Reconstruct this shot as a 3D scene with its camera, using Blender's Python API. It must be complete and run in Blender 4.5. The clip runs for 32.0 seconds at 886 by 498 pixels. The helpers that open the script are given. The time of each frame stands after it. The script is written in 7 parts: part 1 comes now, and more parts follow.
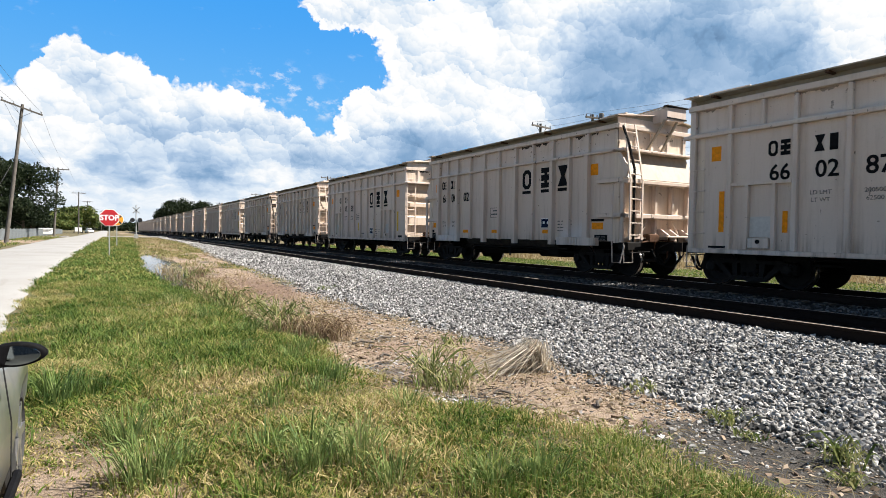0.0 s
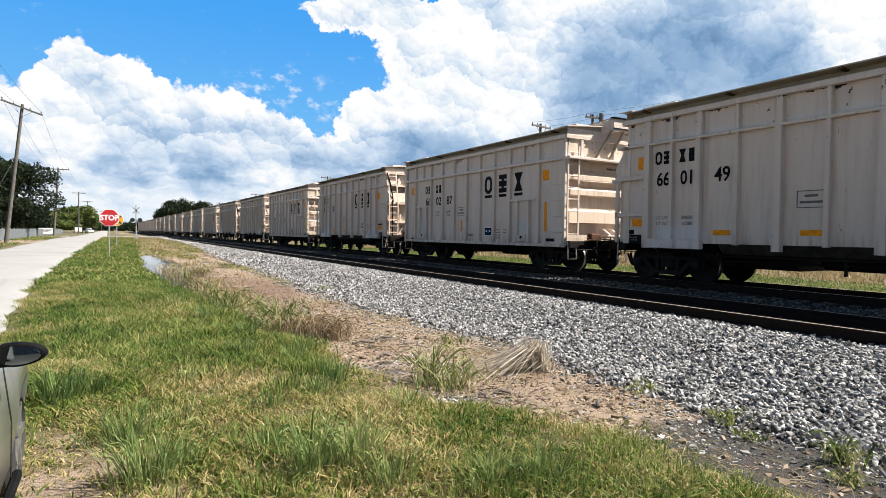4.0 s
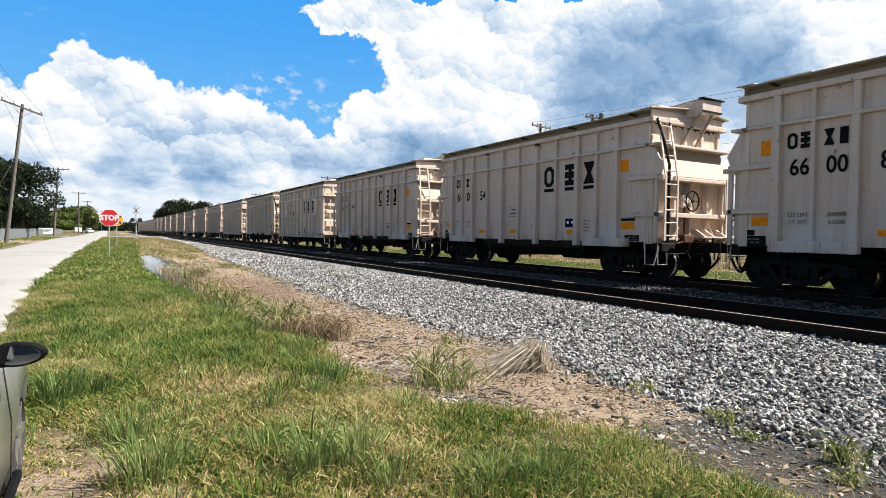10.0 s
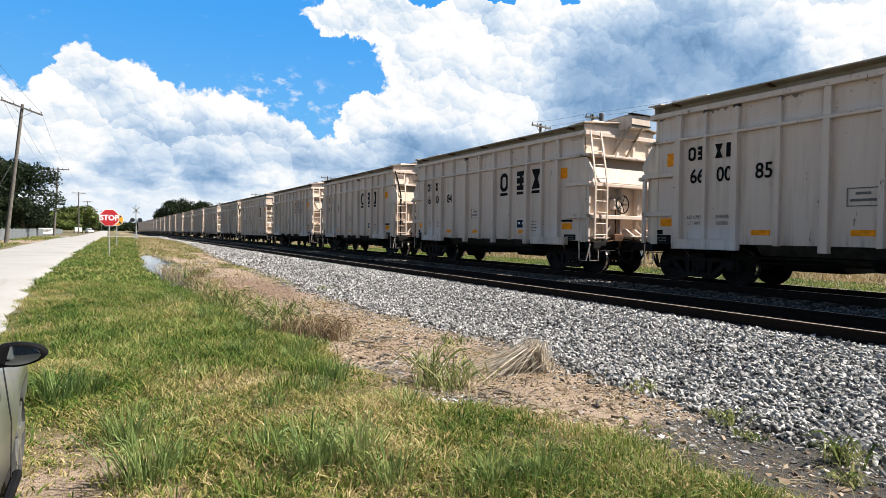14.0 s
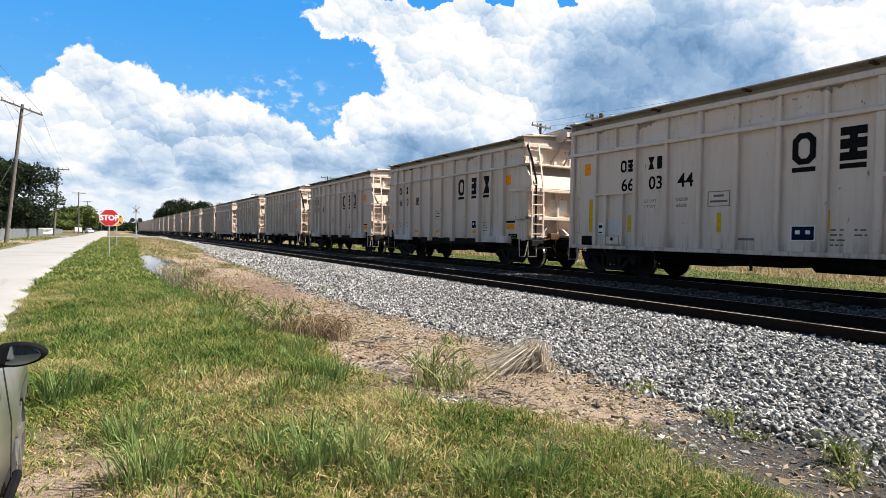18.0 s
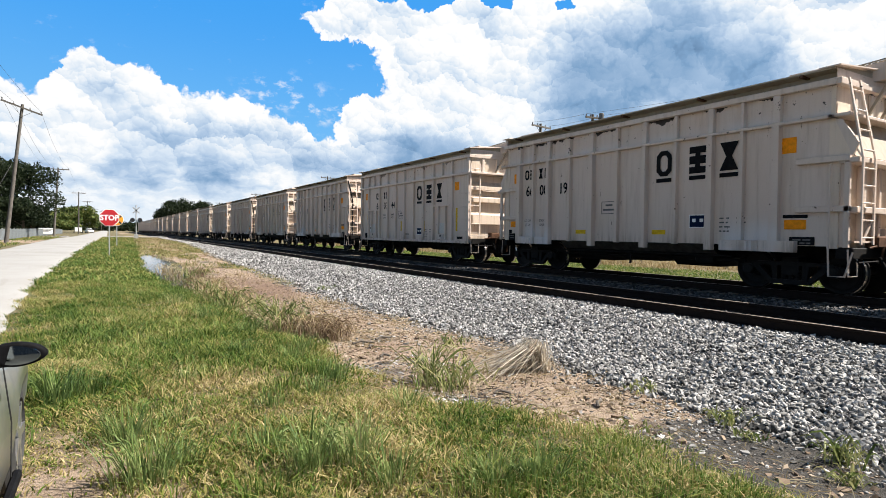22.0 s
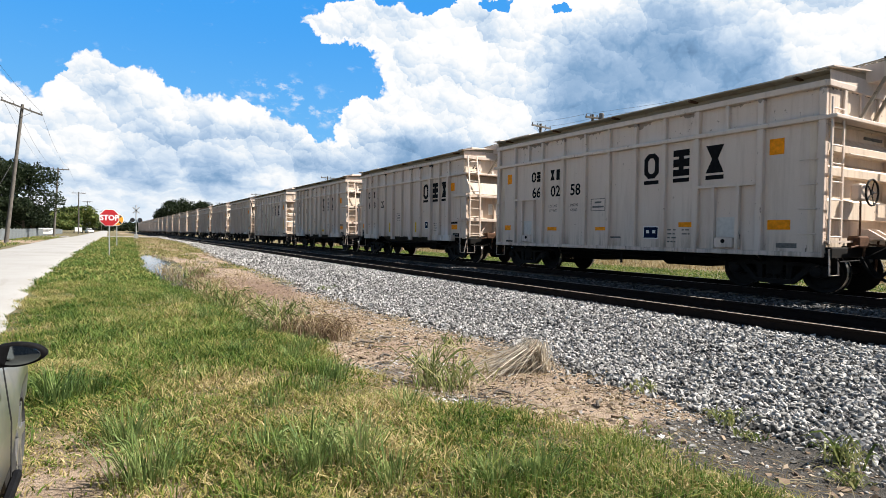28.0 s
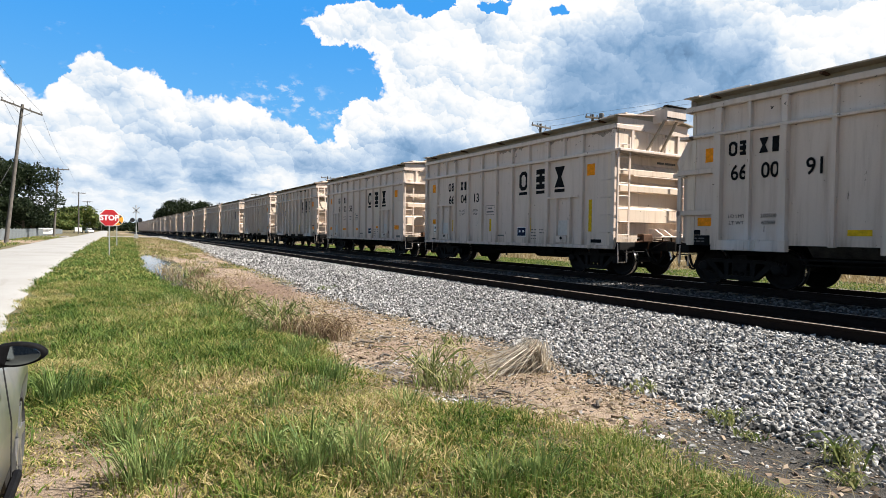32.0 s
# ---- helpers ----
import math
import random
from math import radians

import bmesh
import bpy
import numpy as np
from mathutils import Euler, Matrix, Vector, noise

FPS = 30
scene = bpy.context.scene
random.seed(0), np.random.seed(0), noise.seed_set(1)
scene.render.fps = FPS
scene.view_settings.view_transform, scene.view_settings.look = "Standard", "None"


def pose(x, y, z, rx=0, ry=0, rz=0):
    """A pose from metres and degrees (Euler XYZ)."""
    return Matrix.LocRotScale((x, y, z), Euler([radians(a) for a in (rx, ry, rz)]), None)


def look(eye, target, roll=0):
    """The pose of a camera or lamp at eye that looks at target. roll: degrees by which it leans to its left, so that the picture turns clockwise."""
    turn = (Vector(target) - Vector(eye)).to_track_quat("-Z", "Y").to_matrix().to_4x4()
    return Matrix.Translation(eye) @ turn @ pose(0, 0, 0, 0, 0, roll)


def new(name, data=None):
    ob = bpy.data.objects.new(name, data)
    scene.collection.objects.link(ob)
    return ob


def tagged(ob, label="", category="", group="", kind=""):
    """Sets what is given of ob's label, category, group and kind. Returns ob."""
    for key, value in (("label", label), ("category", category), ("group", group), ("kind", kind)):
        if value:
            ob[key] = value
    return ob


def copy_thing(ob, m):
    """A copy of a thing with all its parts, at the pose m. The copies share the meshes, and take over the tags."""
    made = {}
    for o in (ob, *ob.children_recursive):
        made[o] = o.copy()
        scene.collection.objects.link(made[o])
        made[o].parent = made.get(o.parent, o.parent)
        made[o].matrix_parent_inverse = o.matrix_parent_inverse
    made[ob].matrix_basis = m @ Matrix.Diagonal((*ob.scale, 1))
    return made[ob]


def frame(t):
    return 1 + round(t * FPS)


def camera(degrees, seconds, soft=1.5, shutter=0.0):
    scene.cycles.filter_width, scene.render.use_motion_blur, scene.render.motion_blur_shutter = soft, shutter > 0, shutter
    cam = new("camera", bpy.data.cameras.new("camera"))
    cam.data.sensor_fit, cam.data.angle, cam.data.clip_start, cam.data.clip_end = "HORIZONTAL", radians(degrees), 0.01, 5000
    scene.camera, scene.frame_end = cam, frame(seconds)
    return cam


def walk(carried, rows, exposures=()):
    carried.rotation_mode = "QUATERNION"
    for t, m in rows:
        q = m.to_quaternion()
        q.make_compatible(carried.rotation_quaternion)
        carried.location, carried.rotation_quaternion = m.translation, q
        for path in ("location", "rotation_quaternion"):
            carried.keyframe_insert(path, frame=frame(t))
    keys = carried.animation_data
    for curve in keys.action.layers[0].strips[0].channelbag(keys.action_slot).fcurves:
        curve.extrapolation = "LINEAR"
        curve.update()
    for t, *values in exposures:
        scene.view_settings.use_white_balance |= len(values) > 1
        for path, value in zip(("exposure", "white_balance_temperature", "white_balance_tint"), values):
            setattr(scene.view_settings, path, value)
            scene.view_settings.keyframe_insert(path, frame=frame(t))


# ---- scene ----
# ---------- camera ----------
EYE = (0.0, 0.0, 1.149)
VIEW = look(EYE, (0.50860627, 0.8605889, 1.149 - 0.02657823), 0.769)
cam = camera(75.86, 32.0, soft=0.7, shutter=0.1)
walk(cam, [(0.0, VIEW), (32.0, VIEW)], exposures=[(0.0, 1.3), (32.0, 1.3)])

# ---------- light ----------
SUN_TO = Vector((0.86, -0.445, 1.0)).normalized()
sun = new("sun", bpy.data.lights.new("sun", "SUN"))
sun.data.energy, sun.data.angle, sun.data.color = 5.0, radians(0.55), (1.0, 0.94, 0.86)
sun.matrix_world = look((40, -40, 80), Vector((40, -40, 80)) - SUN_TO)
world = bpy.data.worlds.new("sky")
scene.world = world
world.use_nodes = True
wn = world.node_tree.nodes
sky = wn.new("ShaderNodeTexSky")
sky.sky_type, sky.sun_disc = "NISHITA", False
sky.sun_elevation = math.asin(SUN_TO.z)
sky.sun_rotation = math.atan2(SUN_TO.x, SUN_TO.y)
sky.dust_density, sky.ozone_density = 1.5, 1.0
world.node_tree.links.new(sky.outputs[0], wn["Background"].inputs[0])
wn["Background"].inputs[1].default_value = 0.0135


# ---------- material tools ----------
class Nodes:
    def __init__(self, name):
        self.m = bpy.data.materials.new(name)
        self.m.use_nodes = True
        self.t = self.m.node_tree
        self.b = self.t.nodes["Principled BSDF"]
        self.out = self.t.nodes["Material Output"]

    def add(self, kind, **sets):
        n = self.t.nodes.new("ShaderNode" + kind)
        for k, v in sets.items():
            setattr(n, k, v)
        return n

    def link(self, a, b):
        self.t.links.new(a, b)

    def put(self, socket, v):
        if isinstance(v, bpy.types.NodeSocket):
            self.link(v, socket)
        else:
            socket.default_value = v

    def math(self, op, a, b=0.0, clamp=False):
        n = self.add("Math", operation=op, use_clamp=clamp)
        self.put(n.inputs[0], a), self.put(n.inputs[1], b)
        return n.outputs[0]

    def vec(self, op, a, b=(0, 0, 0)):
        n = self.add("VectorMath", operation=op)
        self.put(n.inputs[0], a), self.put(n.inputs[1], b)
        return n.outputs["Value"] if op in ("LENGTH", "DISTANCE", "DOT_PRODUCT") else n.outputs[0]

    def coords(self, kind="Object", scale=(1, 1, 1)):
        if kind == "Position":
            c = self.add("NewGeometry").outputs["Position"]
        else:
            c = self.add("TexCoord").outputs[kind]
        return self.vec("MULTIPLY", c, scale)

    def noise(self, v, scale, detail=4.0, rough=0.55, out=0):
        n = self.add("TexNoise")
        self.put(n.inputs["Vector"], v)
        n.inputs["Scale"].default_value, n.inputs["Detail"].default_value, n.inputs["Roughness"].default_value = scale, detail, rough
        return n.outputs[out]

    def ramp(self, f, stops):
        n = self.add("ValToRGB")
        e = n.color_ramp.elements
        while len(e) < len(stops):
            e.new(0.5)
        for x, (p, c) in zip(e, stops):
            x.position = p
            x.color = (c, c, c, 1) if isinstance(c, (int, float)) else (*c, 1)
        self.link(f, n.inputs[0])
        return n.outputs[0]

    def mix(self, f, a, b, blend="MIX"):
        n = self.add("Mix", data_type="RGBA", blend_type=blend)
        self.put(n.inputs[0], f)
        for s, v in ((n.inputs[6], a), (n.inputs[7], b)):
            self.put(s, (*v, 1) if isinstance(v, tuple) and len(v) == 3 else v)
        return n.outputs[2]

    def step(self, f, lo, hi):
        n = self.add("MapRange", interpolation_type="SMOOTHSTEP")
        self.put(n.inputs[0], f)
        n.inputs[1].default_value, n.inputs[2].default_value = lo, hi
        return n.outputs[0]

    def bump(self, h, strength, dist):
        n = self.add("Bump")
        n.inputs["Strength"].default_value, n.inputs["Distance"].default_value = strength, dist
        self.link(h, n.inputs["Height"])
        self.link(n.outputs[0], self.b.inputs["Normal"])

    def done(self, color=None, rough=None, metal=None):
        for k, v in (("Base Color", color), ("Roughness", rough), ("Metallic", metal)):
            if v is not None:
                self.put(self.b.inputs[k], (*v, 1) if isinstance(v, tuple) and len(v) == 3 else v)
        return self.m


def simple(name, color, rough=0.6, metal=0.0, vary=0.25, scale=6.0, bump=0.0, shine=0.5):
    n = Nodes(name)
    n.b.inputs["Specular IOR Level"].default_value = shine
    c = n.coords("Object")
    a = n.noise(c, scale, 5)
    b = n.noise(c, scale * 9, 3)
    f = n.math("ADD", n.math("MULTIPLY", a, 0.65), n.math("MULTIPLY", b, 0.35))
    lo = tuple(x * (1 - vary) for x in color)
    hi = tuple(min(1, x * (1 + vary)) for x in color)
    col = n.mix(n.step(f, 0.3, 0.7), lo, hi)
    if bump:
        n.bump(b, 0.5, bump)
    return n.done(col, n.math("ADD", n.math("MULTIPLY", a, 0.25), rough - 0.12), metal)


def car_paint(name, base, streak=0.45, rust=0.5, chalk=0.0):
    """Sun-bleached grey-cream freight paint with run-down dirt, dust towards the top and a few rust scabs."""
    n = Nodes(name)
    n.b.inputs["Specular IOR Level"].default_value = 0.25
    c = n.coords("Object")
    rnd = n.add("ObjectInfo").outputs["Random"]
    big = n.noise(n.vec("ADD", c, n.vec("MULTIPLY", rnd, (37, 19, 11))), 0.7, 4)
    runs = n.noise(n.vec("MULTIPLY", c, (7.0, 7.0, 0.55)), 1.0, 5, 0.65)
    grain = n.noise(c, 38, 3)
    dirt = n.step(n.math("ADD", n.math("MULTIPLY", runs, 0.75), n.math("MULTIPLY", big, 0.3)), 0.48, 0.78)
    col = n.mix(n.math("MULTIPLY", dirt, streak), base, tuple(x * y for x, y in zip(base, (0.60, 0.53, 0.46))))
    col = n.mix(n.step(big, 0.35, 0.75), col, n.mix(0.12, col, (0.75, 0.73, 0.68)))
    xyz = n.add("SeparateXYZ")
    n.link(c, xyz.inputs[0])
    shift = n.vec("ADD", c, n.vec("MULTIPLY", rnd, (0, 57, 0)))
    ragged = n.math("ADD", n.noise(n.vec("MULTIPLY", shift, (0.2, 1.0, 0.0)), 1.1, 3), n.math("MULTIPLY", n.noise(n.vec("MULTIPLY", shift, (1.0, 1.0, 0.3)), 9, 4), 0.35))
    depth = n.math("MULTIPLY", n.step(ragged, 0.66, 0.95), 0.17)
    peel = n.math("GREATER_THAN", xyz.outputs[2], n.math("SUBTRACT", 4.172, depth))
    peel = n.math("MULTIPLY", n.math("MULTIPLY", peel, n.math("LESS_THAN", xyz.outputs[2], 4.169)), n.step(rnd, 0.3, 0.4))
    # Browner and darker towards the bottom, broken up by the runs.
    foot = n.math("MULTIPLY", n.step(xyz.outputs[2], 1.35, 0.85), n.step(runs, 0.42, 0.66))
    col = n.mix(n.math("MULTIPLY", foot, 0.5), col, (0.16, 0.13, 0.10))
    col = n.mix(n.math("MULTIPLY", peel, rust), col, (0.03, 0.022, 0.018))
    if chalk:
        bay = n.math("ABSOLUTE", n.math("SUBTRACT", n.math("ABSOLUTE", xyz.outputs[1]), 3.65))
        bay = n.math("MULTIPLY", n.step(bay, 0.85, 0.55), n.step(xyz.outputs[2], 1.75, 1.15))
        col = n.mix(n.math("MULTIPLY", n.math("MULTIPLY", bay, n.step(big, 0.30, 0.60)), chalk), col, (0.62, 0.63, 0.65))
        ledge = n.math("MULTIPLY", n.step(xyz.outputs[2], 3.90, 3.62), n.step(xyz.outputs[2], 3.56, 3.61))
        col = n.mix(n.math("MULTIPLY", n.math("MULTIPLY", ledge, n.step(big, 0.25, 0.6)), 0.45), col, (0.60, 0.60, 0.61))
        scars = n.noise(n.vec("ADD", n.vec("MULTIPLY", c, (4.0, 8.0, 1.6)), n.vec("MULTIPLY", rnd, (31, 17, 23))), 1.0, 5, 0.7)
        col = n.mix(n.math("MULTIPLY", n.step(scars, 0.675, 0.70), 0.8), col, (0.045, 0.035, 0.03))
    chips = n.noise(n.vec("ADD", c, n.vec("MULTIPLY", rnd, (13, 41, 5))), 7.0, 4, 0.6)
    band = n.math("MULTIPLY", n.step(xyz.outputs[2], 3.45, 3.55), n.step(xyz.outputs[2], 4.30, 4.20))
    col = n.mix(n.math("MULTIPLY", n.math("MULTIPLY", n.step(chips, 0.665, 0.69), band), rust), col, (0.035, 0.026, 0.02))
    spots = n.noise(c, 5.5, 6, 0.7)
    scab = n.math("MULTIPLY", n.step(spots, 0.665, 0.69), rust)
    col = n.mix(scab, col, (0.06, 0.035, 0.025))
    col = n.mix(n.math("MULTIPLY", n.step(grain, 0.5, 0.8), 0.12), col, (0.2, 0.17, 0.14))
    n.bump(n.math("ADD", grain, n.math("MULTIPLY", spots, 1.5)), 0.18, 0.006)
    return n.done(col, n.math("ADD", n.math("MULTIPLY", runs, 0.25), 0.42), 0.0)


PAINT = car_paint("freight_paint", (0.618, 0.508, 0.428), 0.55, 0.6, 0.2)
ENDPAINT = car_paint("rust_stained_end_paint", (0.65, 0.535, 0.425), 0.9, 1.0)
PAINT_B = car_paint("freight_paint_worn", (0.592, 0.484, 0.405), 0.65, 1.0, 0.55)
# Side paint copied darker: shade put in the colour against the sun's glare.
SLOPEPAINT = car_paint("darkened_slope_paint", (0.37, 0.305, 0.235), 0.6, 0.7)
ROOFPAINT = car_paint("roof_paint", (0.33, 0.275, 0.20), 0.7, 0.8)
BLACKIRON = simple("grimy_underframe_iron", (0.009, 0.008, 0.0075), 0.72, 0.0, 0.5, 8, 0.004, shine=0.12)
# Much darker than the side paint above it.
HIPDARK = simple("dark_hip_sheet", (0.045, 0.039, 0.033), 0.8, 0.0, 0.5, 5, 0.003, shine=0.1)
TRUCKIRON = simple("cast_steel_sideframe", (0.011, 0.0098, 0.009), 0.7, 0.0, 0.4, 7, 0.004, shine=0.12)
WHEELSTEEL = simple("wheel_steel", (0.010, 0.0085, 0.0075), 0.6, 0.1, 0.35, 9, 0.002, shine=0.12)
TREADSTEEL = simple("polished_tread_steel", (0.55, 0.53, 0.5), 0.28, 1.0, 0.12, 12)
RUSTIRON = simple("rusty_iron", (0.095, 0.05, 0.03), 0.8, 0.1, 0.5, 9, 0.003, shine=0.12)
RAILSTEEL = simple("rusty_rail_side", (0.014, 0.009, 0.007), 0.75, 0.1, 0.4, 9, 0.002, shine=0.12)
RAILHEAD = simple("worn_rail_head", (0.27, 0.22, 0.18), 0.5, 0.0, 0.2, 14)
BLACKMARK = simple("black_stencil_paint", (0.008, 0.008, 0.009), 0.7, 0, 0.5, 9, shine=0.06)
GREYMARK = simple("faded_stencil_paint", (0.13, 0.125, 0.12), 0.7, 0, 0.35, 20, shine=0.1)
WHITEMARK = simple("white_stencil_paint", (0.72, 0.72, 0.7), 0.6, 0, 0.1, 20)
ORANGE = simple("orange_reflective_sheet", (0.80, 0.27, 0.008), 0.6, 0, 0.25, 10, shine=0.12)
YELLOW = simple("yellow_reflective_sheet", (0.62, 0.39, 0.012), 0.6, 0, 0.25, 10, shine=0.12)
BLUEMARK = simple("dark_blue_label", (0.004, 0.010, 0.036), 0.6, 0, 0.2, 20, shine=0.06)
RUBBER = simple("black_rubber", (0.008, 0.008, 0.008), 0.7, 0, 0.3, 14, shine=0.06)
PALEPATCH = simple("fresh_paint_patch", (0.52, 0.50, 0.47), 0.6, 0, 0.12, 12)


# ---------- mesh tools ----------
def box(bm, x0, x1, y0, y1, z0, z1):
    v = [bm.verts.new(p) for p in ((x0, y0, z0), (x1, y0, z0), (x1, y1, z0), (x0, y1, z0), (x0, y0, z1), (x1, y0, z1), (x1, y1, z1), (x0, y1, z1))]
    for f in ((3, 2, 1, 0), (4, 5, 6, 7), (0, 1, 5, 4), (1, 2, 6, 5), (2, 3, 7, 6), (3, 0, 4, 7)):
        bm.faces.new([v[i] for i in f])
    return v


def boxes(*dims):
    bm = bmesh.new()
    for d in dims:
        box(bm, *d)
    return bm


def bevel(bm, w=0.01, seg=1):
    bmesh.ops.bevel(bm, geom=bm.edges[:], offset=w, segments=seg, affect="EDGES", clamp_overlap=True)
    return bm


def rod(bm, p, q, r, n=8, r2=None):
    """A round bar from p to q."""
    p, q = Vector(p), Vector(q)
    d = (q - p).normalized()
    a = d.orthogonal().normalized()
    b = d.cross(a)
    rings = []
    for c, rr in ((p, r), (q, r if r2 is None else r2)):
        rings.append([bm.verts.new(c + (a * math.cos(2 * math.pi * i / n) + b * math.sin(2 * math.pi * i / n)) * rr) for i in range(n)])
    for i in range(n):
        bm.faces.new((rings[0][i], rings[0][(i + 1) % n], rings[1][(i + 1) % n], rings[1][i]))
    bm.faces.new(rings[0][::-1]), bm.faces.new(rings[1])
    return bm


def rods(pts, r, n=7):
    """One bent round bar through the points."""
    bm = bmesh.new()
    pts = [Vector(p) for p in pts]
    rings, side = [], None
    for i, p in enumerate(pts):
        d = (pts[min(i + 1, len(pts) - 1)] - pts[max(i - 1, 0)]).normalized()
        if side is None:
            side = d.orthogonal()
        side = (side - d * side.dot(d)).normalized()
        up = d.cross(side)
        rings.append([bm.verts.new(p + (side * math.cos(2 * math.pi * k / n) + up * math.sin(2 * math.pi * k / n)) * r) for k in range(n)])
    for a, b in zip(rings, rings[1:]):
        for k in range(n):
            bm.faces.new((a[k], a[(k + 1) % n], b[(k + 1) % n], b[k]))
    if (pts[0] - pts[-1]).length > 1e-6:
        bm.faces.new(rings[0][::-1]), bm.faces.new(rings[-1])
    return bm


def bar(bm, p, q, w, h, up=(0, 0, 1)):
    """A square bar from p to q, w across and h deep."""
    p, q = Vector(p), Vector(q)
    d = (q - p).normalized()
    s = d.cross(Vector(up)).normalized()
    u = s.cross(d)
    v = [bm.verts.new(c + s * a * w / 2 + u * b * h / 2) for c in (p, q) for a, b in ((-1, -1), (1, -1), (1, 1), (-1, 1))]
    for f in ((0, 3, 2, 1), (4, 5, 6, 7), (0, 1, 5, 4), (1, 2, 6, 5), (2, 3, 7, 6), (3, 0, 4, 7)):
        bm.faces.new([v[i] for i in f])
    return bm


def prism(bm, pts, axis, a, b):
    """A polygon in the plane across one axis, pulled out from a to b along it."""
    def at(p, w):
        return {"x": (w, p[0], p[1]), "y": (p[0], w, p[1]), "z": (p[0], p[1], w)}[axis]
    lo = [bm.verts.new(at(p, a)) for p in pts]
    hi = [bm.verts.new(at(p, b)) for p in pts]
    n = len(pts)
    bm.faces.new(lo[::-1]), bm.faces.new(hi)
    for i in range(n):
        bm.faces.new((lo[i], lo[(i + 1) % n], hi[(i + 1) % n], hi[i]))
    return bm


def prisms(axis, *items):
    bm = bmesh.new()
    for pts, a, b in items:
        prism(bm, pts, axis, a, b)
    return bm


def lathe(profile, axis_p=(0, 0, 0), n=24, axis="x"):
    """A turned shape: profile of (along, radius)."""
    bm = bmesh.new()
    rings = []
    for a, r in profile:
        ring = []
        for i in range(n):
            t = 2 * math.pi * i / n
            c, s = r * math.cos(t), r * math.sin(t)
            p = {"x": (a, c, s), "y": (c, a, s), "z": (c, s, a)}[axis]
            ring.append(bm.verts.new(Vector(p) + Vector(axis_p)))
        rings.append(ring)
    for r0, r1 in zip(rings, rings[1:]):
        for i in range(n):
            bm.faces.new((r0[i], r0[(i + 1) % n], r1[(i + 1) % n], r1[i]))
    bm.faces.new(rings[0][::-1]), bm.faces.new(rings[-1])
    return bm


def mesh_of(name, bm, *mats, smooth=False):
    bmesh.ops.recalc_face_normals(bm, faces=bm.faces[:])
    me = bpy.data.meshes.new(name)
    bm.to_mesh(me)
    bm.free()
    for m in mats:
        me.materials.append(m)
    if smooth:
        me.polygons.foreach_set("use_smooth", [True] * len(me.polygons))
    return me


def part(name, bm, material, parent, label="", smooth=False, m=None):
    me = bm if isinstance(bm, bpy.types.Mesh) else mesh_of(name, bm, material, smooth=smooth)
    ob = new(name, me)
    ob.parent = parent
    if m is not None:
        ob.matrix_basis = m
    return tagged(ob, label)


def thing(name, bm, material, label, category, group="", kind="", smooth=False, m=None):
    ob = new(name, mesh_of(name, bm, material, smooth=smooth) if bm is not None else None)
    if m is not None:
        ob.matrix_basis = m
    return tagged(ob, label, category, group, kind)


def soup(name, verts, faces, material, smooth=False):
    """A mesh from arrays of corner places and of faces that all have the same number of corners."""
    verts, faces = np.asarray(verts, np.float32).reshape(-1, 3), np.asarray(faces, np.int32)
    me = bpy.data.meshes.new(name)
    k = faces.shape[1]
    me.vertices.add(len(verts)), me.loops.add(faces.size), me.polygons.add(len(faces))
    me.vertices.foreach_set("co", verts.ravel())
    me.loops.foreach_set("vertex_index", faces.ravel())
    me.polygons.foreach_set("loop_start", np.arange(0, faces.size, k, dtype=np.int32))
    me.polygons.foreach_set("use_smooth", np.broadcast_to(smooth, len(faces)))
    me.update(calc_edges=True)
    me.validate()
    me.materials.append(material)
    return me


TEXTS = {}


def text_mesh(s, size, material, bold=0.0, wide=1.0):
    key = (s, size, material.name, bold, wide)
    if key not in TEXTS:
        cu = bpy.data.curves.new("lettering", "FONT")
        cu.body, cu.size, cu.extrude, cu.offset, cu.align_x, cu.resolution_u = s, size, 0.0012, bold, "CENTER", 3
        ob = new("lettering", cu)
        dg = bpy.context.evaluated_depsgraph_get()
        me = bpy.data.meshes.new_from_object(ob.evaluated_get(dg))
        me.transform(Matrix.Diagonal((wide, 1, 1, 1)))
        me.materials.clear()
        me.materials.append(material)
        bpy.data.objects.remove(ob)
        bm = bmesh.new()
        bm.from_mesh(me)
        bmesh.ops.remove_doubles(bm, verts=bm.verts[:], dist=0.0004)
        bm.to_mesh(me)
        bm.free()
        TEXTS[key] = me
    return TEXTS[key]


# ---------- the lie of the land ----------
TRACK_FAR, TRACK_NEAR, GAUGE = 13.80, 9.02, 0.7525
BEND_AT, BEND_R = 270.0, 1200.0


def sstep(a, b, x):
    t = np.clip((np.asarray(x, float) - a) / (b - a), 0, 1)
    return t * t * (3 - 2 * t)


def along(centre, s):
    """The pose of something that runs at s metres along a track; far off the line bends away."""
    if s <= BEND_AT:
        return pose(centre, s, 0)
    a = (s - BEND_AT) / BEND_R
    r = BEND_R - (centre - TRACK_FAR)
    return pose(centre + r * (1 - math.cos(a)), BEND_AT + r * math.sin(a), 0, 0, 0, -math.degrees(a))


def wob(x, y, f, seed=0.0):
    """Smooth uneven numbers, about -1 to 1."""
    return (np.sin(x * f * 1.7 + y * f * 0.9 + seed) + np.sin(y * f * 1.3 - x * f * 0.6 + seed * 2.3 + 1.1) + np.sin((x + y) * f * 2.9 + seed * 1.7) * 0.6 + np.sin((x - 1.4 * y) * f * 4.3 + seed) * 0.4) / 3.0


LATTICE = np.random.default_rng(77).uniform(-1, 1, (64, 64))


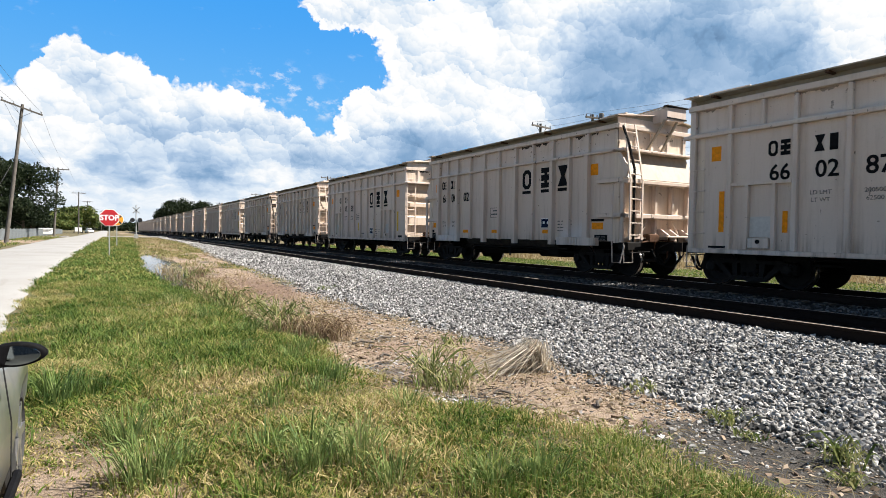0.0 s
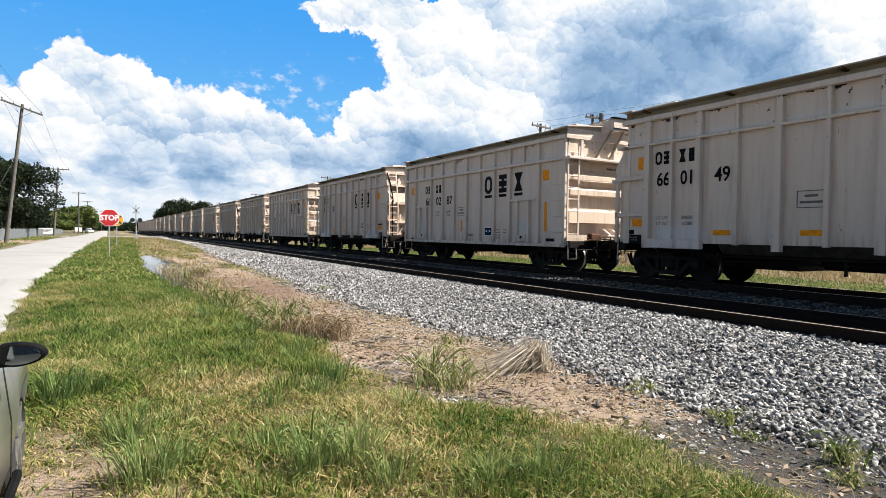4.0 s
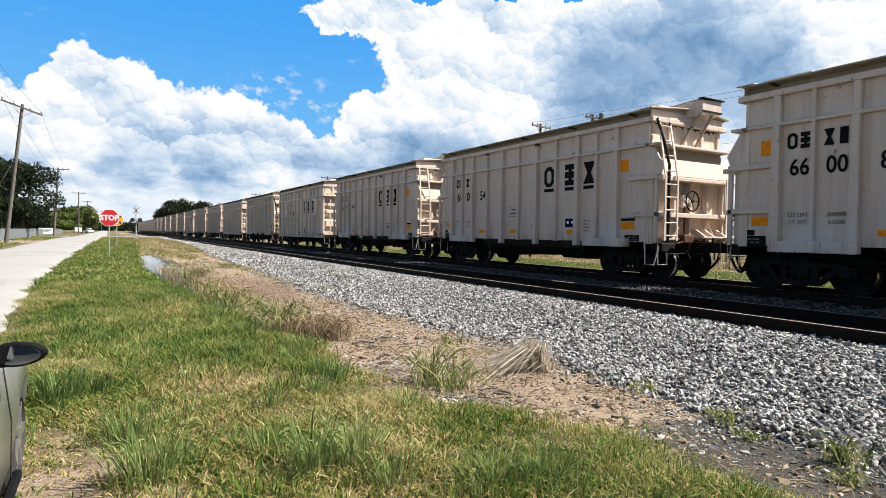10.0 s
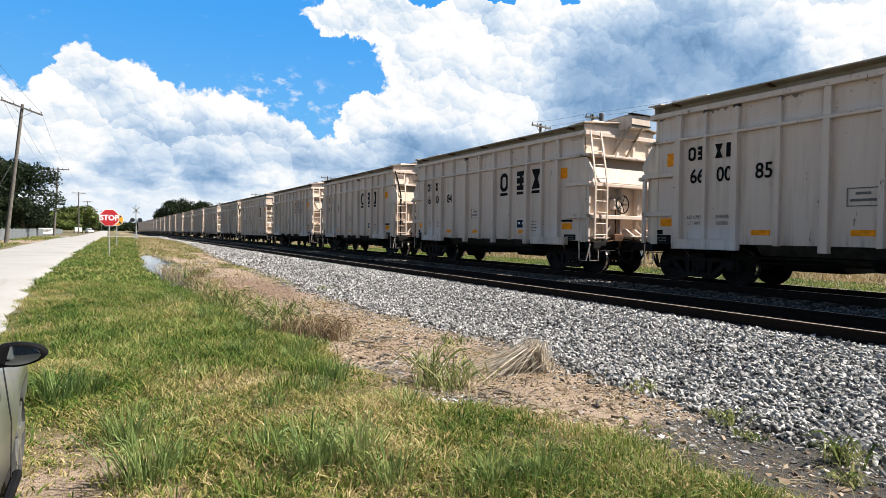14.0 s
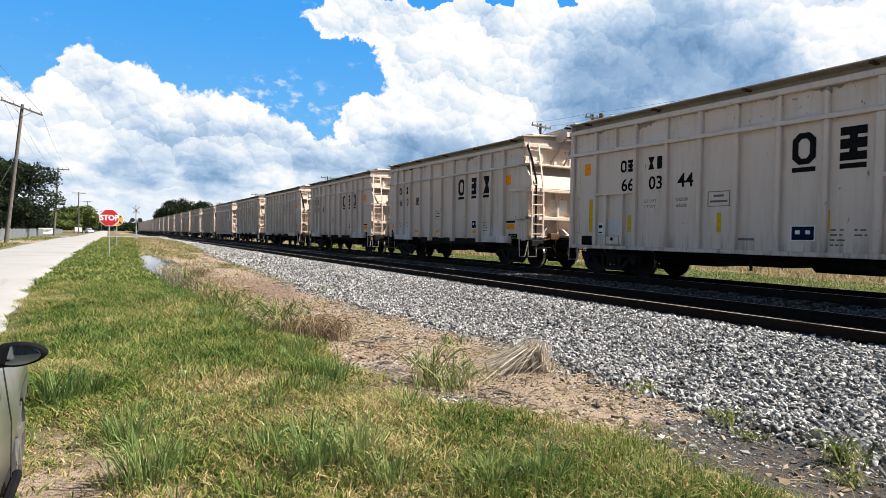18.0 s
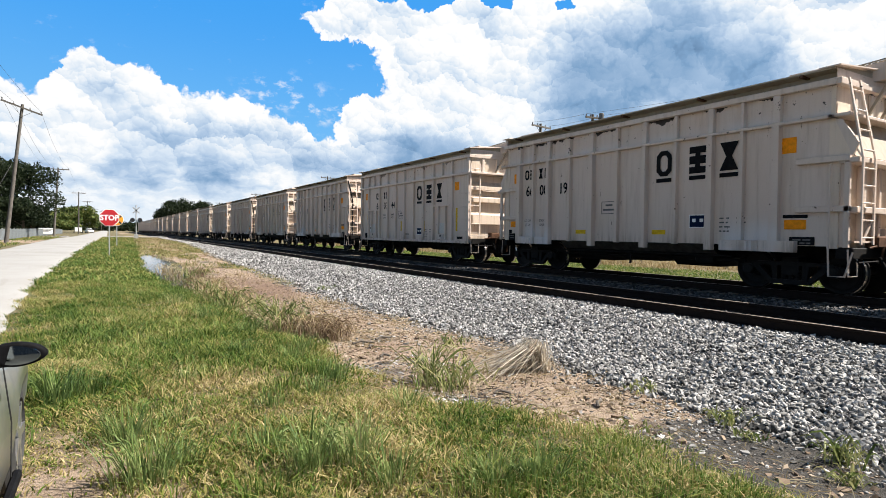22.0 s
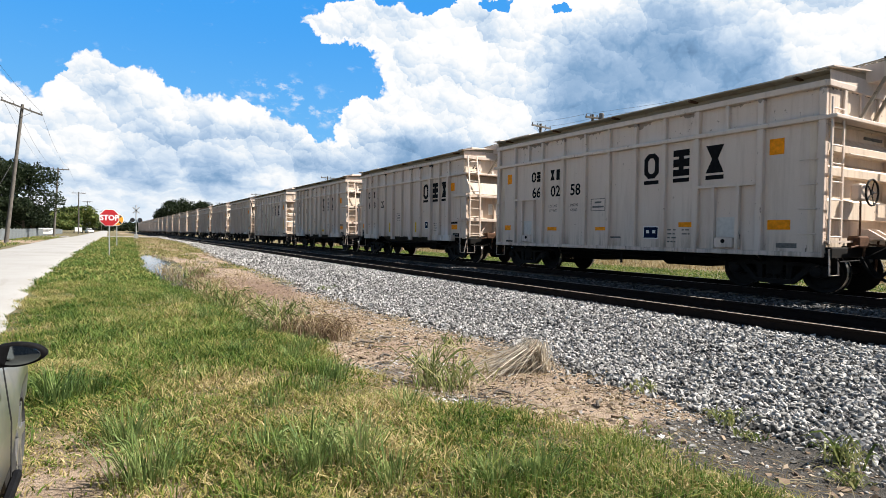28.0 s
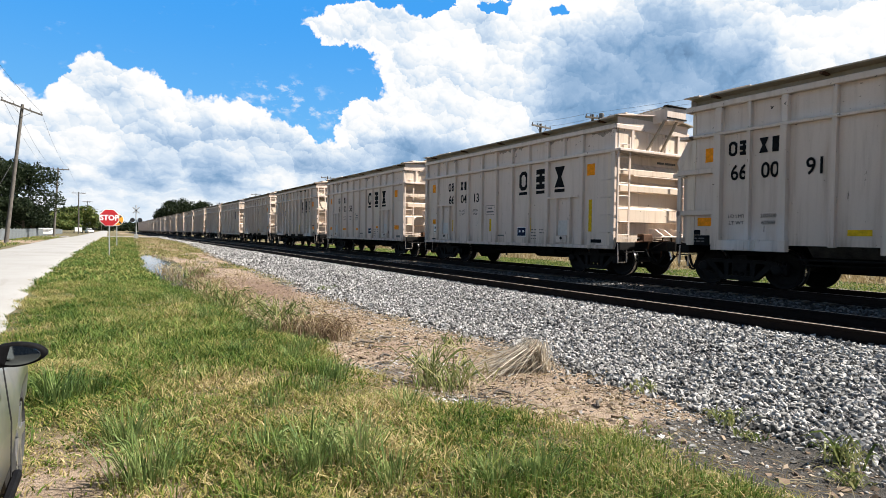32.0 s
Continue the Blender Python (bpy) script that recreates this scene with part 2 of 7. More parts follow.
def blotch(x, y, sx, sy):
    """Irregular patches about sx by sy metres in size, -1 to 1."""
    u, v = np.asarray(x, float) / sx, np.asarray(y, float) / sy
    i, j = np.floor(u).astype(int), np.floor(v).astype(int)
    a, b = sstep(0, 1, u - i), sstep(0, 1, v - j)
    g = lambda p, q: LATTICE[p % 64, q % 64]
    return (g(i, j) * (1 - a) + g(i + 1, j) * a) * (1 - b) + (g(i, j + 1) * (1 - a) + g(i + 1, j + 1) * a) * b


def in_pool(x, y, wide=1.0):
    """1 in the hollow of the ditch that holds water, 0 outside."""
    return np.exp(-(((x - 1.93 - 0.02 * (y - 30) + 0.12 * np.sin(y * 0.55)) / (0.60 * wide)) ** 2 + ((y - 31.0) / (11.5 * wide)) ** 2) ** 2)


def grass_edge(y):
    """Where the verge's grass ends towards the bare soil."""
    return np.interp(y, [0, 2, 2.8, 3.9, 4.9, 6.5, 8, 10.7, 18.6, 26, 40, 77, 95], [3.45, 3.48, 3.55, 3.22, 2.5, 2.3, 2.5, 2.15, 1.55, 1.35, 1.6, 2.6, 3.2])


def road_edge(y):
    """Where the road ends towards the verge."""
    return np.interp(y, [0, 8, 10.7, 13.4, 16.2, 20, 26, 37, 45, 65, 90, 132, 300], [-1.16, -1.18, -1.24, -1.39, -1.57, -1.64, -1.60, -1.48, -1.24, -0.90, -0.62, 0.03, 0.3])


def ballast_toe(y):
    return np.interp(y, [0, 3, 5, 7.2, 9, 15, 20, 24, 27, 32, 41, 62, 100, 200], [4.8, 4.95, 5.15, 5.35, 5.05, 5.05, 5.5, 5.5, 5.35, 5.3, 5.8, 6.7, 7.1, 7.3])


def ground_z(x, y):
    x, y = np.asarray(x, float), np.asarray(y, float)
    rise = sstep(14, 62, y)
    verge = -0.36 + 0.26 * rise
    low = -0.52 + 0.36 * rise
    z = verge + (low - verge) * sstep(-0.2, 1.4, x - grass_edge(y) + 0.6)
    toe = ballast_toe(y)
    z = z + (-0.215 - z) * sstep(0, 1, (x - toe) / np.maximum(7.9 - toe, 0.4))
    z = z - 0.38 * sstep(15.8, 17.6, x) + 0.2 * sstep(22, 60, x)
    z = z + 0.03 * wob(x, y, 0.9) * sstep(15, 0, np.abs(x)) * (1 - sstep(6.5, 8, x))
    road = sstep(0.9, 0.1, np.abs(x - (road_edge(y) - 5.8) / 2) - 2.1)
    z = z + (-0.345 + 0.30 * rise - 0.05 - z) * road
    cross = sstep(9, 5, np.abs(y - 106))
    z = z + (-0.06 - z) * cross
    return z + (np.minimum(z, -0.50) - z) * in_pool(x, y)


# ---------- sky with clouds: a ring far behind everything ----------
RING = 2600.0


def cloud_ring():
    n = Nodes("clouds")
    uv = n.add("TexCoord").outputs["UV"]
    w1 = n.vec("SUBTRACT", n.noise(uv, 0.16, 7, 0.58, 1), (0.5, 0.5, 0.5))
    w2 = n.vec("SUBTRACT", n.noise(uv, 0.6, 3, 0.5, 1), (0.5, 0.5, 0.5))
    p = n.vec("ADD", uv, n.vec("ADD", n.vec("MULTIPLY", w1, (3.6, 3.2, 0)), n.vec("MULTIPLY", w2, (1.7, 1.6, 0))))
    w3 = n.vec("SUBTRACT", n.noise(uv, 2.4, 5, 0.6, 1), (0.5, 0.5, 0.5))
    p = n.vec("ADD", p, n.vec("MULTIPLY", w3, (0.7, 0.7, 0)))

    def field(blobs, warp=p):
        best = None
        for u, v, a, b in blobs:
            d = n.vec("LENGTH", n.vec("MULTIPLY", n.vec("SUBTRACT", warp, (u, v, 0)), (1 / a, 1 / b, 0)))
            d = n.math("SUBTRACT", 1.0, d)
            best = d if best is None else n.math("SMOOTH_MAX", best, d)
        return best
    # The last two banks, unseen behind the camera, are added to shape the fill.
    heaps = [(-2.6, 10.9, 3.4, 4.4), (1.0, 10.6, 3.3, 4.5), (16.5, 6.0, 5.0, 3.4), (-9, 6.8, 5.4, 4.6), (5.2, 8.2, 6.0, 5.3), (9.8, 8.2, 6.0, 5.1), (13.6, 7.2, 3.6, 4.2), (-14, 8, 8, 7),
             (2.5, 1.5, 40, 6.0), (22.6, 11.9, 2.4, 2.2), (28.4, 17.3, 3.9, 3.0), (25.5, 7, 7, 5.5), (23.5, 21.0, 8.0, 1.9), (33, 15.5, 8.5, 7.5), (41, 17, 11, 13), (56, 14, 14, 16), (75, 12, 16, 16), (105, 10, 20, 12), (150, 9, 24, 10), (195, 12, 22, 14), (-45, 9, 22, 10), (-100, 10, 45, 34), (195, 10, 45, 34)]
    dense = field(heaps)
    el = n.add("SeparateXYZ")
    n.link(uv, el.inputs[0])
    fray = n.vec("ADD", uv, n.vec("ADD", n.vec("MULTIPLY", w2, (1.3, 1.2, 0)), n.vec("MULTIPLY", w3, (0.28, 0.28, 0))))

    def cells(at, scale):
        v = n.add("TexVoronoi", feature="SMOOTH_F1", voronoi_dimensions="2D")
        n.link(at, v.inputs["Vector"])
        v.inputs["Scale"].default_value, v.inputs["Smoothness"].default_value = scale, 0.5
        return v.outputs["Distance"]

    def puffs(at):
        """Heaped round heads at three sizes; high in the middle of each head."""
        h = n.math("MULTIPLY", cells(at, 0.30), 0.55)
        h = n.math("ADD", h, n.math("MULTIPLY", cells(at, 0.78), 0.30))
        return n.math("SUBTRACT", 0.55, n.math("ADD", h, n.math("MULTIPLY", cells(at, 2.0), 0.16)))
    head = puffs(fray)
    dense = n.math("ADD", dense, n.math("MULTIPLY", n.math("SUBTRACT", head, 0.12), 0.42))
    holes = field([(30.5, 22.9, 1.5, 0.7), (36.6, 23.0, 2.0, 0.6), (43.2, 22.2, 1.3, 0.5)])
    dense = n.math("SUBTRACT", dense, n.math("MULTIPLY", n.step(holes, -0.4, 0.5), 0.6))
    cover = n.step(dense, -0.02, 0.06)
    thin = n.noise(n.vec("MULTIPLY", uv, (1, 1.5, 1)), 0.62, 7, 0.62)
    shreds = n.math("MULTIPLY", n.step(thin, 0.50, 0.70), n.step(field([(14.6, 13.9, 5.5, 2.4), (18.5, 12.2, 2.6, 1.6)], fray), -0.1, 0.6))
    faint = n.math("MULTIPLY", n.step(n.noise(n.vec("MULTIPLY", uv, (1, 1.9, 1)), 0.30, 8, 0.62), 0.60, 0.80), 0.35)
    cover = n.math("MAXIMUM", cover, n.math("MAXIMUM", n.math("MULTIPLY", shreds, 0.6), faint))
    # Last three: unseen grey cloud added behind the camera to dim the cars' sides.
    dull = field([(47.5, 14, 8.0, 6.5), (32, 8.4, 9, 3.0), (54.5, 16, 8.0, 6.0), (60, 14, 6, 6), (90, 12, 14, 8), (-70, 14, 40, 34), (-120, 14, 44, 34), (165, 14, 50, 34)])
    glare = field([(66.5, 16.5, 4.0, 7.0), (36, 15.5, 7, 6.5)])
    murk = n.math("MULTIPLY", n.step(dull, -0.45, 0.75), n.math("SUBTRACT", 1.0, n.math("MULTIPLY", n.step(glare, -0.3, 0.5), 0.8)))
    # relief of the heaps: the light falls from high on the right
    crisp = n.vec("ADD", fray, n.vec("MULTIPLY", w3, (0.5, 0.5, 0)))
    relief = None
    for scale, weight in ((0.20, 0.42), (0.46, 0.30), (1.1, 0.17)):
        v = n.add("TexVoronoi", feature="F1", voronoi_dimensions="2D")
        n.link(crisp, v.inputs["Vector"])
        v.inputs["Scale"].default_value = scale
        up = n.vec("DOT_PRODUCT", n.vec("SUBTRACT", crisp, v.outputs["Position"]), (0.35 * scale, 0.94 * scale, 0))
        up = n.math("MULTIPLY", n.step(up, -0.55, 0.45), weight)
        relief = up if relief is None else n.math("ADD", relief, up)
    relief = n.math("MULTIPLY", n.math("SUBTRACT", relief, 0.44), n.math("SUBTRACT", 0.54, n.math("MULTIPLY", murk, 0.38)))
    relief = n.math("MULTIPLY", relief, n.math("SUBTRACT", 1.0, n.math("MULTIPLY", n.step(el.outputs[1], 9.0, 5.0), 0.6)))
    pit = n.step(head, 0.20, -0.10)
    soft = n.noise(fray, 0.13, 4, 0.5)
    low = n.step(el.outputs[1], 9.0, 5.0)
    bands = n.math("SUBTRACT", n.noise(n.vec("MULTIPLY", fray, (0.42, 1.5, 1)), 0.42, 5, 0.55), 0.47)
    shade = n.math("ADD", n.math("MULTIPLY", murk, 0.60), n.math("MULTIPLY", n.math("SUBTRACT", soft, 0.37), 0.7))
    shade = n.math("ADD", shade, n.math("MULTIPLY", pit, 0.13))
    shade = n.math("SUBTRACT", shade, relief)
    veil = field([(4.5, 6.4, 13, 3.6), (-1.0, 12.3, 2.2, 1.0), (9, 9.0, 5, 1.8), (17, 7.5, 7, 2.6), (23, 5.5, 8, 2.6)], fray)
    shade = n.math("ADD", shade, n.math("MULTIPLY", n.step(veil, -0.35, 0.6), 0.30))
    shade = n.math("ADD", shade, n.math("MULTIPLY", n.math("MULTIPLY", low, bands), 1.5))
    shade = n.math("SUBTRACT", shade, n.math("MULTIPLY", n.step(field([(-3.4, 7.4, 3.0, 2.6), (19.9, 9.6, 1.3, 0.8)], fray), -0.1, 0.5), 0.3))
    rim = n.math("MULTIPLY", n.step(dense, 0.30, 0.02), 0.14)
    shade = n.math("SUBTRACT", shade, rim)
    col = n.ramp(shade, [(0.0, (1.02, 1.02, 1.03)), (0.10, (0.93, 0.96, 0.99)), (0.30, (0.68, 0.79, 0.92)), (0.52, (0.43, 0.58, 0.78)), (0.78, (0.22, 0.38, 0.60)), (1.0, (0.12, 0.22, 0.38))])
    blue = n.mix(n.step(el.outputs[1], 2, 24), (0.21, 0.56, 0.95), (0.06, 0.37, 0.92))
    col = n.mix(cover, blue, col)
    hazy = n.math("MULTIPLY", n.step(el.outputs[1], 5.5, -0.5), 0.75)
    col = n.mix(hazy, col, (0.72, 0.83, 0.95))
    em = n.add("Emission")
    n.link(col, em.inputs[0])
    em.inputs[1].default_value = 0.405
    n.link(em.outputs[0], n.out.inputs[0])
    bm = bmesh.new()
    lay = bm.loops.layers.uv.new("UVMap")
    cols, els = 180, [-1.2, 0, 3, 6, 9, 12, 15, 18, 21, 24, 27, 30, 33]
    grid = [[bm.verts.new((RING * math.sin(radians(i * 2)), RING * math.cos(radians(i * 2)), RING * math.tan(radians(e)))) for e in els] for i in range(cols)]
    for i in range(cols):
        for j in range(len(els) - 1):
            f = bm.faces.new((grid[i][j], grid[(i + 1) % cols][j], grid[(i + 1) % cols][j + 1], grid[i][j + 1]))
            for lp, (ii, jj) in zip(f.loops, ((i, j), (i + 1, j), (i + 1, j + 1), (i, j + 1))):
                deg = ii * 2.0
                if i * 2 >= 210:
                    deg -= 360
                lp[lay].uv = (deg, els[jj])
    me = bpy.data.meshes.new("backdrop")
    bm.to_mesh(me)
    bm.free()
    me.materials.append(n.m)
    return tagged(new("backdrop", me), "blue sky with white and grey heaped clouds drifting away", "sky", kind="structure")


clouds = cloud_ring()

# ---------- hopper cars ----------
HW = 1.575
FAR = {"on": False}
AXLE, WHEEL_R, TRUCK_Y = 0.89, 0.457, 4.28


def wheel_profile(side):
    s = side
    return [(s * 0.62, 0.10), (s * 0.66, 0.13), (s * 0.665, 0.36), (s * 0.675, 0.485), (s * 0.705, 0.485), (s * 0.715, WHEEL_R), (s * 0.80, WHEEL_R - 0.006), (s * 0.81, 0.43), (s * 0.785, 0.38), (s * 0.745, 0.34), (s * 0.735, 0.17), (s * 0.80, 0.14), (s * 0.805, 0.09)]


def make_truck(parent, y):
    tr = part("truck", prisms("x", ([(-0.16, 0.36), (0.16, 0.36), (0.2, 0.62), (0.16, 0.74), (-0.16, 0.74), (-0.2, 0.62)], -1.05, 1.05)), BLACKIRON, parent, "black cast-steel two-axle truck", m=pose(0, y, 0))
    for s in (-1, 1):
        x0, x1 = s * 0.93, s * 1.06
        bm = prisms("x",
                    ([(-1.08, 0.36), (-1.08, 0.56), (-0.72, 0.64), (0.72, 0.64), (1.08, 0.56), (1.08, 0.36), (0.98, 0.36), (0.90, 0.50), (0.80, 0.50), (0.62, 0.56), (-0.62, 0.56), (-0.80, 0.50), (-0.90, 0.50), (-0.98, 0.36)], x0, x1),
                    ([(-0.84, 0.54), (-0.68, 0.58), (-0.36, 0.24), (-0.30, 0.18), (-0.42, 0.18)], x0 + s * 0.01, x1 + s * 0.01),
                    ([(0.84, 0.54), (0.68, 0.58), (0.36, 0.24), (0.30, 0.18), (0.42, 0.18)], x0 + s * 0.01, x1 + s * 0.01),
                    ([(-0.42, 0.16), (0.42, 0.16), (0.36, 0.26), (-0.36, 0.26)], x0, x1 + s * 0.03),
                    ([(-0.36, 0.26), (-0.26, 0.26), (-0.26, 0.58), (-0.40, 0.58)], x0, x1), ([(0.36, 0.26), (0.26, 0.26), (0.26, 0.58), (0.40, 0.58)], x0, x1))
        part("sideframe", bm, TRUCKIRON, tr)
        coil = [(0.26 + 0.04 * (i // 2) + 0.022 * (i % 2), 0.062 if (i // 2) % 2 == 0 else 0.045) for i in range(14)]
        for k in (0,) if FAR["on"] else (-0.15, 0, 0.15):
            part("spring", lathe(coil, (s * 0.99, k, 0), 8, "z"), BLACKIRON, tr)
        for k in () if FAR["on"] else (-AXLE, AXLE):
            part("bearing_cap", lathe([(s * 1.0, 0.12), (s * 1.13, 0.12), (s * 1.15, 0.09), (s * 1.155, 0.03)], (0, k, WHEEL_R), 12), TRUCKIRON, tr)
    for k in (-AXLE, AXLE):
        bm = lathe(wheel_profile(-1), n=28)
        for src in (lathe(wheel_profile(1), n=28), lathe([(-1.05, 0.07), (1.05, 0.07)], n=10)):
            tmp = bpy.data.meshes.new("tmp")
            src.to_mesh(tmp), src.free()
            bm.from_mesh(tmp)
            bpy.data.meshes.remove(tmp)
        ws = part("wheelset", bm, WHEELSTEEL, tr, m=pose(0, k, WHEEL_R))
        ws.data.materials.append(TREADSTEEL)
        for f in ws.data.polygons:
            c = f.center
            if 0.71 < abs(c.x) < 0.80 and math.hypot(c.y, c.z) > 0.448 * math.cos(math.pi / 28) and abs(f.normal.x) < 0.3:
                f.material_index = 1
    if FAR["on"]:
        return
    bm = rods([(-0.85, -0.3, 0.62), (0.85, -0.3, 0.62)], 0.03)
    rod(bm, (-0.3, -0.95, 0.33), (-0.3, 0.95, 0.33), 0.03)
    part("brake_beam", bm, BLACKIRON, tr)


def frame_of(pts, w, x):
    """A flat outline of bars in the plane across x."""
    bm = bmesh.new()
    for p, q in zip(pts, pts[1:] + pts[:1]):
        bar(bm, (x, *p), (x, *q), w, 0.02, (1, 0, 0))
    return bm


def ladder(parent, a0, a1, b0, b1, rungs, r=0.02, mat=None, name="ladder", joined=False):
    """Two stiles a0-a1 and b0-b1 with rungs between them."""
    mat = mat or PAINT
    a0, a1, b0, b1 = map(Vector, (a0, a1, b0, b1))
    bm = bmesh.new()
    bar(bm, a0, a1, 0.055, 0.03, (0, 1, 0.01)), bar(bm, b0, b1, 0.055, 0.03, (0, 1, 0.01))
    if FAR["on"]:
        for i in range(rungs):
            t = (i + 0.4) / rungs
            rod(bm, a0.lerp(a1, t), b0.lerp(b1, t), 0.017, 6)
        return part(name, bm, mat, parent)
    ld = part(name, bm, mat, parent)
    for i in range(rungs):
        t = (i + 0.4) / rungs
        bm = bmesh.new()
        rod(bm, a0.lerp(a1, t), b0.lerp(b1, t), 0.017, 6)
        part("rung", bm, mat, ld)
    return ld


def coupler(parent, e):
    """Coupler, air hose and cut lever at the end e (-1 or 1)."""
    y = 5.5
    bm = prisms("z", ([(-0.1, e * (y - 0.3)), (0.1, e * (y - 0.3)), (0.1, e * (y + 0.62)), (0.19, e * (y + 0.78)), (0.19, e * (y + 1.0)), (0.06, e * (y + 1.02)), (0.03, e * (y + 0.86)), (-0.17, e * (y + 0.98)), (-0.2, e * (y + 0.75)), (-0.1, e * (y + 0.62))], 0.74, 1.0))
    part("coupler", bm, TRUCKIRON, parent, "grimy knuckle coupler")
    for x0, drop, reach in ((-0.34, 0.52, 0.70), (-0.5, 0.44, 0.46)):
        pts = []
        for i in range(11):
            t = i / 10
            pts.append(Vector((x0 + 0.24 * t, e * (y + 0.22 + reach * t), 0.82 - drop * math.sin(math.pi * min(1, t * 0.86 + 0.02)))))
        part("air_hose", rods(pts, 0.034, 7), RUBBER, parent, "black rubber brake hose")
    part("cut_lever", rods([(-1.35, e * (y + 0.12), 0.78), (-1.35, e * (y + 0.22), 0.70), (-0.5, e * (y + 0.22), 0.72), (-0.1, e * (y + 0.5), 0.98)], 0.014, 6), BLACKIRON, parent)


def roof_and_hood(parent, hl, paint):
    """Lid roof with an overhanging eave and the end hood with its struts."""
    e = hl + 0.12
    bm = prisms("y", ([(-HW + 0.24, 4.30), (-HW + 0.24, 4.455), (-HW - 0.035, 4.475), (-HW - 0.035, 4.505), (-0.7, 4.62), (0, 4.66), (0.7, 4.62), (HW + 0.035, 4.505), (HW + 0.035, 4.475), (HW - 0.24, 4.455), (HW - 0.24, 4.30)], -e + 0.1, e - 0.1))
    part("roof", bm, ROOFPAINT, parent, "dusty tan overhanging lid roof")
    for y in () if FAR["on"] else np.linspace(-hl + 0.6, hl - 0.6, 5):
        part("roof_clip", boxes((-HW - 0.045, -HW + 0.25, y - 0.035, y + 0.035, 4.425, 4.478)), RUSTIRON, parent)
    for s in (-1, 1):
        part("roof_end_plate", boxes((-HW + 0.06, HW - 0.06, *sorted((s * (hl + 0.02), s * (hl + 0.035))), 4.305, 4.50)), paint, parent)
        # raised hatch cover, the plate along the roof's end and the hood that overhangs it
        part("hatch_cover", bevel(boxes((-1.05, 0.1, *sorted((s * (hl - 1.15), s * (hl - 0.10))), 4.58, 4.69)), 0.02), paint, parent)
        part("eave_plate", prisms("y", ([(-1.64, 4.51), (-0.1, 4.645), (-0.1, 4.67), (-1.64, 4.535)], *sorted((s * (hl - 0.25), s * (hl + 0.15))))), paint, parent, "pale sheet plate along the roof end")
        part("eave_plate", prisms("y", ([(0.95, 4.585), (1.64, 4.50), (1.64, 4.53), (0.95, 4.62)], *sorted((s * (hl - 0.1), s * (hl + 0.17))))), ROOFPAINT, parent)
        y0, y1 = s * (hl - 0.55), s * (hl + 0.38)
        bm = bmesh.new()
        v = [bm.verts.new(p) for p in ((-0.36, y0, 4.34), (0.92, y0, 4.34), (0.94, y1, 4.56), (0.12, y1, 4.49), (-0.36, y0, 4.70), (0.92, y0, 4.74), (0.94, y1, 4.93), (0.12, y1, 4.87))]
        for f in ((0, 1, 2, 3), (4, 5, 6, 7), (0, 1, 5, 4), (1, 2, 6, 5), (2, 3, 7, 6), (3, 0, 4, 7)):
            bm.faces.new([v[k] for k in f])
        bmesh.ops.recalc_face_normals(bm, faces=bm.faces[:])
        hood = part("end_hood", bm, paint, parent, "cream sheet-metal duct jutting over the end")
        part("end_cap", bevel(boxes((0.06, 1.02, *sorted((y1 - s * 0.10, y1 + s * 0.06)), 4.915, 4.95)), 0.01), BLACKIRON, hood)
        part("end_lip", boxes((0.10, 0.96, *sorted((y1, y1 + s * 0.025)), 4.57, 4.61)), BLACKIRON, hood)
        bm = bmesh.new()
        for k in np.linspace(0.0, 0.9, 8):
            bar(bm, (k - 0.3 * (1 - k), y0, 4.735), (0.14 + 0.8 * k / 0.9, y1 - s * 0.02, 4.93), 0.02, 0.03)
        for k in np.linspace(0.15, 0.95, 4 if FAR["on"] else 9):
            y = y0 + (y1 - y0) * k
            bar(bm, (-0.34 + 0.48 * k, y, 4.715 + 0.17 * k), (0.93, y, 4.755 + 0.18 * k), 0.03, 0.03)
        part("grating", bm, ROOFPAINT, hood)
        for xb, xt in ((-0.28, 0.10), (0.33, 0.62)):
            bm = bmesh.new()
            bar(bm, (xt, y1 - s * 0.06, 4.53), (xb, s * (hl + 0.02), 3.64), 0.06, 0.05, (1, 0, 0))
            part("strut", bm, ROOFPAINT, parent)


RIBS_A = (1.32, 2.10, 2.88, 3.80, 4.73, 5.67, 6.60, 7.55, 8.54, 9.24, 9.98)
RIBS_B = (1.29, 2.05, 2.82, 3.78, 4.74, 5.68, 6.64, 7.58, 8.54, 9.31, 10.04)


def underside(parent, lo):
    part("centre_sill", boxes((-0.32, 0.32, -5.6, 5.6, 0.66, 1.0)), BLACKIRON, parent)
    for i, y in enumerate((-1.75, 0.0, 1.75)):
        part("outlet", prisms("y", ([(-1.3, lo + 0.05), (1.3, lo + 0.05), (0.62, 0.42 + 0.06 * (i % 2)), (-0.62, 0.42 + 0.06 * (i % 2))], y - 0.62, y + 0.62)), BLACKIRON, parent, "black hopper discharge outlet")
    part("brake_cylinder", lathe([(-2.75, 0.13), (-2.7, 0.16), (-2.3, 0.16), (-2.2, 0.05), (-1.9, 0.04)], (-0.9, 0.3, 0.62), 12, "y"), BLACKIRON, parent)
    part("air_pipe", rods([(-1.15, -3.0, 0.72), (-1.15, 3.1, 0.70)], 0.025), BLACKIRON, parent)
    if FAR["on"]:
        return
    part("brake_rod", rods([(-0.9, -3.2, 0.62), (-0.8, 3.0, 0.58)], 0.03), BLACKIRON, parent)
    part("rod_hanger", boxes((-1.16, -1.12, -0.03, 0.03, 0.40, lo)), BLACKIRON, parent)


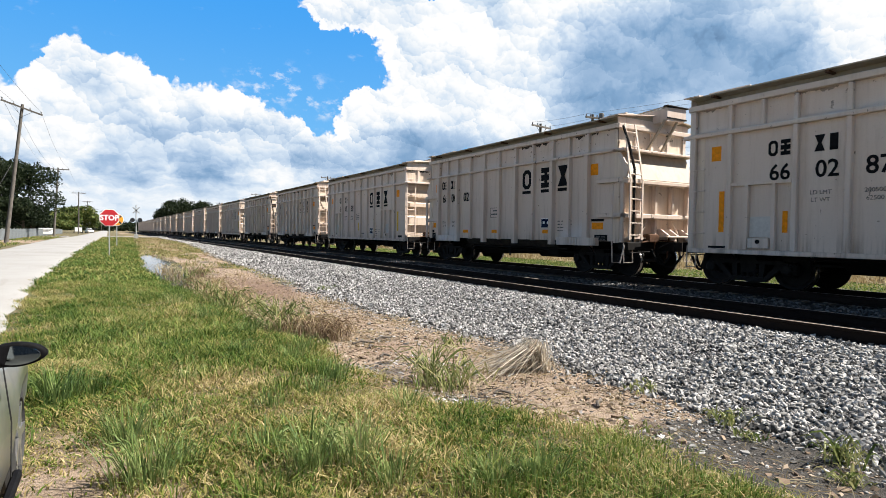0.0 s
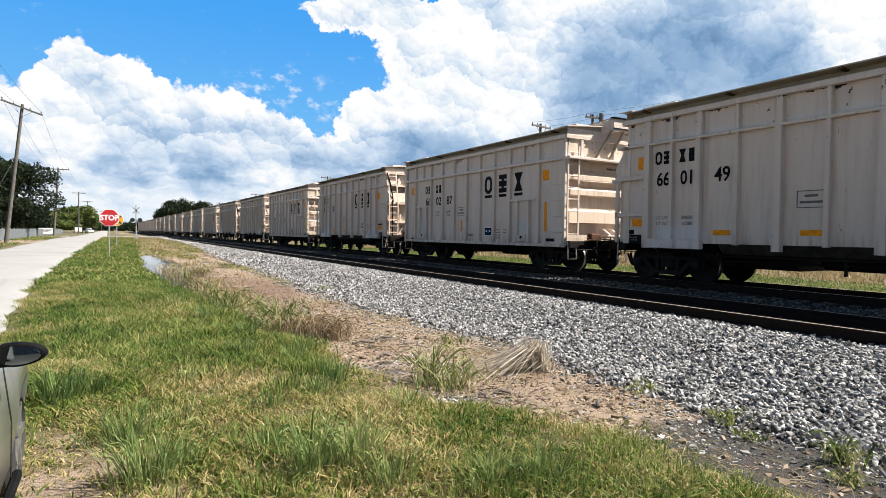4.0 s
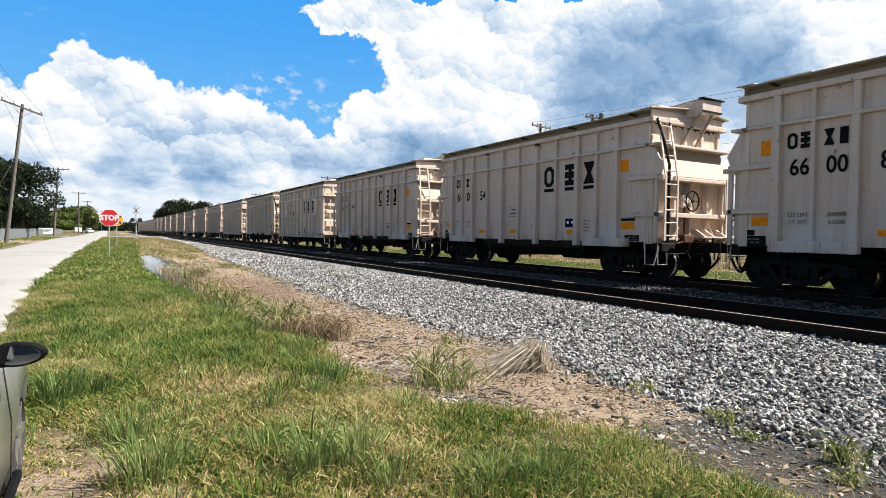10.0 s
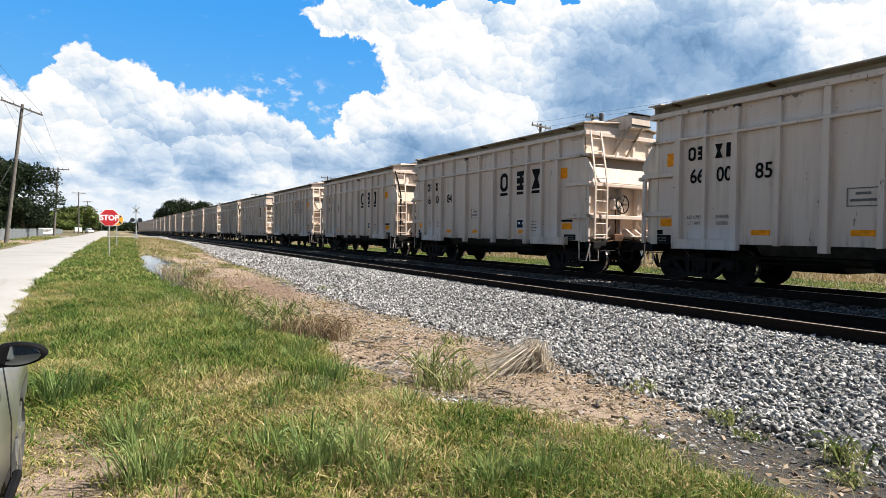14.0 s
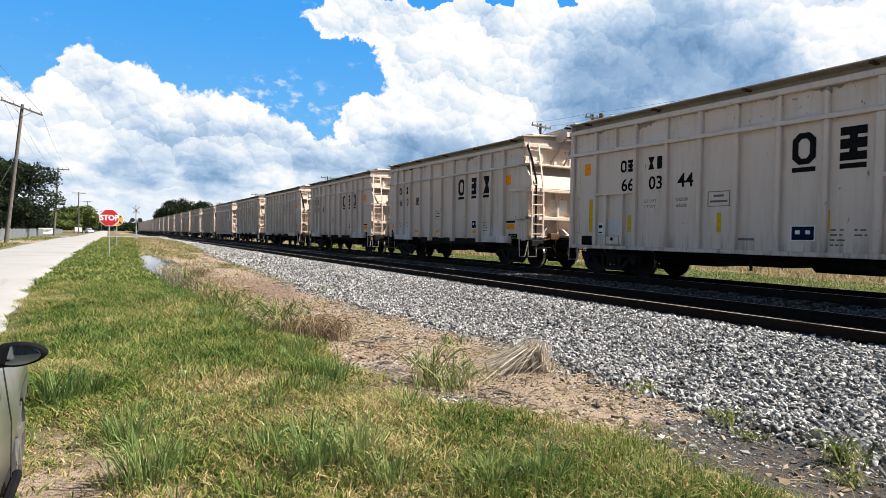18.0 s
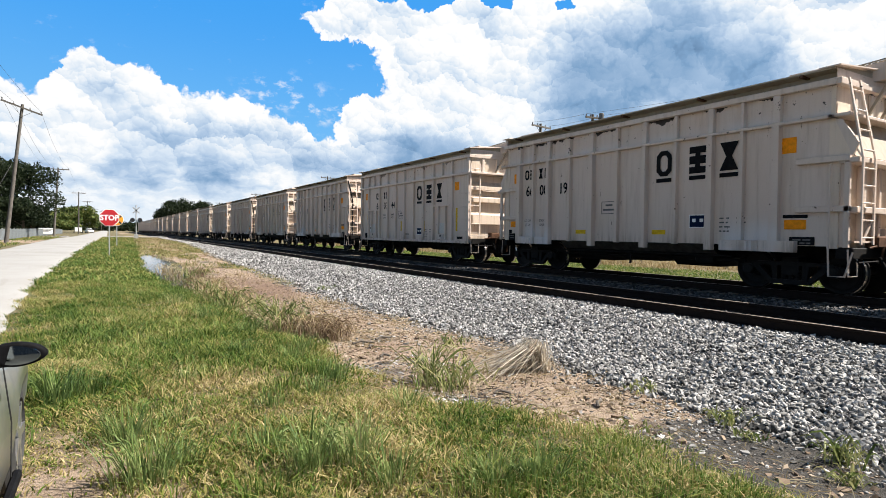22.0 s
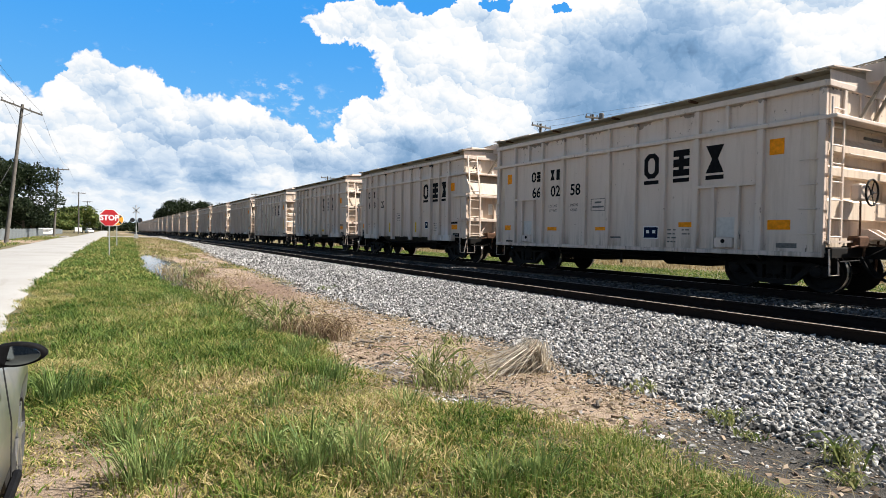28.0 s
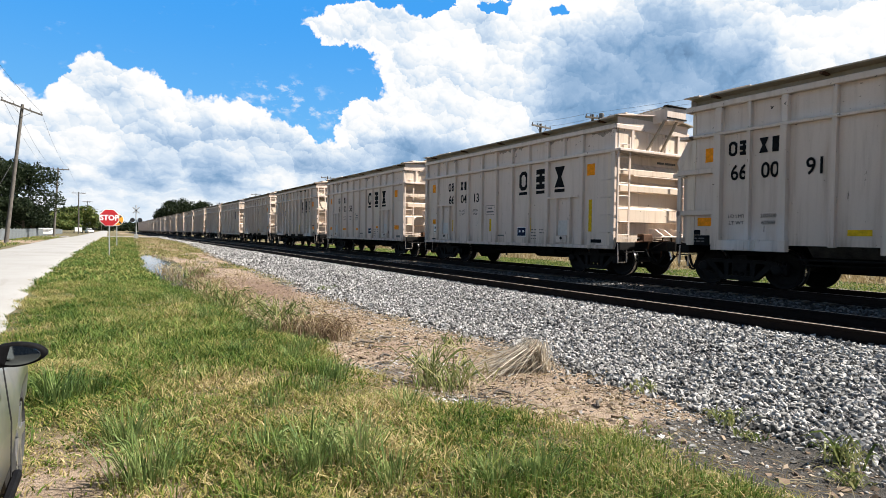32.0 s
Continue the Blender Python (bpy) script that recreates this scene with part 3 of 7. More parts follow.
def end_gear(parent, e, hl, paint):
    part("end_sill", bevel(boxes((-1.45, 1.45, min(e * 5.35, e * 5.62), max(e * 5.35, e * 5.62), 0.76, 0.98)), 0.015), BLACKIRON, parent, "grimy black end sill")
    ws = [(-1.5, 1.5, e * 5.46, e * 5.62, 1.08, 1.12)]
    part("end_step", boxes(*[(a, b, min(c, d), max(c, d), f, g) for a, b, c, d, f, g in ws]), paint, parent)
    for x in (-1.47, 1.12):
        part("corner_step", rods([(x, e * 5.58, 0.95), (x, e * 5.60, 0.42), (x + 0.35, e * 5.60, 0.42), (x + 0.35, e * 5.58, 0.95)], 0.016, 6), paint, parent)


def end_platform(parent, e, paint):
    """A narrow crossing board with its gussets, and the brake gear below it."""
    part("end_board", bevel(boxes((-0.15, 1.52, *sorted((e * 5.60, e * 5.98)), 1.13, 1.17)), 0.008), paint, parent, "pale crossing board across the end")
    for x in (0.05, 0.42, 0.95):
        part("gusset", prisms("x", ([(e * 5.42, 1.17), (e * 5.92, 1.17), (e * 5.62, 1.36), (e * 5.42, 1.38)], x - 0.03, x + 0.03)), paint, parent)
    bm = rods([(-0.9, e * 5.70, 0.98), (-0.3, e * 5.72, 1.06), (0.55, e * 5.72, 1.0), (1.2, e * 5.66, 0.92)], 0.022, 6)
    for p, q in (((-0.35, 1.1), (-0.35, 0.62)), ((0.25, 1.12), (0.20, 0.45)), ((0.62, 1.12), (0.78, 0.52)), ((1.05, 1.0), (0.9, 0.55))):
        rod(bm, (p[0], e * 5.72, p[1]), (q[0], e * 5.70, q[1]), 0.024, 6)
    part("brake_gear", bm, RUSTIRON, parent, "rusty brake levers and rods below the board")
    part("brake_box", bevel(boxes((-0.62, -0.18, *sorted((e * 5.5, e * 5.74)), 0.98, 1.22)), 0.03), RUSTIRON, parent)


def hand_brake(parent, e, hl, paint):
    bw = part("hand_brake", lathe([(0, 0.05), (e * 0.03, 0.05)], (-0.2, e * (hl + 0.24), 2.12), 10, "y"), BLACKIRON, parent, "spoked black handbrake wheel")
    bm = bmesh.new()
    ring = [Vector((-0.2 + 0.27 * math.cos(t), e * (hl + 0.26), 2.12 + 0.27 * math.sin(t))) for t in np.linspace(0, 2 * math.pi, 21)]
    for p, q in zip(ring, ring[1:]):
        rod(bm, p, q, 0.02, 6)
    for i in range(0, 20, 4):
        rod(bm, (-0.2, e * (hl + 0.25), 2.12), ring[i], 0.012, 5)
    part("rim", bm, BLACKIRON, bw)
    part("gear_housing", bevel(boxes((-0.55, -0.12, min(e * hl, e * (hl + 0.2)), max(e * hl, e * (hl + 0.2)), 1.95, 2.3)), 0.04), paint, bw)
    part("chain", rods([(-0.35, e * (hl + 0.12), 1.95), (-0.33, e * (hl + 0.12), 1.05)], 0.02), RUSTIRON, bw)


def down_pipe(parent, e):
    part("down_pipe", rods([(-1.50, e * 5.50, 4.22), (-1.40, e * 5.64, 3.7), (-1.30, e * 5.76, 3.0), (-1.30, e * 5.76, 1.0)], 0.036), BLACKIRON, parent, "dark rusty down-pipe")


def hopper_flush():
    """The type with flat panels, gates near both ends and a stepped end wall."""
    hl = 5.5
    car = thing("hopper_car", None, None, "cream-grey covered hopper car with flush ribbed sides", "freight car", "train of hopper cars")
    P = PAINT
    for s in (-1, 1):
        x = s * HW
        o = lambda d: sorted((x, x - s * d)) if d >= 0 else sorted((x, x - s * d))
        a, b = sorted((x - s * 0.11, x - s * 0.14))
        side = part("side_panel", boxes((a, b, -hl, hl, 0.86, 4.25)), P, car)
        part("top_chord", bevel(boxes((*sorted((x + s * 0.03, x - s * 0.30)), -hl, hl, 4.17, 4.30)), 0.012), P, car)
        part("mid_chord", bevel(boxes((*sorted((x + s * 0.02, x - s * 0.12)), -hl - 0.02, hl + 0.02, 3.52, 3.62)), 0.012), P, car)
        part("side_sill", bevel(boxes((*sorted((x, x - s * 0.10)), -hl, hl, 0.78, 0.88)), 0.012), P, car)
        for u in RIBS_A if s < 0 or not FAR["on"] else ():
            w = 0.075 if u in (1.32, 2.88, 4.76, 6.61) else 0.05
            if u not in (2.10, 9.24):
                part("rib", bevel(boxes((*sorted((x, x - s * 0.12)), u - hl - w, u - hl + w, 0.88, 3.52)), 0.012), P, side)
            part("rib", bevel(boxes((*sorted((x, x - s * 0.12)), u - hl - w * 0.9, u - hl + w * 0.9, 3.62, 4.17)), 0.012), P, side)
        for y0 in (-hl, hl - 0.14):
            part("corner_post", bevel(boxes((*sorted((x, x - s * 0.10)), y0, y0 + 0.14, 0.88, 4.17)), 0.012), P, side)
        for u0, u1 in ((1.40, 2.82), (8.60, 9.92)):
            y0, y1 = u0 - hl, u1 - hl
            ym = (y0 + y1) / 2
            gate = part("gate_frame", boxes((*sorted((x - s * 0.005, x - s * 0.115)), y0, y1, 2.32, 2.385), (*sorted((x - s * 0.003, x - s * 0.115)), ym - 0.34, ym - 0.26, 0.90, 2.32), (*sorted((x - s * 0.003, x - s * 0.115)), ym + 0.26, ym + 0.34, 0.90, 2.32)), P, side)
            part("gate_box", bevel(boxes((*sorted((x + s * 0.02, x - s * 0.11)), ym - 0.23, ym + 0.23, 0.92, 1.15)), 0.015), P, gate)
            part("gate_panel", boxes((*sorted((x - s * 0.075, x - s * 0.11)), ym - 0.24, ym + 0.24, 1.17, 1.62)), PALEPATCH, gate)
            if not FAR["on"]:
                part("keyhole", lathe([(x + s * 0.021, 0.05), (x + s * 0.035, 0.05)], (0, ym, 1.07), 10), BLACKMARK, gate)
    for e in (-1, 1):
        y = e * hl
        prof = [(0, 0.86), (0, 3.52), (-0.12, 3.50), (-0.10, 3.26), (0.10, 3.06), (0.10, 2.92), (-0.12, 2.90), (-0.12, 2.72), (0.06, 2.60), (0.06, 2.44), (-0.12, 2.42), (-0.12, 2.02), (0.05, 1.92), (0.05, 1.56), (-0.12, 1.54), (-0.12, 0.86)]
        bm = prisms("x", ([(e * (hl - 0.34), 0.9), (e * (hl - 0.34), 3.6)] + [(e * (hl + p - 0.10), z) for p, z in prof[1:]], -HW + 0.1, HW - 0.1))
        ew = part("end_wall", bm, ENDPAINT, car, "stepped sheet-metal end wall with rust stains")
        part("upper_wall", boxes((-HW + 0.1, HW - 0.1, *sorted((y, y - e * 0.10)), 3.6, 4.2)), ENDPAINT, car)
        part("end_beam", bevel(boxes((-HW, HW, *sorted((y + e * 0.06, y - e * 0.1)), 4.17, 4.30)), 0.012), P, car)
        part("end_beam", bevel(boxes((-HW, HW, *sorted((y + e * 0.20, y - e * 0.1)), 3.53, 3.61)), 0.012), P, car)
        for x in (-0.9, -0.2, 0.55, 1.1):
            part("post", bevel(boxes((x - 0.06, x + 0.06, *sorted((y + e * 0.05, y)), 3.62, 4.17)), 0.01), P, ew)
        if e < 0:
            ladder(car, (-1.53, e * 5.60, 1.05), (-1.53, e * 5.60, 3.95), (-1.08, e * 5.60, 1.05), (-1.08, e * 5.60, 3.95), 8, mat=P)
        ladder(car, (1.08, e * 5.60, 1.05), (1.08, e * 5.60, 2.9), (1.53, e * 5.60, 1.05), (1.53, e * 5.60, 2.9), 5, mat=P)
        part("grab_rail", rods([(-1.0, e * 5.68, 2.86), (1.1, e * 5.68, 2.86)], 0.018), P, car)
        for z in () if FAR["on"] else (1.25, 1.75, 2.25, 2.75):
            part("grab_iron", rods([(-HW, e * 5.05, z), (-HW - 0.06, e * 5.05, z), (-HW - 0.06, e * 5.38, z), (-HW, e * 5.38, z)], 0.012, 6), P, car)
        end_gear(car, e, hl, P)
        if e < 0 and not FAR["on"]:
            end_platform(car, e, P)
        coupler(car, e)
        make_truck(car, e * TRUCK_Y)
    underside(car, 0.8)
    roof_and_hood(car, hl, P)
    return car


def hopper_notched():
    """The type whose ends lean in above the platform and whose ribs reach below the sides."""
    hl, hu = 5.62, 5.29
    car = thing("hopper_car", None, None, "cream-grey covered hopper car with tapering notched ends", "freight car", "train of hopper cars")
    P = PAINT_B
    for s in (-1, 1):
        x = s * HW
        a, b = sorted((x - s * 0.12, x - s * 0.15))
        bm = prisms("x", ([(-hl + 0.1, 1.0), (hl - 0.1, 1.0), (hl - 0.1, 2.72), (hu, 3.56), (hu, 4.25), (-hu, 4.25), (-hu, 3.56), (-hl + 0.1, 2.72)], a, b))
        side = part("side_panel", bm, P, car)
        part("top_chord", bevel(boxes((*sorted((x + s * 0.02, x - s * 0.12)), -hu - 0.05, hu + 0.05, 4.17, 4.30)), 0.012), P, car)
        part("mid_chord", bevel(boxes((*sorted((x + s * 0.0, x - s * 0.13)), -hu - 0.04, hu + 0.04, 3.53, 3.60)), 0.012), P, car)
        for i, u in enumerate(RIBS_B if s < 0 or not FAR["on"] else ()):
            y = u - 5.48
            w = 0.10 if i in (0, 10) else (0.085 if i in (2, 4, 6, 8) else 0.05)
            lo = 0.86 if i in (0, 2, 4, 6, 8, 10) else 0.98
            bm = prisms("x", ([(y - w, lo), (y + w, lo), (y + w, 1.02), (y + w * 0.8, 3.53), (y - w * 0.8, 3.53), (y - w, 1.02)], *sorted((x + s * 0.03 * (w > 0.06), x - s * 0.13))))
            part("rib", bm, P, side)
            part("rib", bevel(boxes((*sorted((x, x - s * 0.13)), y - w * 0.8, y + w * 0.8, 3.60, 4.17)), 0.01), P, side)
        for e in (-1, 1):
            ye = sorted((e * hl, e * (hl - 1.0)))
            part("end_rail", bevel(boxes((*sorted((x + s * 0.02, x - s * 0.13)), *ye, 2.66, 2.78)), 0.01), P, side)
            part("end_rail", bevel(boxes((*sorted((x, x - s * 0.13)), *ye, 1.68, 1.80)), 0.01), P, side)
            yb = sorted((e * (hl - 0.98), e * (hl - 2.66)))
            part("bolster_panel", bevel(boxes((*sorted((x + s * 0.035, x - s * 0.13)), *yb, 0.86, 1.10)), 0.012), P, side)
            for k in () if FAR["on"] else (1.75, 1.9, 2.0):
                part("slot_bar", boxes((*sorted((x + s * 0.05, x + s * 0.03)), e * (hl - k) - 0.02, e * (hl - k) + 0.02, 0.88, 1.08)), P, side)
            part("corner_post", bevel(boxes((*sorted((x, x - s * 0.08)), *sorted((e * (hl - 0.1), e * hl)), 0.98, 2.72)), 0.01), P, side)
            if e < 0:
                part("hand_post", rods([(x, e * (hl - 0.32), 2.62), (x + s * 0.06, e * (hl - 0.32), 2.60), (x + s * 0.06, e * (hl - 0.32), 1.0), (x + s * 0.05, e * (hl - 0.30), 0.42), (x + s * 0.05, e * (hl - 0.02), 0.42), (x + s * 0.02, e * (hl + 0.1), 0.9)], 0.018, 6), P, side)
    for e in (-1, 1):
        y = e * hl
        bm = prisms("x", ([(e * (hl - 0.42), 0.96), (e * (hl - 0.22), 0.96), (e * (hl - 0.22), 2.62), (e * (hl + 0.02), 2.64), (e * (hl + 0.02), 2.74), (e * hu, 3.54), (e * (hu - 0.1), 3.54), (e * (hl - 0.42), 2.7)], -HW + 0.1, HW - 0.1))
        ew = part("end_wall", bm, ENDPAINT, car, "end wall sloping out above an open platform")
        # Thin plate added over the slope to carry its darkened paint.
        part("slope_plate", prisms("x", ([(e * (hl + 0.025), 2.75), (e * (hl + 0.04), 2.755), (e * (hu + 0.02), 3.525), (e * (hu + 0.005), 3.52)], -HW + 0.11, HW - 0.11)), SLOPEPAINT, car, "sloping end plate in paint darkened against the sun")
        part("upper_wall", boxes((-HW + 0.1, HW - 0.1, *sorted((e * hu, e * (hu - 0.08))), 3.6, 4.2)), ENDPAINT, car)
        part("end_beam", bevel(boxes((-HW, HW, *sorted((e * (hu + 0.14), e * (hu - 0.1))), 4.17, 4.30)), 0.012), P, car)
        part("end_beam", bevel(boxes((-HW, HW, *sorted((e * (hu + 0.30), e * (hu - 0.1))), 3.53, 3.60)), 0.012), P, car)
        part("end_beam", bevel(boxes((-HW, HW, *sorted((e * (hl + 0.14), e * (hl - 0.2))), 2.62, 2.72)), 0.012), P, car)
        part("end_beam", bevel(boxes((-HW + 0.1, HW - 0.1, *sorted((e * (hl + 0.10), e * (hl - 0.2))), 1.66, 1.78)), 0.012), P, car)
        for x in (-0.75, -0.1, 0.62, 1.35):
            part("post", bevel(boxes((x - 0.05, x + 0.05, *sorted((e * (hl - 0.08), e * (hl - 0.22))), 0.98, 2.62)), 0.01), P, ew)
            part("post", bevel(boxes((x - 0.06, x + 0.06, *sorted((e * (hu + 0.05), e * hu)), 3.61, 4.17)), 0.01), P, ew)
        if e < 0:
            ladder(car, (-1.50, e * 5.81, 1.05), (-1.50, e * 5.81, 2.7), (-1.02, e * 5.81, 1.05), (-1.02, e * 5.81, 2.7), 5, mat=P)
        if e < 0:
            ladder(car, (-1.50, e * 5.81, 2.7), (-1.44, e * 5.50, 4.28), (-1.02, e * 5.81, 2.7), (-1.02, e * 5.50, 4.28), 4, mat=P)
        ladder(car, (1.08, e * 5.81, 1.05), (1.08, e * 5.81, 2.75), (1.53, e * 5.81, 1.05), (1.53, e * 5.81, 2.75), 5, mat=P)
        part("brace", rods([(-0.9, e * 5.58, 1.1), (-0.5, e * 5.58, 1.62)], 0.03), P, car)
        part("brace", rods([(0.9, e * 5.58, 1.1), (0.55, e * 5.58, 1.62)], 0.03), P, car)
        part("bracket", prisms("x", ([(e * hu, 3.5), (e * hl, 2.75), (e * (hl + 0.1), 3.0), (e * (hu + 0.12), 3.5)], -1.48, -1.44)), P, car)
        end_gear(car, e, hl - 0.22, P)
        if e < 0 and not FAR["on"]:
            end_platform(car, e, P)
        coupler(car, e)
        make_truck(car, e * TRUCK_Y)
    for s in (-1, 1):
        part("hip_sheet", prisms("y", ([(s * (HW - 0.13), 1.03), (s * (HW - 0.16), 1.03), (s * (HW - 0.44), 0.78), (s * (HW - 0.42), 0.76)], -2.62, 2.62)), HIPDARK, car, "dark sheet sloping in below the side")
    underside(car, 0.98)
    roof_and_hood(car, hu, P)
    return car


# ---------- markings on the cars ----------
TANPATCH = simple("tan_primer", (0.58, 0.36, 0.18), 0.7, 0, 0.3, 4)
RECESS = -0.114
ON_SIDE = Matrix(((0, 0, -1, -HW - 0.012), (-1, 0, 0, 0), (0, 1, 0, 0), (0, 0, 0, 1)))


def on_side(me, y, z, name, parent, proud=0.0, label=""):
    if not parent["flush"]:
        y += 0.185 + 0.0093 * y
    m = Matrix.Translation((-proud, y, z)) @ ON_SIDE
    return part(name, me, None, parent, label, m=m)


def plate(w, h, mat, t=0.002):
    """A thin sheet, w by h, for a side; its corner is at the origin."""
    key = ("plate", w, h, mat.name)
    if key not in TEXTS:
        TEXTS[key] = mesh_of("plate", boxes((-w / 2, w / 2, -h / 2, h / 2, -t, t)), mat)
    return TEXTS[key]


def emblem(kind, w, h, mat):
    """Plain heavy shapes: a hollow eight-sided block, a slit block, a waisted block, a plain block."""
    key = ("emblem", kind, w, h, mat.name)
    if key in TEXTS:
        return TEXTS[key]
    bm = bmesh.new()
    a, b, c = w / 2, h / 2, 0.28 * w
    octo = [(-a, -b + c), (-a + c, -b), (a - c, -b), (a, -b + c), (a, b - c), (a - c, b), (-a + c, b), (-a, b - c)]
    if kind == "ring":
        inner = [(p[0] * 0.48, p[1] * 0.62) for p in octo]
        v = [[bm.verts.new((*p, z)) for p in line] for z in (-0.002, 0.002) for line in (octo, inner)]
        for i in range(8):
            e = (i + 1) % 8
            for a0, a1 in ((0, 1), (3, 2), (2, 0), (1, 3)):
                bm.faces.new((v[a0][i], v[a0][e], v[a1][e], v[a1][i]))
    elif kind == "slit":
        half = [(a, -b), (a, -0.5 * b), (0.3 * a, -0.5 * b), (0.3 * a, -0.3 * b), (a, -0.3 * b), (a, 0.3 * b), (0.3 * a, 0.3 * b), (0.3 * a, 0.5 * b), (a, 0.5 * b), (a, b)]
        prism(bm, half + [(-x, y) for x, y in reversed(half)], "z", -0.002, 0.002)
    elif kind == "waist":
        prism(bm, [(-a, -b), (a, -b), (a * 0.32, 0), (a, b), (-a, b), (-a * 0.32, 0)], "z", -0.002, 0.002)
    else:
        prism(bm, [(-a * 0.75, -b), (a * 0.75, -b), (a * 0.75, b), (-a * 0.75, b)], "z", -0.002, 0.002)
    TEXTS[key] = mesh_of("emblem", bm, mat)
    return TEXTS[key]


def dashes(rows, mat):
    """Lines of small writing as rows of short bars: (height, (start, end), ...)."""
    key = ("dashes", rows, mat.name)
    if key not in TEXTS:
        TEXTS[key] = mesh_of("dashes", boxes(*[(a, b, z - 0.016, z + 0.016, -0.002, 0.002) for z, *spans in rows for a, b in spans]), mat)
    return TEXTS[key]


def stencil_box(parent, y, z, w=0.56, h=0.36):
    """A painted outline round two lines of writing too small to read."""
    key = ("stencil", w, h)
    if key not in TEXTS:
        bm = bmesh.new()
        v = [[bm.verts.new((a * (w / 2 - d), b * (h / 2 - d), c)) for a, b in ((-1, -1), (1, -1), (1, 1), (-1, 1))] for c in (-0.002, 0.002) for d in (0, 0.018)]
        for k in range(4):
            e = (k + 1) % 4
            for a0, a1 in ((0, 1), (3, 2), (2, 0), (1, 3)):
                bm.faces.new((v[a0][k], v[a0][e], v[a1][e], v[a1][k]))
        TEXTS[key] = mesh_of("stencil", bm, GREYMARK)
    on_side(TEXTS[key], y, z, "stencil", parent, RECESS)
    for dz, ww in ((0.07, 0.26), (-0.06, 0.44)):
        on_side(plate(ww, 0.05, GREYMARK), y, z + dz, "stencil", parent, RECESS)


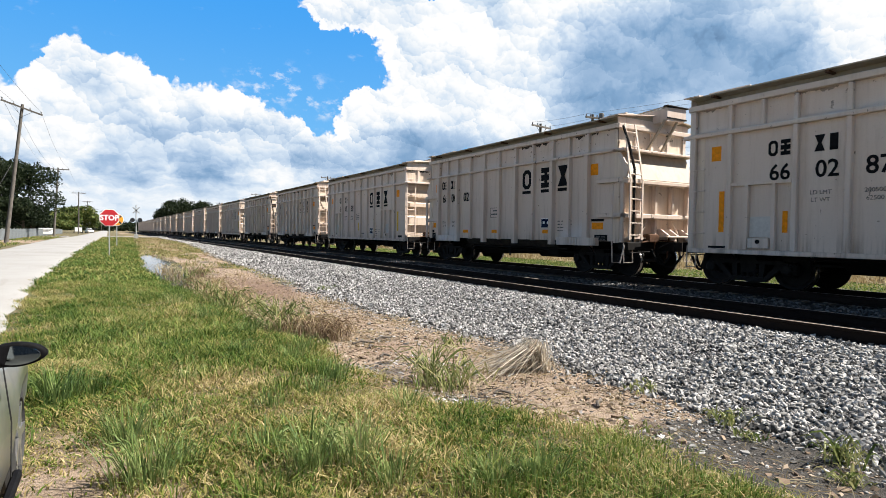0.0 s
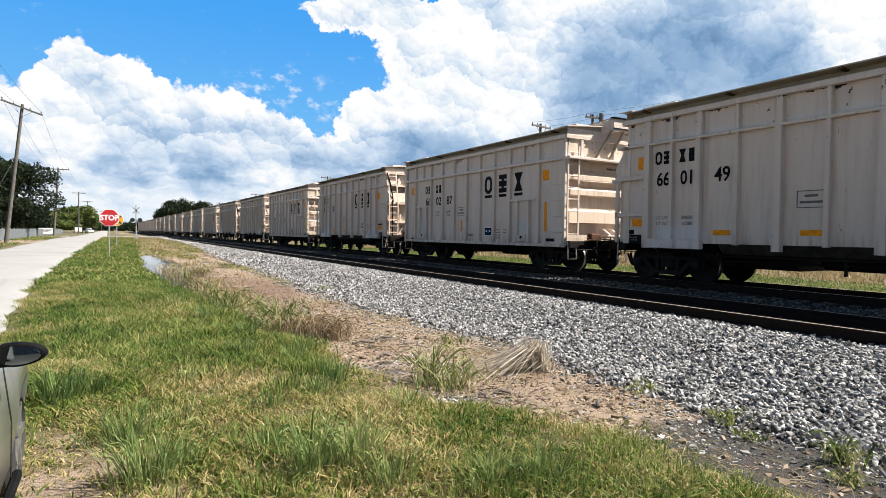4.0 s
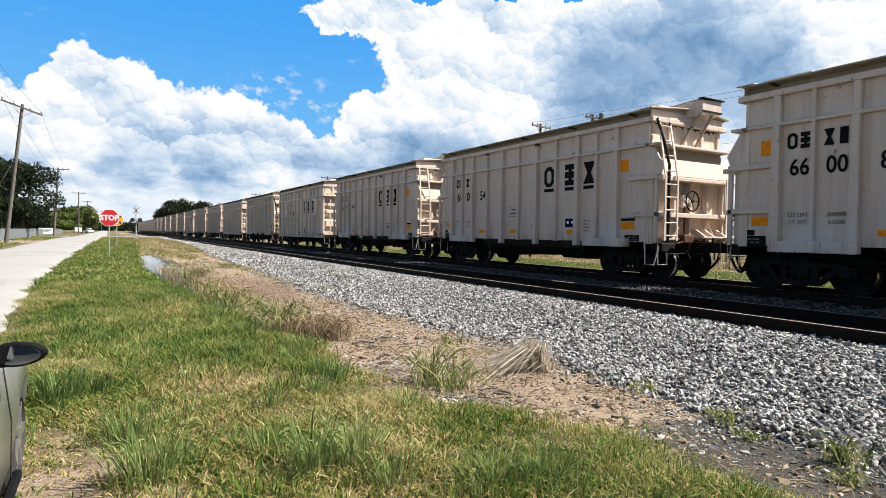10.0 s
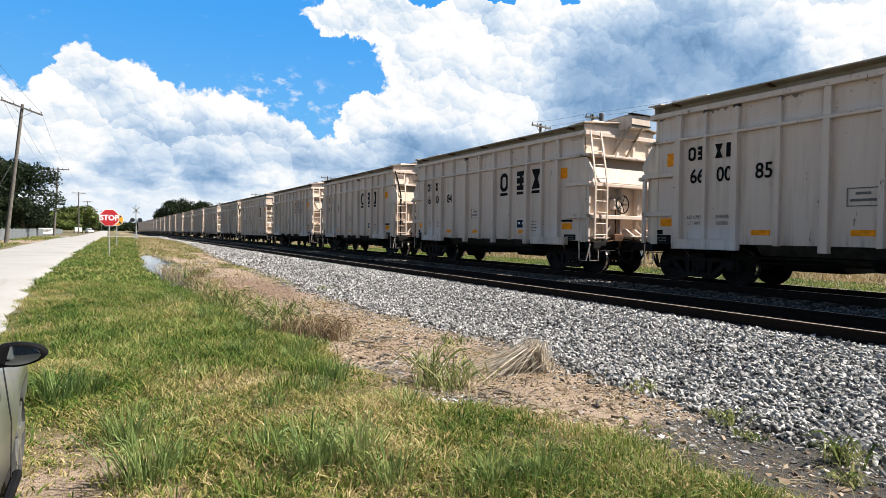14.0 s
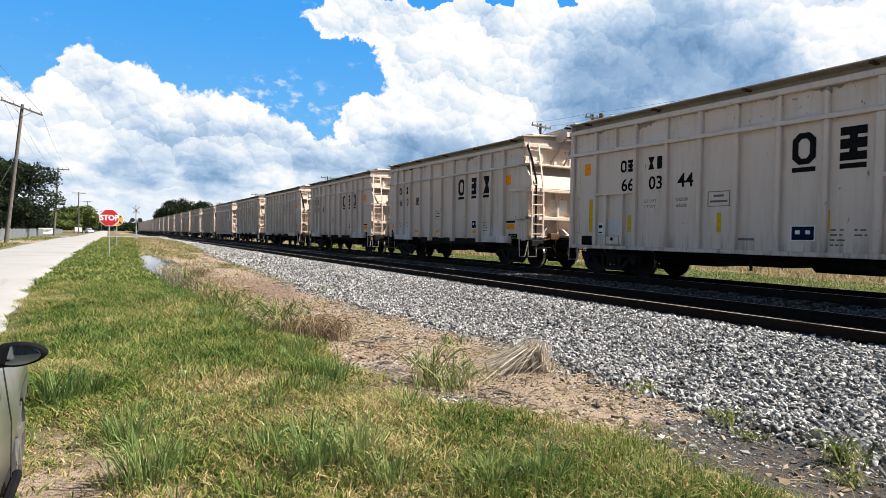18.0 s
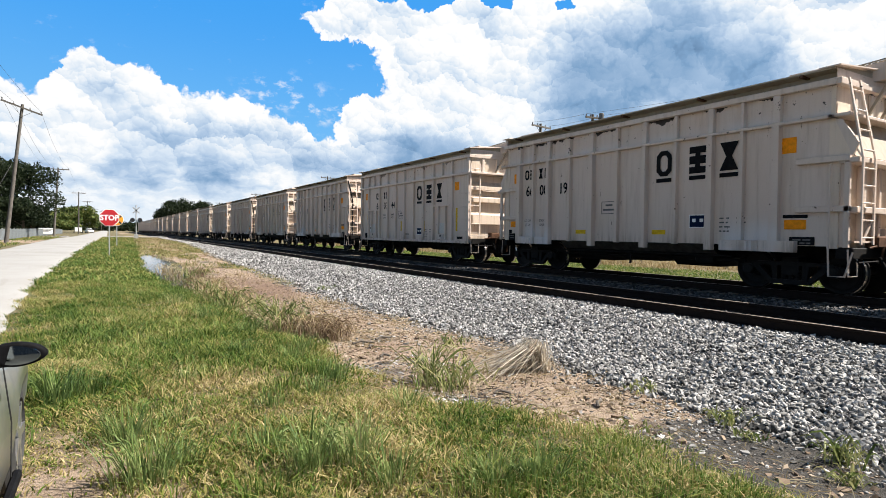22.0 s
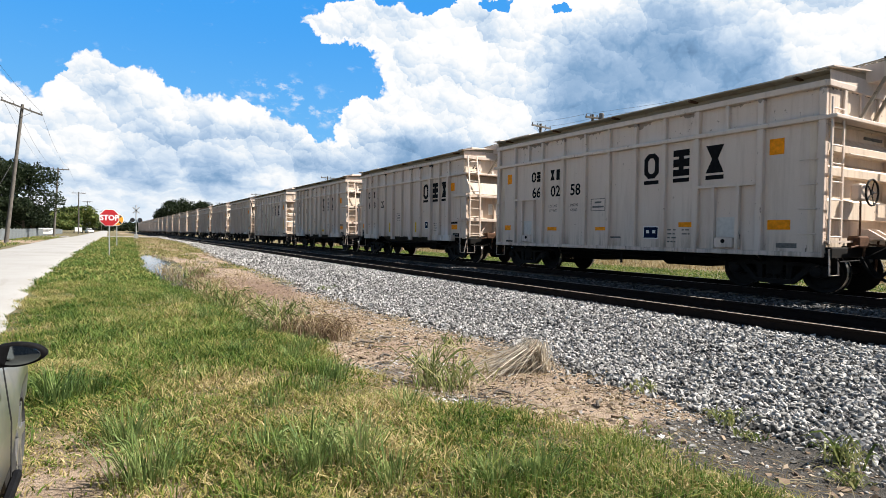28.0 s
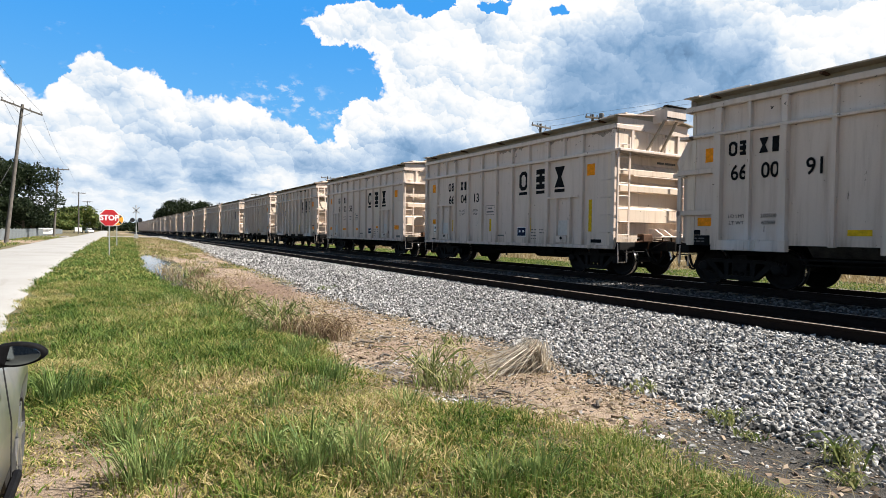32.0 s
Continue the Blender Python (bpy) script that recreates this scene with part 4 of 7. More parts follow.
def mark(car, kind, digits, fresh, logo=None, nudge=0.0):
    """Numbers, plain emblem blocks, reflectors and small stencils on the side towards the road."""
    flush = kind == "flush"
    groups = (3.39, 2.46, 1.57) if flush else (3.90, 3.20, 2.28)
    groups = tuple(y + nudge for y in groups)
    zn = 2.40 if flush else 2.47
    for y, s in zip(groups, digits):
        on_side(text_mesh(s, 0.48, BLACKMARK, 0.008, 0.94 if flush else 0.84), y, zn, "number", car, RECESS)
    for y, ks in zip(groups[:2], (("ring", "slit"), ("waist", "block"))):
        for d, k in zip((0.13, -0.13), ks):
            on_side(emblem(k, 0.20, 0.33, BLACKMARK), y + d + 0.02, 3.08 if flush else 3.18, "reporting_mark", car, RECESS)
    logo = logo or ((-1.25, -2.15, -3.06) if flush else (-1.48, -2.44, -3.24))
    zc = 3.0 if flush else 3.03
    for y, k in zip(logo, ("ring", "slit", "waist")):
        on_side(emblem(k, 0.46, 0.65, BLACKMARK), y, zc, "emblem", car, RECESS)
        on_side(plate(0.46, 0.10, BLACKMARK), y, zc - 0.43, "emblem_bar", car, RECESS)
    yl, yn, zl = (2.57, 1.62, 2.05) if flush else (3.90, 3.18, 1.60)
    for s, y, dz in (("LD LMT", yl, 0), ("LT WT", yl, -0.15), ("200500", yn, 0), ("62500", yn, -0.15)):
        on_side(text_mesh(s, 0.12, GREYMARK), y, zl + dz, "stencil", car, RECESS)
    stencil_box(car, 0.62 if flush else 0.34, 2.06 if flush else 1.96)
    yb, zb = (-1.27, 1.26) if flush else (-2.48, 1.54)
    on_side(plate(0.48, 0.32, WHITEMARK), yb, zb, "label_border", car, RECESS - 0.002)
    on_side(plate(0.44, 0.28, BLUEMARK), yb, zb, "data_label", car, RECESS, "dark blue and white data label")
    for a in (-0.1, 0.1):
        on_side(plate(0.09, 0.08, WHITEMARK), yb + a, zb + 0.02, "label_field", car, RECESS + 0.004)
    on_side(plate(0.42, 0.02, WHITEMARK), yb, zb + 0.15, "label_field", car, RECESS + 0.004)
    yt, zt = (-1.91, 1.33) if flush else (-3.16, 1.60)
    lines = ((0.0, (-0.12, -0.02), (0.05, 0.12), (0.30, 0.36), (0.40, 0.50)), (-0.1, (-0.12, 0.0), (0.04, 0.10), (0.30, 0.44), (0.47, 0.52)), (-0.2, (-0.12, -0.04), (0.0, 0.14)), (-0.3, (-0.12, -0.06), (-0.03, 0.04), (0.07, 0.12)))
    on_side(dashes(lines, GREYMARK), yt, zt, "stencil", car, RECESS)
    if flush:
        for y, w in ((-4.5, 0.31), (4.86, 0.24)):
            on_side(plate(w, 0.34, ORANGE), y, 3.11, "reflector", car, RECESS, "orange reflective square")
        if fresh:
            for y, w, h, z in ((-4.58, 0.48, 0.21, 1.44), (-2.31, 0.40, 0.12, 1.46), (0.52, 0.38, 0.10, 1.36), (2.6, 0.44, 0.11, 1.36), (4.94, 0.34, 0.17, 1.40)):
                on_side(plate(w, h, ORANGE), y, z, "reflector", car, RECESS)
        else:
            sheet = ORANGE if digits[1:] == ("02", "87") else YELLOW
            for y in (-4.5, 4.7) if digits[1:] != ("04", "13") else (-4.5,):
                on_side(plate(0.13, 0.95, sheet), y, 1.75, "reflector", car, RECESS, "upright yellow reflective strip")
            for y in (-1.72, 0.6, 3.25):
                on_side(plate(0.11, 0.46, sheet), y, 1.5, "reflector", car, RECESS, "upright yellow reflective strip")
        on_side(plate(0.42, 0.10, BLACKMARK if not fresh else GREYMARK), -4.75, 1.0, "stencil", car, RECESS)
        if digits[1] in ("03", "04"):
            # white inspection label with a dark plain block, by the front corner
            yq = 4.72 if digits[1] == "04" else 4.30
            on_side(plate(0.22, 0.32, WHITEMARK), yq, 1.36, "white_label", car, RECESS, "small white inspection label")
            on_side(plate(0.13, 0.09, BLACKMARK), yq, 1.42, "label_field", car, RECESS + 0.004)
            on_side(plate(0.15, 0.04, BLACKMARK), yq, 1.25, "label_field", car, RECESS + 0.004)
        if digits[1] == "04":
            on_side(plate(0.46, 0.19, ORANGE), 4.72, 1.68, "reflector", car, RECESS)
        if digits[1] == "03":
            on_side(plate(0.42, 0.26, BLACKMARK), 4.85, 1.02, "data_label", car, RECESS, "black stencil panel")
        on_side(plate(0.55, 0.05, BLACKMARK), 4.75, 0.93 if digits[1] != "03" else 0.905, "stencil", car, RECESS)
        on_side(plate(0.5, 0.05, GREYMARK), 0.0, 1.12, "stencil", car, RECESS)
    else:
        for y in (-4.56, 4.56):
            on_side(plate(0.30, 0.33, ORANGE), y, 3.10, "reflector", car, RECESS - 0.008, "orange reflective square")
        for y in (-4.72, 4.66):
            on_side(plate(0.44, 0.20, ORANGE), y, 1.44 if y < 0 else 1.52, "reflector", car, RECESS - 0.008)
        upright = digits[1:] == ("01", "22")
        for y in (-2.52, 0.33, 2.28) if fresh else (-1.35, 1.45):
            on_side(plate(0.11, 0.46, YELLOW) if upright else plate(0.42, 0.12, ORANGE if fresh else YELLOW), y, 1.45 if upright else 1.27, "reflector", car, RECESS - 0.008)
        on_side(plate(0.5, 0.07, BLACKMARK), -4.72, 1.61, "stencil", car, RECESS - 0.008)
        for y, z, w, h in ((-4.86, 1.10, 0.50, 0.17), (4.86, 1.08, 0.62, 0.24), (4.95, 1.27, 0.30, 0.12)):
            on_side(plate(w, h, BLACKMARK), y, z, "stencil_panel", car, RECESS - 0.008, "black panel with white stencil lines")
        for y in (-4.86, 4.86):
            on_side(dashes(((0.035, (-0.18, -0.02), (0.02, 0.17)), (-0.035, (-0.18, -0.08), (-0.04, 0.06), (0.09, 0.17))), GREYMARK), y, 1.09, "stencil", car, RECESS - 0.004)


# the cars from the tail of the view to the head of the train: (kind, digits)
NEAR = [("flush", ("66", "02", "87")), ("notched", ("66", "01", "49")), ("notched", ("66", "00", "54")), ("notched", ("66", "00", "84")), ("notched", ("66", "00", "85")),
        ("flush", ("66", "03", "44")), ("notched", ("66", "00", "19")), ("notched", ("66", "01", "22")), ("flush", ("66", "02", "58")), ("flush", ("66", "04", "13")), ("notched", ("66", "00", "91")), ("notched", ("66", "00", "85"))]
AHEAD = ["notched", "flush", "notched", "notched", "flush", "notched", "notched", "flush", "notched", "flush", "notched", "notched", "flush", "notched", "flush", "flush", "notched", "notched", "flush", "notched", "notched", "flush", "notched", "notched", "flush", "notched"]
PITCH = 13.175
RUN_S = (-2.07, 13.32, 28.63, 44.08, 59.87, 76.22, 93.32, 111.29, 129.89)


def run(t):
    """How far the tail of the first car has come at t seconds."""
    i = min(int(t // 4), 7)
    u = t / 4 - i
    s = (2 * RUN_S[0] - RUN_S[1],) + RUN_S + (2 * RUN_S[-1] - RUN_S[-2],)
    p0, p1, p2, p3 = s[i:i + 4]
    return 0.5 * (2 * p1 + (p2 - p0) * u + (2 * p0 - 5 * p1 + 4 * p2 - p3) * u * u + (3 * p1 - p0 - 3 * p2 + p3) * u ** 3)


TRAIN = []
masters = {("flush", False): hopper_flush(), ("notched", False): hopper_notched()}
FAR["on"] = True
masters.update({("flush", True): hopper_flush(), ("notched", True): hopper_notched()})
used = set()

order_list = [(i, k, d) for i, (k, d) in enumerate(NEAR)] + [(-1 - i, k, ("66", "00" if k == "notched" else "02", "02" if i == 0 else str(31 + 7 * i)[-2:])) for i, k in enumerate(AHEAD)]
plain_cars = []
for i, kind, digits in order_list:
    key = (kind, i < -3)
    ob = masters[key] if key not in used else copy_thing(masters[key], pose(0, 0, 0))
    used.add(key)
    TRAIN.append((ob, i))
    plain_cars.append((ob, i, kind, digits))
for ob, i, kind, digits in plain_cars:
    ob["flush"] = int(kind == "flush")
    if i in (1, 2, 3, 8, -4, -6, -7):
        hand_brake(ob, -1, 5.5 if kind == "flush" else 5.40, PAINT if kind == "flush" else PAINT_B)
    if i in (2, 4, -1, -4):
        down_pipe(ob, -1)
    if i == 1:
        part("tan_patch", boxes((0.75, 1.46, -5.36, -5.295, 3.66, 4.12)), TANPATCH, ob, "tan primer patch on the end wall")
    if i in (4, 7, 10):
        part("notice", boxes((-0.35, 0.4, -5.43, -5.402, 1.95, 2.4)), WHITEMARK, ob, "white notice board on the end wall")
    if kind == "flush" and i > -5:
        for a, b in ((0.45, 0.74), (0.80, 1.26)):
            part("end_stencil", boxes((a, b, -5.318, -5.295, 3.33, 3.39)), GREYMARK, ob)
    if i > -6:
        mark(ob, kind, digits, i in (1, 2, 3, 4, 8, -1, -3), {7: (-2.3, -3.14, -3.9), 9: (-1.34, -2.24, -3.15)}.get(i), {2: -0.04, 4: -0.05, 5: -0.05, 6: -0.05, 10: -0.03}.get(i, 0.0))


def motions():
    for ob, i in TRAIN:
        rows = []
        for k in range(17):
            t = k * 2.0
            rows.append((t, along(TRACK_FAR, run(t) + 5.5 - PITCH * i - (0.06 if i == 6 else 0.0))))
        walk(ob, rows)
        if i > -3:
            for tr in ob.children:
                for ws in tr.children:
                    if ws.name.startswith("wheelset"):
                        base = ws.matrix_basis.translation.copy()
                        spin = [(f / 30, pose(base.x, base.y, base.z, -math.degrees(run(f / 30) / WHEEL_R))) for f in range(0, 961, 4)]
                        walk(ws, spin)
    away = Vector((math.sin(radians(20.2)), math.cos(radians(20.2)), 0)) * RING
    rows = []
    for k in range(9):
        t = 4.0 * k
        d = away * (1 / (1 - 0.076 * t / 32) - 1)
        rows.append((t, pose(d.x, d.y, 0)))
    walk(clouds, rows)


# ---------- ground ----------
def ground():
    def steps(lo, hi, n):
        return list(np.linspace(lo, hi, n, endpoint=False))
    xs = [-4800, -2000, -800, -350, -150, -80] + steps(-50, -9, 14) + steps(-9, -1.6, 22) + steps(-1.6, 8.4, 84) + steps(8.4, 18, 24) + steps(18, 60, 22) + [60, 90, 150, 350, 800, 2000, 4800]
    ys = [-4800, -1500, -500, -150, -60] + steps(-40, 0, 14) + steps(0, 14, 110) + steps(14, 46, 90) + steps(46, 130, 46) + [130, 145, 165, 190, 230, 290, 380, 520, 800, 1300, 2300, 4800]
    X, Y = np.meshgrid(xs, ys)
    Z = ground_z(X, Y)
    V = np.stack([X, Y, Z], -1).reshape(-1, 3)
    nx, ny = len(xs), len(ys)
    i = (np.arange(ny - 1)[:, None] * nx + np.arange(nx - 1)).ravel()
    F = np.stack([i, i + 1, i + nx + 1, i + nx], -1)
    n = Nodes("ground")
    pos = n.coords("Position")
    at = n.add("Attribute", attribute_name="zone").outputs["Color"]
    sep = n.add("SeparateColor")
    n.link(at, sep.inputs[0])
    soil, gravel, dry = sep.outputs
    a = n.noise(pos, 0.55, 5)
    b = n.noise(pos, 4.0, 6, 0.62)
    c = n.noise(pos, 30, 5, 0.65)
    f = n.noise(pos, 110, 4, 0.7)
    green = n.mix(n.step(a, 0.35, 0.65), (0.0405, 0.0522, 0.0153), (0.0765, 0.0702, 0.0252))
    green = n.mix(n.step(b, 0.40, 0.62), green, (0.144, 0.108, 0.0522))
    green = n.mix(n.math("MULTIPLY", n.step(c, 0.5, 0.62), 0.6), green, (0.216, 0.167, 0.081))
    straw = n.mix(n.step(b, 0.35, 0.65), (0.184, 0.135, 0.0645), (0.117, 0.0954, 0.0369))
    straw = n.mix(n.step(a, 0.5, 0.7), straw, (0.0862, 0.0862, 0.0276))
    veg = n.mix(dry, green, straw)
    earth = n.mix(n.step(b, 0.32, 0.62), (0.187, 0.132, 0.09), (0.347, 0.26, 0.187))
    earth = n.mix(n.step(a, 0.52, 0.70), earth, (0.221, 0.14, 0.0936))
    earth = n.mix(n.math("MULTIPLY", n.step(c, 0.52, 0.66), 0.6), earth, (0.347, 0.292, 0.236))
    earth = n.mix(n.math("MULTIPLY", n.step(f, 0.56, 0.66), 0.6), earth, (0.0626, 0.0486, 0.0382))
    wet = n.noise(pos, 1.3, 4)
    earth = n.mix(n.math("MULTIPLY", n.step(wet, 0.58, 0.66), 0.8), earth, (0.0591, 0.05, 0.043))
    crack = n.noise(n.vec("MULTIPLY", pos, (1.0, 1.6, 1.0)), 9, 7, 0.7)
    earth = n.mix(n.math("MULTIPLY", n.step(crack, 0.56, 0.63), 0.65), earth, (0.0522, 0.0382, 0.0292))
    earth = n.mix(n.math("MULTIPLY", n.step(crack, 0.42, 0.34), 0.5), earth, (0.361, 0.299, 0.229))
    # Mud colour, also used for the shade painted under the dead grass.
    mud_and_shade = n.add("Attribute", attribute_name="mud_and_shade").outputs["Fac"]
    earth = n.mix(n.step(n.math("ADD", mud_and_shade, n.math("MULTIPLY", n.math("SUBTRACT", b, 0.5), 0.9)), 0.35, 0.6), earth, n.mix(n.step(c, 0.4, 0.65), (0.024, 0.0215, 0.019), (0.072, 0.064, 0.056)))
    ruddy = n.add("Attribute", attribute_name="ruddy").outputs["Fac"]
    earth = n.mix(n.math("MULTIPLY", n.step(n.math("ADD", ruddy, n.math("SUBTRACT", b, 0.5)), 0.25, 0.7), 0.75), earth, n.mix(n.step(c, 0.4, 0.65), (0.085, 0.048, 0.031), (0.21, 0.122, 0.08)))
    # Mask darkening the beds: oily grime and, above all, the train's shade.
    grime_shade = n.add("Attribute", attribute_name="grime_shade").outputs["Fac"]
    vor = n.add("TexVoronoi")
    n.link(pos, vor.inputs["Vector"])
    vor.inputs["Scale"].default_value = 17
    # Gaps between the stones go nearly black, shade painted into the gravel colour.
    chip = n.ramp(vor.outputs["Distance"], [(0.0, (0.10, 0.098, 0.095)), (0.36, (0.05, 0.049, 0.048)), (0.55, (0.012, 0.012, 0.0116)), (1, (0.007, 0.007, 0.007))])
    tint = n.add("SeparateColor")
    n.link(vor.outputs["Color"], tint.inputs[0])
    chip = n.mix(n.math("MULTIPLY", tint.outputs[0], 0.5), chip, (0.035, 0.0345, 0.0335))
    chip = n.mix(grime_shade, chip, n.mix(n.step(c, 0.4, 0.65), (0.006, 0.0055, 0.005), (0.02, 0.018, 0.016)))
    edge = n.math("MULTIPLY", n.math("SUBTRACT", b, 0.5), 1.1)
    k1 = n.step(n.math("ADD", soil, edge), 0.38, 0.62)
    k2 = n.step(n.math("ADD", gravel, n.math("MULTIPLY", edge, 0.7)), 0.42, 0.58)
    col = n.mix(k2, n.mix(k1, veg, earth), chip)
    h = n.math("ADD", n.math("MULTIPLY", c, 0.6), n.math("MULTIPLY", f, 0.3))
    h = n.math("ADD", h, n.math("MULTIPLY", n.math("MULTIPLY", vor.outputs["Distance"], k2), -1.2))
    n.bump(n.math("ADD", h, n.math("MULTIPLY", crack, -0.8)), 1.0, 0.045)
    me = soup("ground", V, F, n.done(col, 0.92), True)
    zone = me.color_attributes.new("zone", "FLOAT_COLOR", "POINT")
    toe = ballast_toe(Y)
    g = sstep(-0.25, 0.25, X - toe + 0.18 * wob(X, Y, 1.7)) * sstep(16.9, 16.3, X) * sstep(500, 300, np.abs(Y))
    so = sstep(-0.3, 0.25, X - grass_edge(Y) + 0.22 * wob(X, Y, 2.1, 2.0)) * sstep(16.4, 15.8, X) * np.maximum(sstep(58, 34, Y + 12 * blotch(X, Y, 0.9, 5.0)), sstep(0.1, 0.7, blotch(X, Y + 40, 1.2, 9.0)))
    so = np.maximum(so, sstep(0.5, 0.1, np.hypot((X + 0.15) / 0.55, (Y - 3.2) / 1.6) - 0.8))
    so = np.maximum(so, sstep(-9.5, -8.5, X) * sstep(-5.0, -6.0, X) * sstep(9, 5, np.abs(Y - 66)))
    dr = np.maximum(sstep(0.0, 1.0, X - grass_edge(Y)) * sstep(16, 14, X), sstep(24, 27, X + 1.5 * wob(X, Y, 0.4)) * sstep(75, 50, X))
    dr = np.maximum(dr, 0.4 * sstep(0.5, 1, wob(X, Y, 0.15)))
    # Train's shade and grime: full on the beds, about half past x = 9.
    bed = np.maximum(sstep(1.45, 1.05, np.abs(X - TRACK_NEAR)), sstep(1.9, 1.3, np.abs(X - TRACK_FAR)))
    me.attributes.new("grime_shade", "FLOAT", "POINT").data.foreach_set("value", np.maximum(bed, 0.55 * sstep(9, 10, X)).astype(np.float32).ravel())
    red = np.exp(-((X - 3.6) / 1.3) ** 2 - ((Y - 17.5) / 4.5) ** 2)
    me.attributes.new("ruddy", "FLOAT", "POINT").data.foreach_set("value", red.astype(np.float32).ravel())
    mud_and_shade = me.attributes.new("mud_and_shade", "FLOAT", "POINT")
    # Mud, and at (2.7, 8.4) the shade painted under the dead grass.
    dark_spots = ((4.1, 1.7, 0.9, 0.9), (4.5, 2.7, 0.6, 0.6), (3.75, 2.5, 0.4, 0.7), (2.9, 4.75, 0.35, 0.3), (1.9, 21, 0.7, 3), (2.4, 30, 0.5, 9), (2.2, 9.0, 0.4, 0.3), (2.7, 8.4, 0.55, 0.28), (3.1, 6.6, 0.2, 0.08), (3.7, 8.0, 0.2, 0.1), (4.75, 18.2, 0.3, 0.6))
    m = sum(np.exp(-((X - a) / c) ** 2 - ((Y - b) / d) ** 2) for a, b, c, d in dark_spots)
    mud_and_shade.data.foreach_set("value", np.clip(m, 0, 1).astype(np.float32).ravel())
    arr = np.stack([so, g, dr, np.ones_like(so)], -1).astype(np.float32)
    me.color_attributes["zone"].data.foreach_set("color", arr.ravel())
    return tagged(new("ground", me), "grass verge, bare soil and gravel shoulder running to the horizon", "ground", kind="structure")


ground()

# ---------- roads ----------
n = Nodes("bleached_concrete_road")
pos = n.coords("Position")
a, b, c = n.noise(pos, 0.35, 5), n.noise(n.vec("MULTIPLY", pos, (1.0, 0.16, 1.0)), 2.6, 6, 0.62), n.noise(pos, 60, 4)
col = n.mix(n.step(a, 0.35, 0.7), (0.31, 0.304, 0.294), (0.265, 0.256, 0.242))
col = n.mix(n.math("MULTIPLY", n.step(b, 0.55, 0.72), 0.4), col, (0.205, 0.19, 0.168))
col = n.mix(n.math("MULTIPLY", n.step(c, 0.55, 0.7), 0.25), col, (0.224, 0.211, 0.194))
n.bump(c, 0.3, 0.01)
ROAD = n.done(col, 0.85)


def road_strip(name, label):
    ys = np.concatenate([np.linspace(-30, 20, 60), np.linspace(21, 130, 90), np.linspace(140, 1500, 60)])
    us = np.linspace(0, 1, 13)
    V, F = [], []
    for j, y in enumerate(ys):
        l = -5.72 + 0.12 * math.sin(y * 0.13) + 0.06 * math.sin(y * 0.7) + float(np.interp(y, [85, 127, 300], [0, 1.1, 1.4]))
        r = float(road_edge(y)) + 0.06 * math.sin(y * 0.9) + 0.06 * math.sin(y * 2.3 + 1) + 0.05
        for u in us:
            x = l + (r - l) * u
            z = -0.345 + 0.30 * float(sstep(14, 62, y)) + 0.05 * (1 - (2 * u - 1) ** 2) - 0.02
            V.append((x, y, z - (0.06 if u in (0, 1) else 0)))
    k = len(us)
    for j in range(len(ys) - 1):
        for i in range(k - 1):
            F.append((j * k + i, j * k + i + 1, (j + 1) * k + i + 1, (j + 1) * k + i))
    return tagged(new(name, soup(name, V, F, ROAD, True)), label, "road", kind="structure")


road_strip("road", "pale sun-bleached road with ragged edges")
bm = bmesh.new()
for x0, x1 in ((-60, -5.2), (-0.4, 7.4), (16.0, 90)):
    box(bm, x0, x1, 102.5, 109.5, -0.3, 0.01)
thing("road", bm, ROAD, "pale level-crossing side road", "road", kind="structure")


# ---------- tracks ----------
def sweep(profile, path):
    """A profile of (across, up) carried along poses."""
    V, F = [], []
    k = len(profile)
    for m in path:
        V += [tuple(m @ Vector((a, 0, b))) for a, b in profile]
    for j in range(len(path) - 1):
        for i in range(k):
            F.append((j * k + i, j * k + (i + 1) % k, (j + 1) * k + (i + 1) % k, (j + 1) * k + i))
    return V, F


n = Nodes("weathered_sleeper")
pos = n.coords("Object")
rnd = n.add("ObjectInfo").outputs["Random"]
a = n.noise(n.vec("MULTIPLY", pos, (2, 25, 25)), 1.0, 5)
SLEEPER = n.done(n.mix(n.step(a, 0.35, 0.7), n.mix(rnd, (0.05, 0.038, 0.028), (0.12, 0.095, 0.07)), (0.24, 0.19, 0.145)), 0.85)


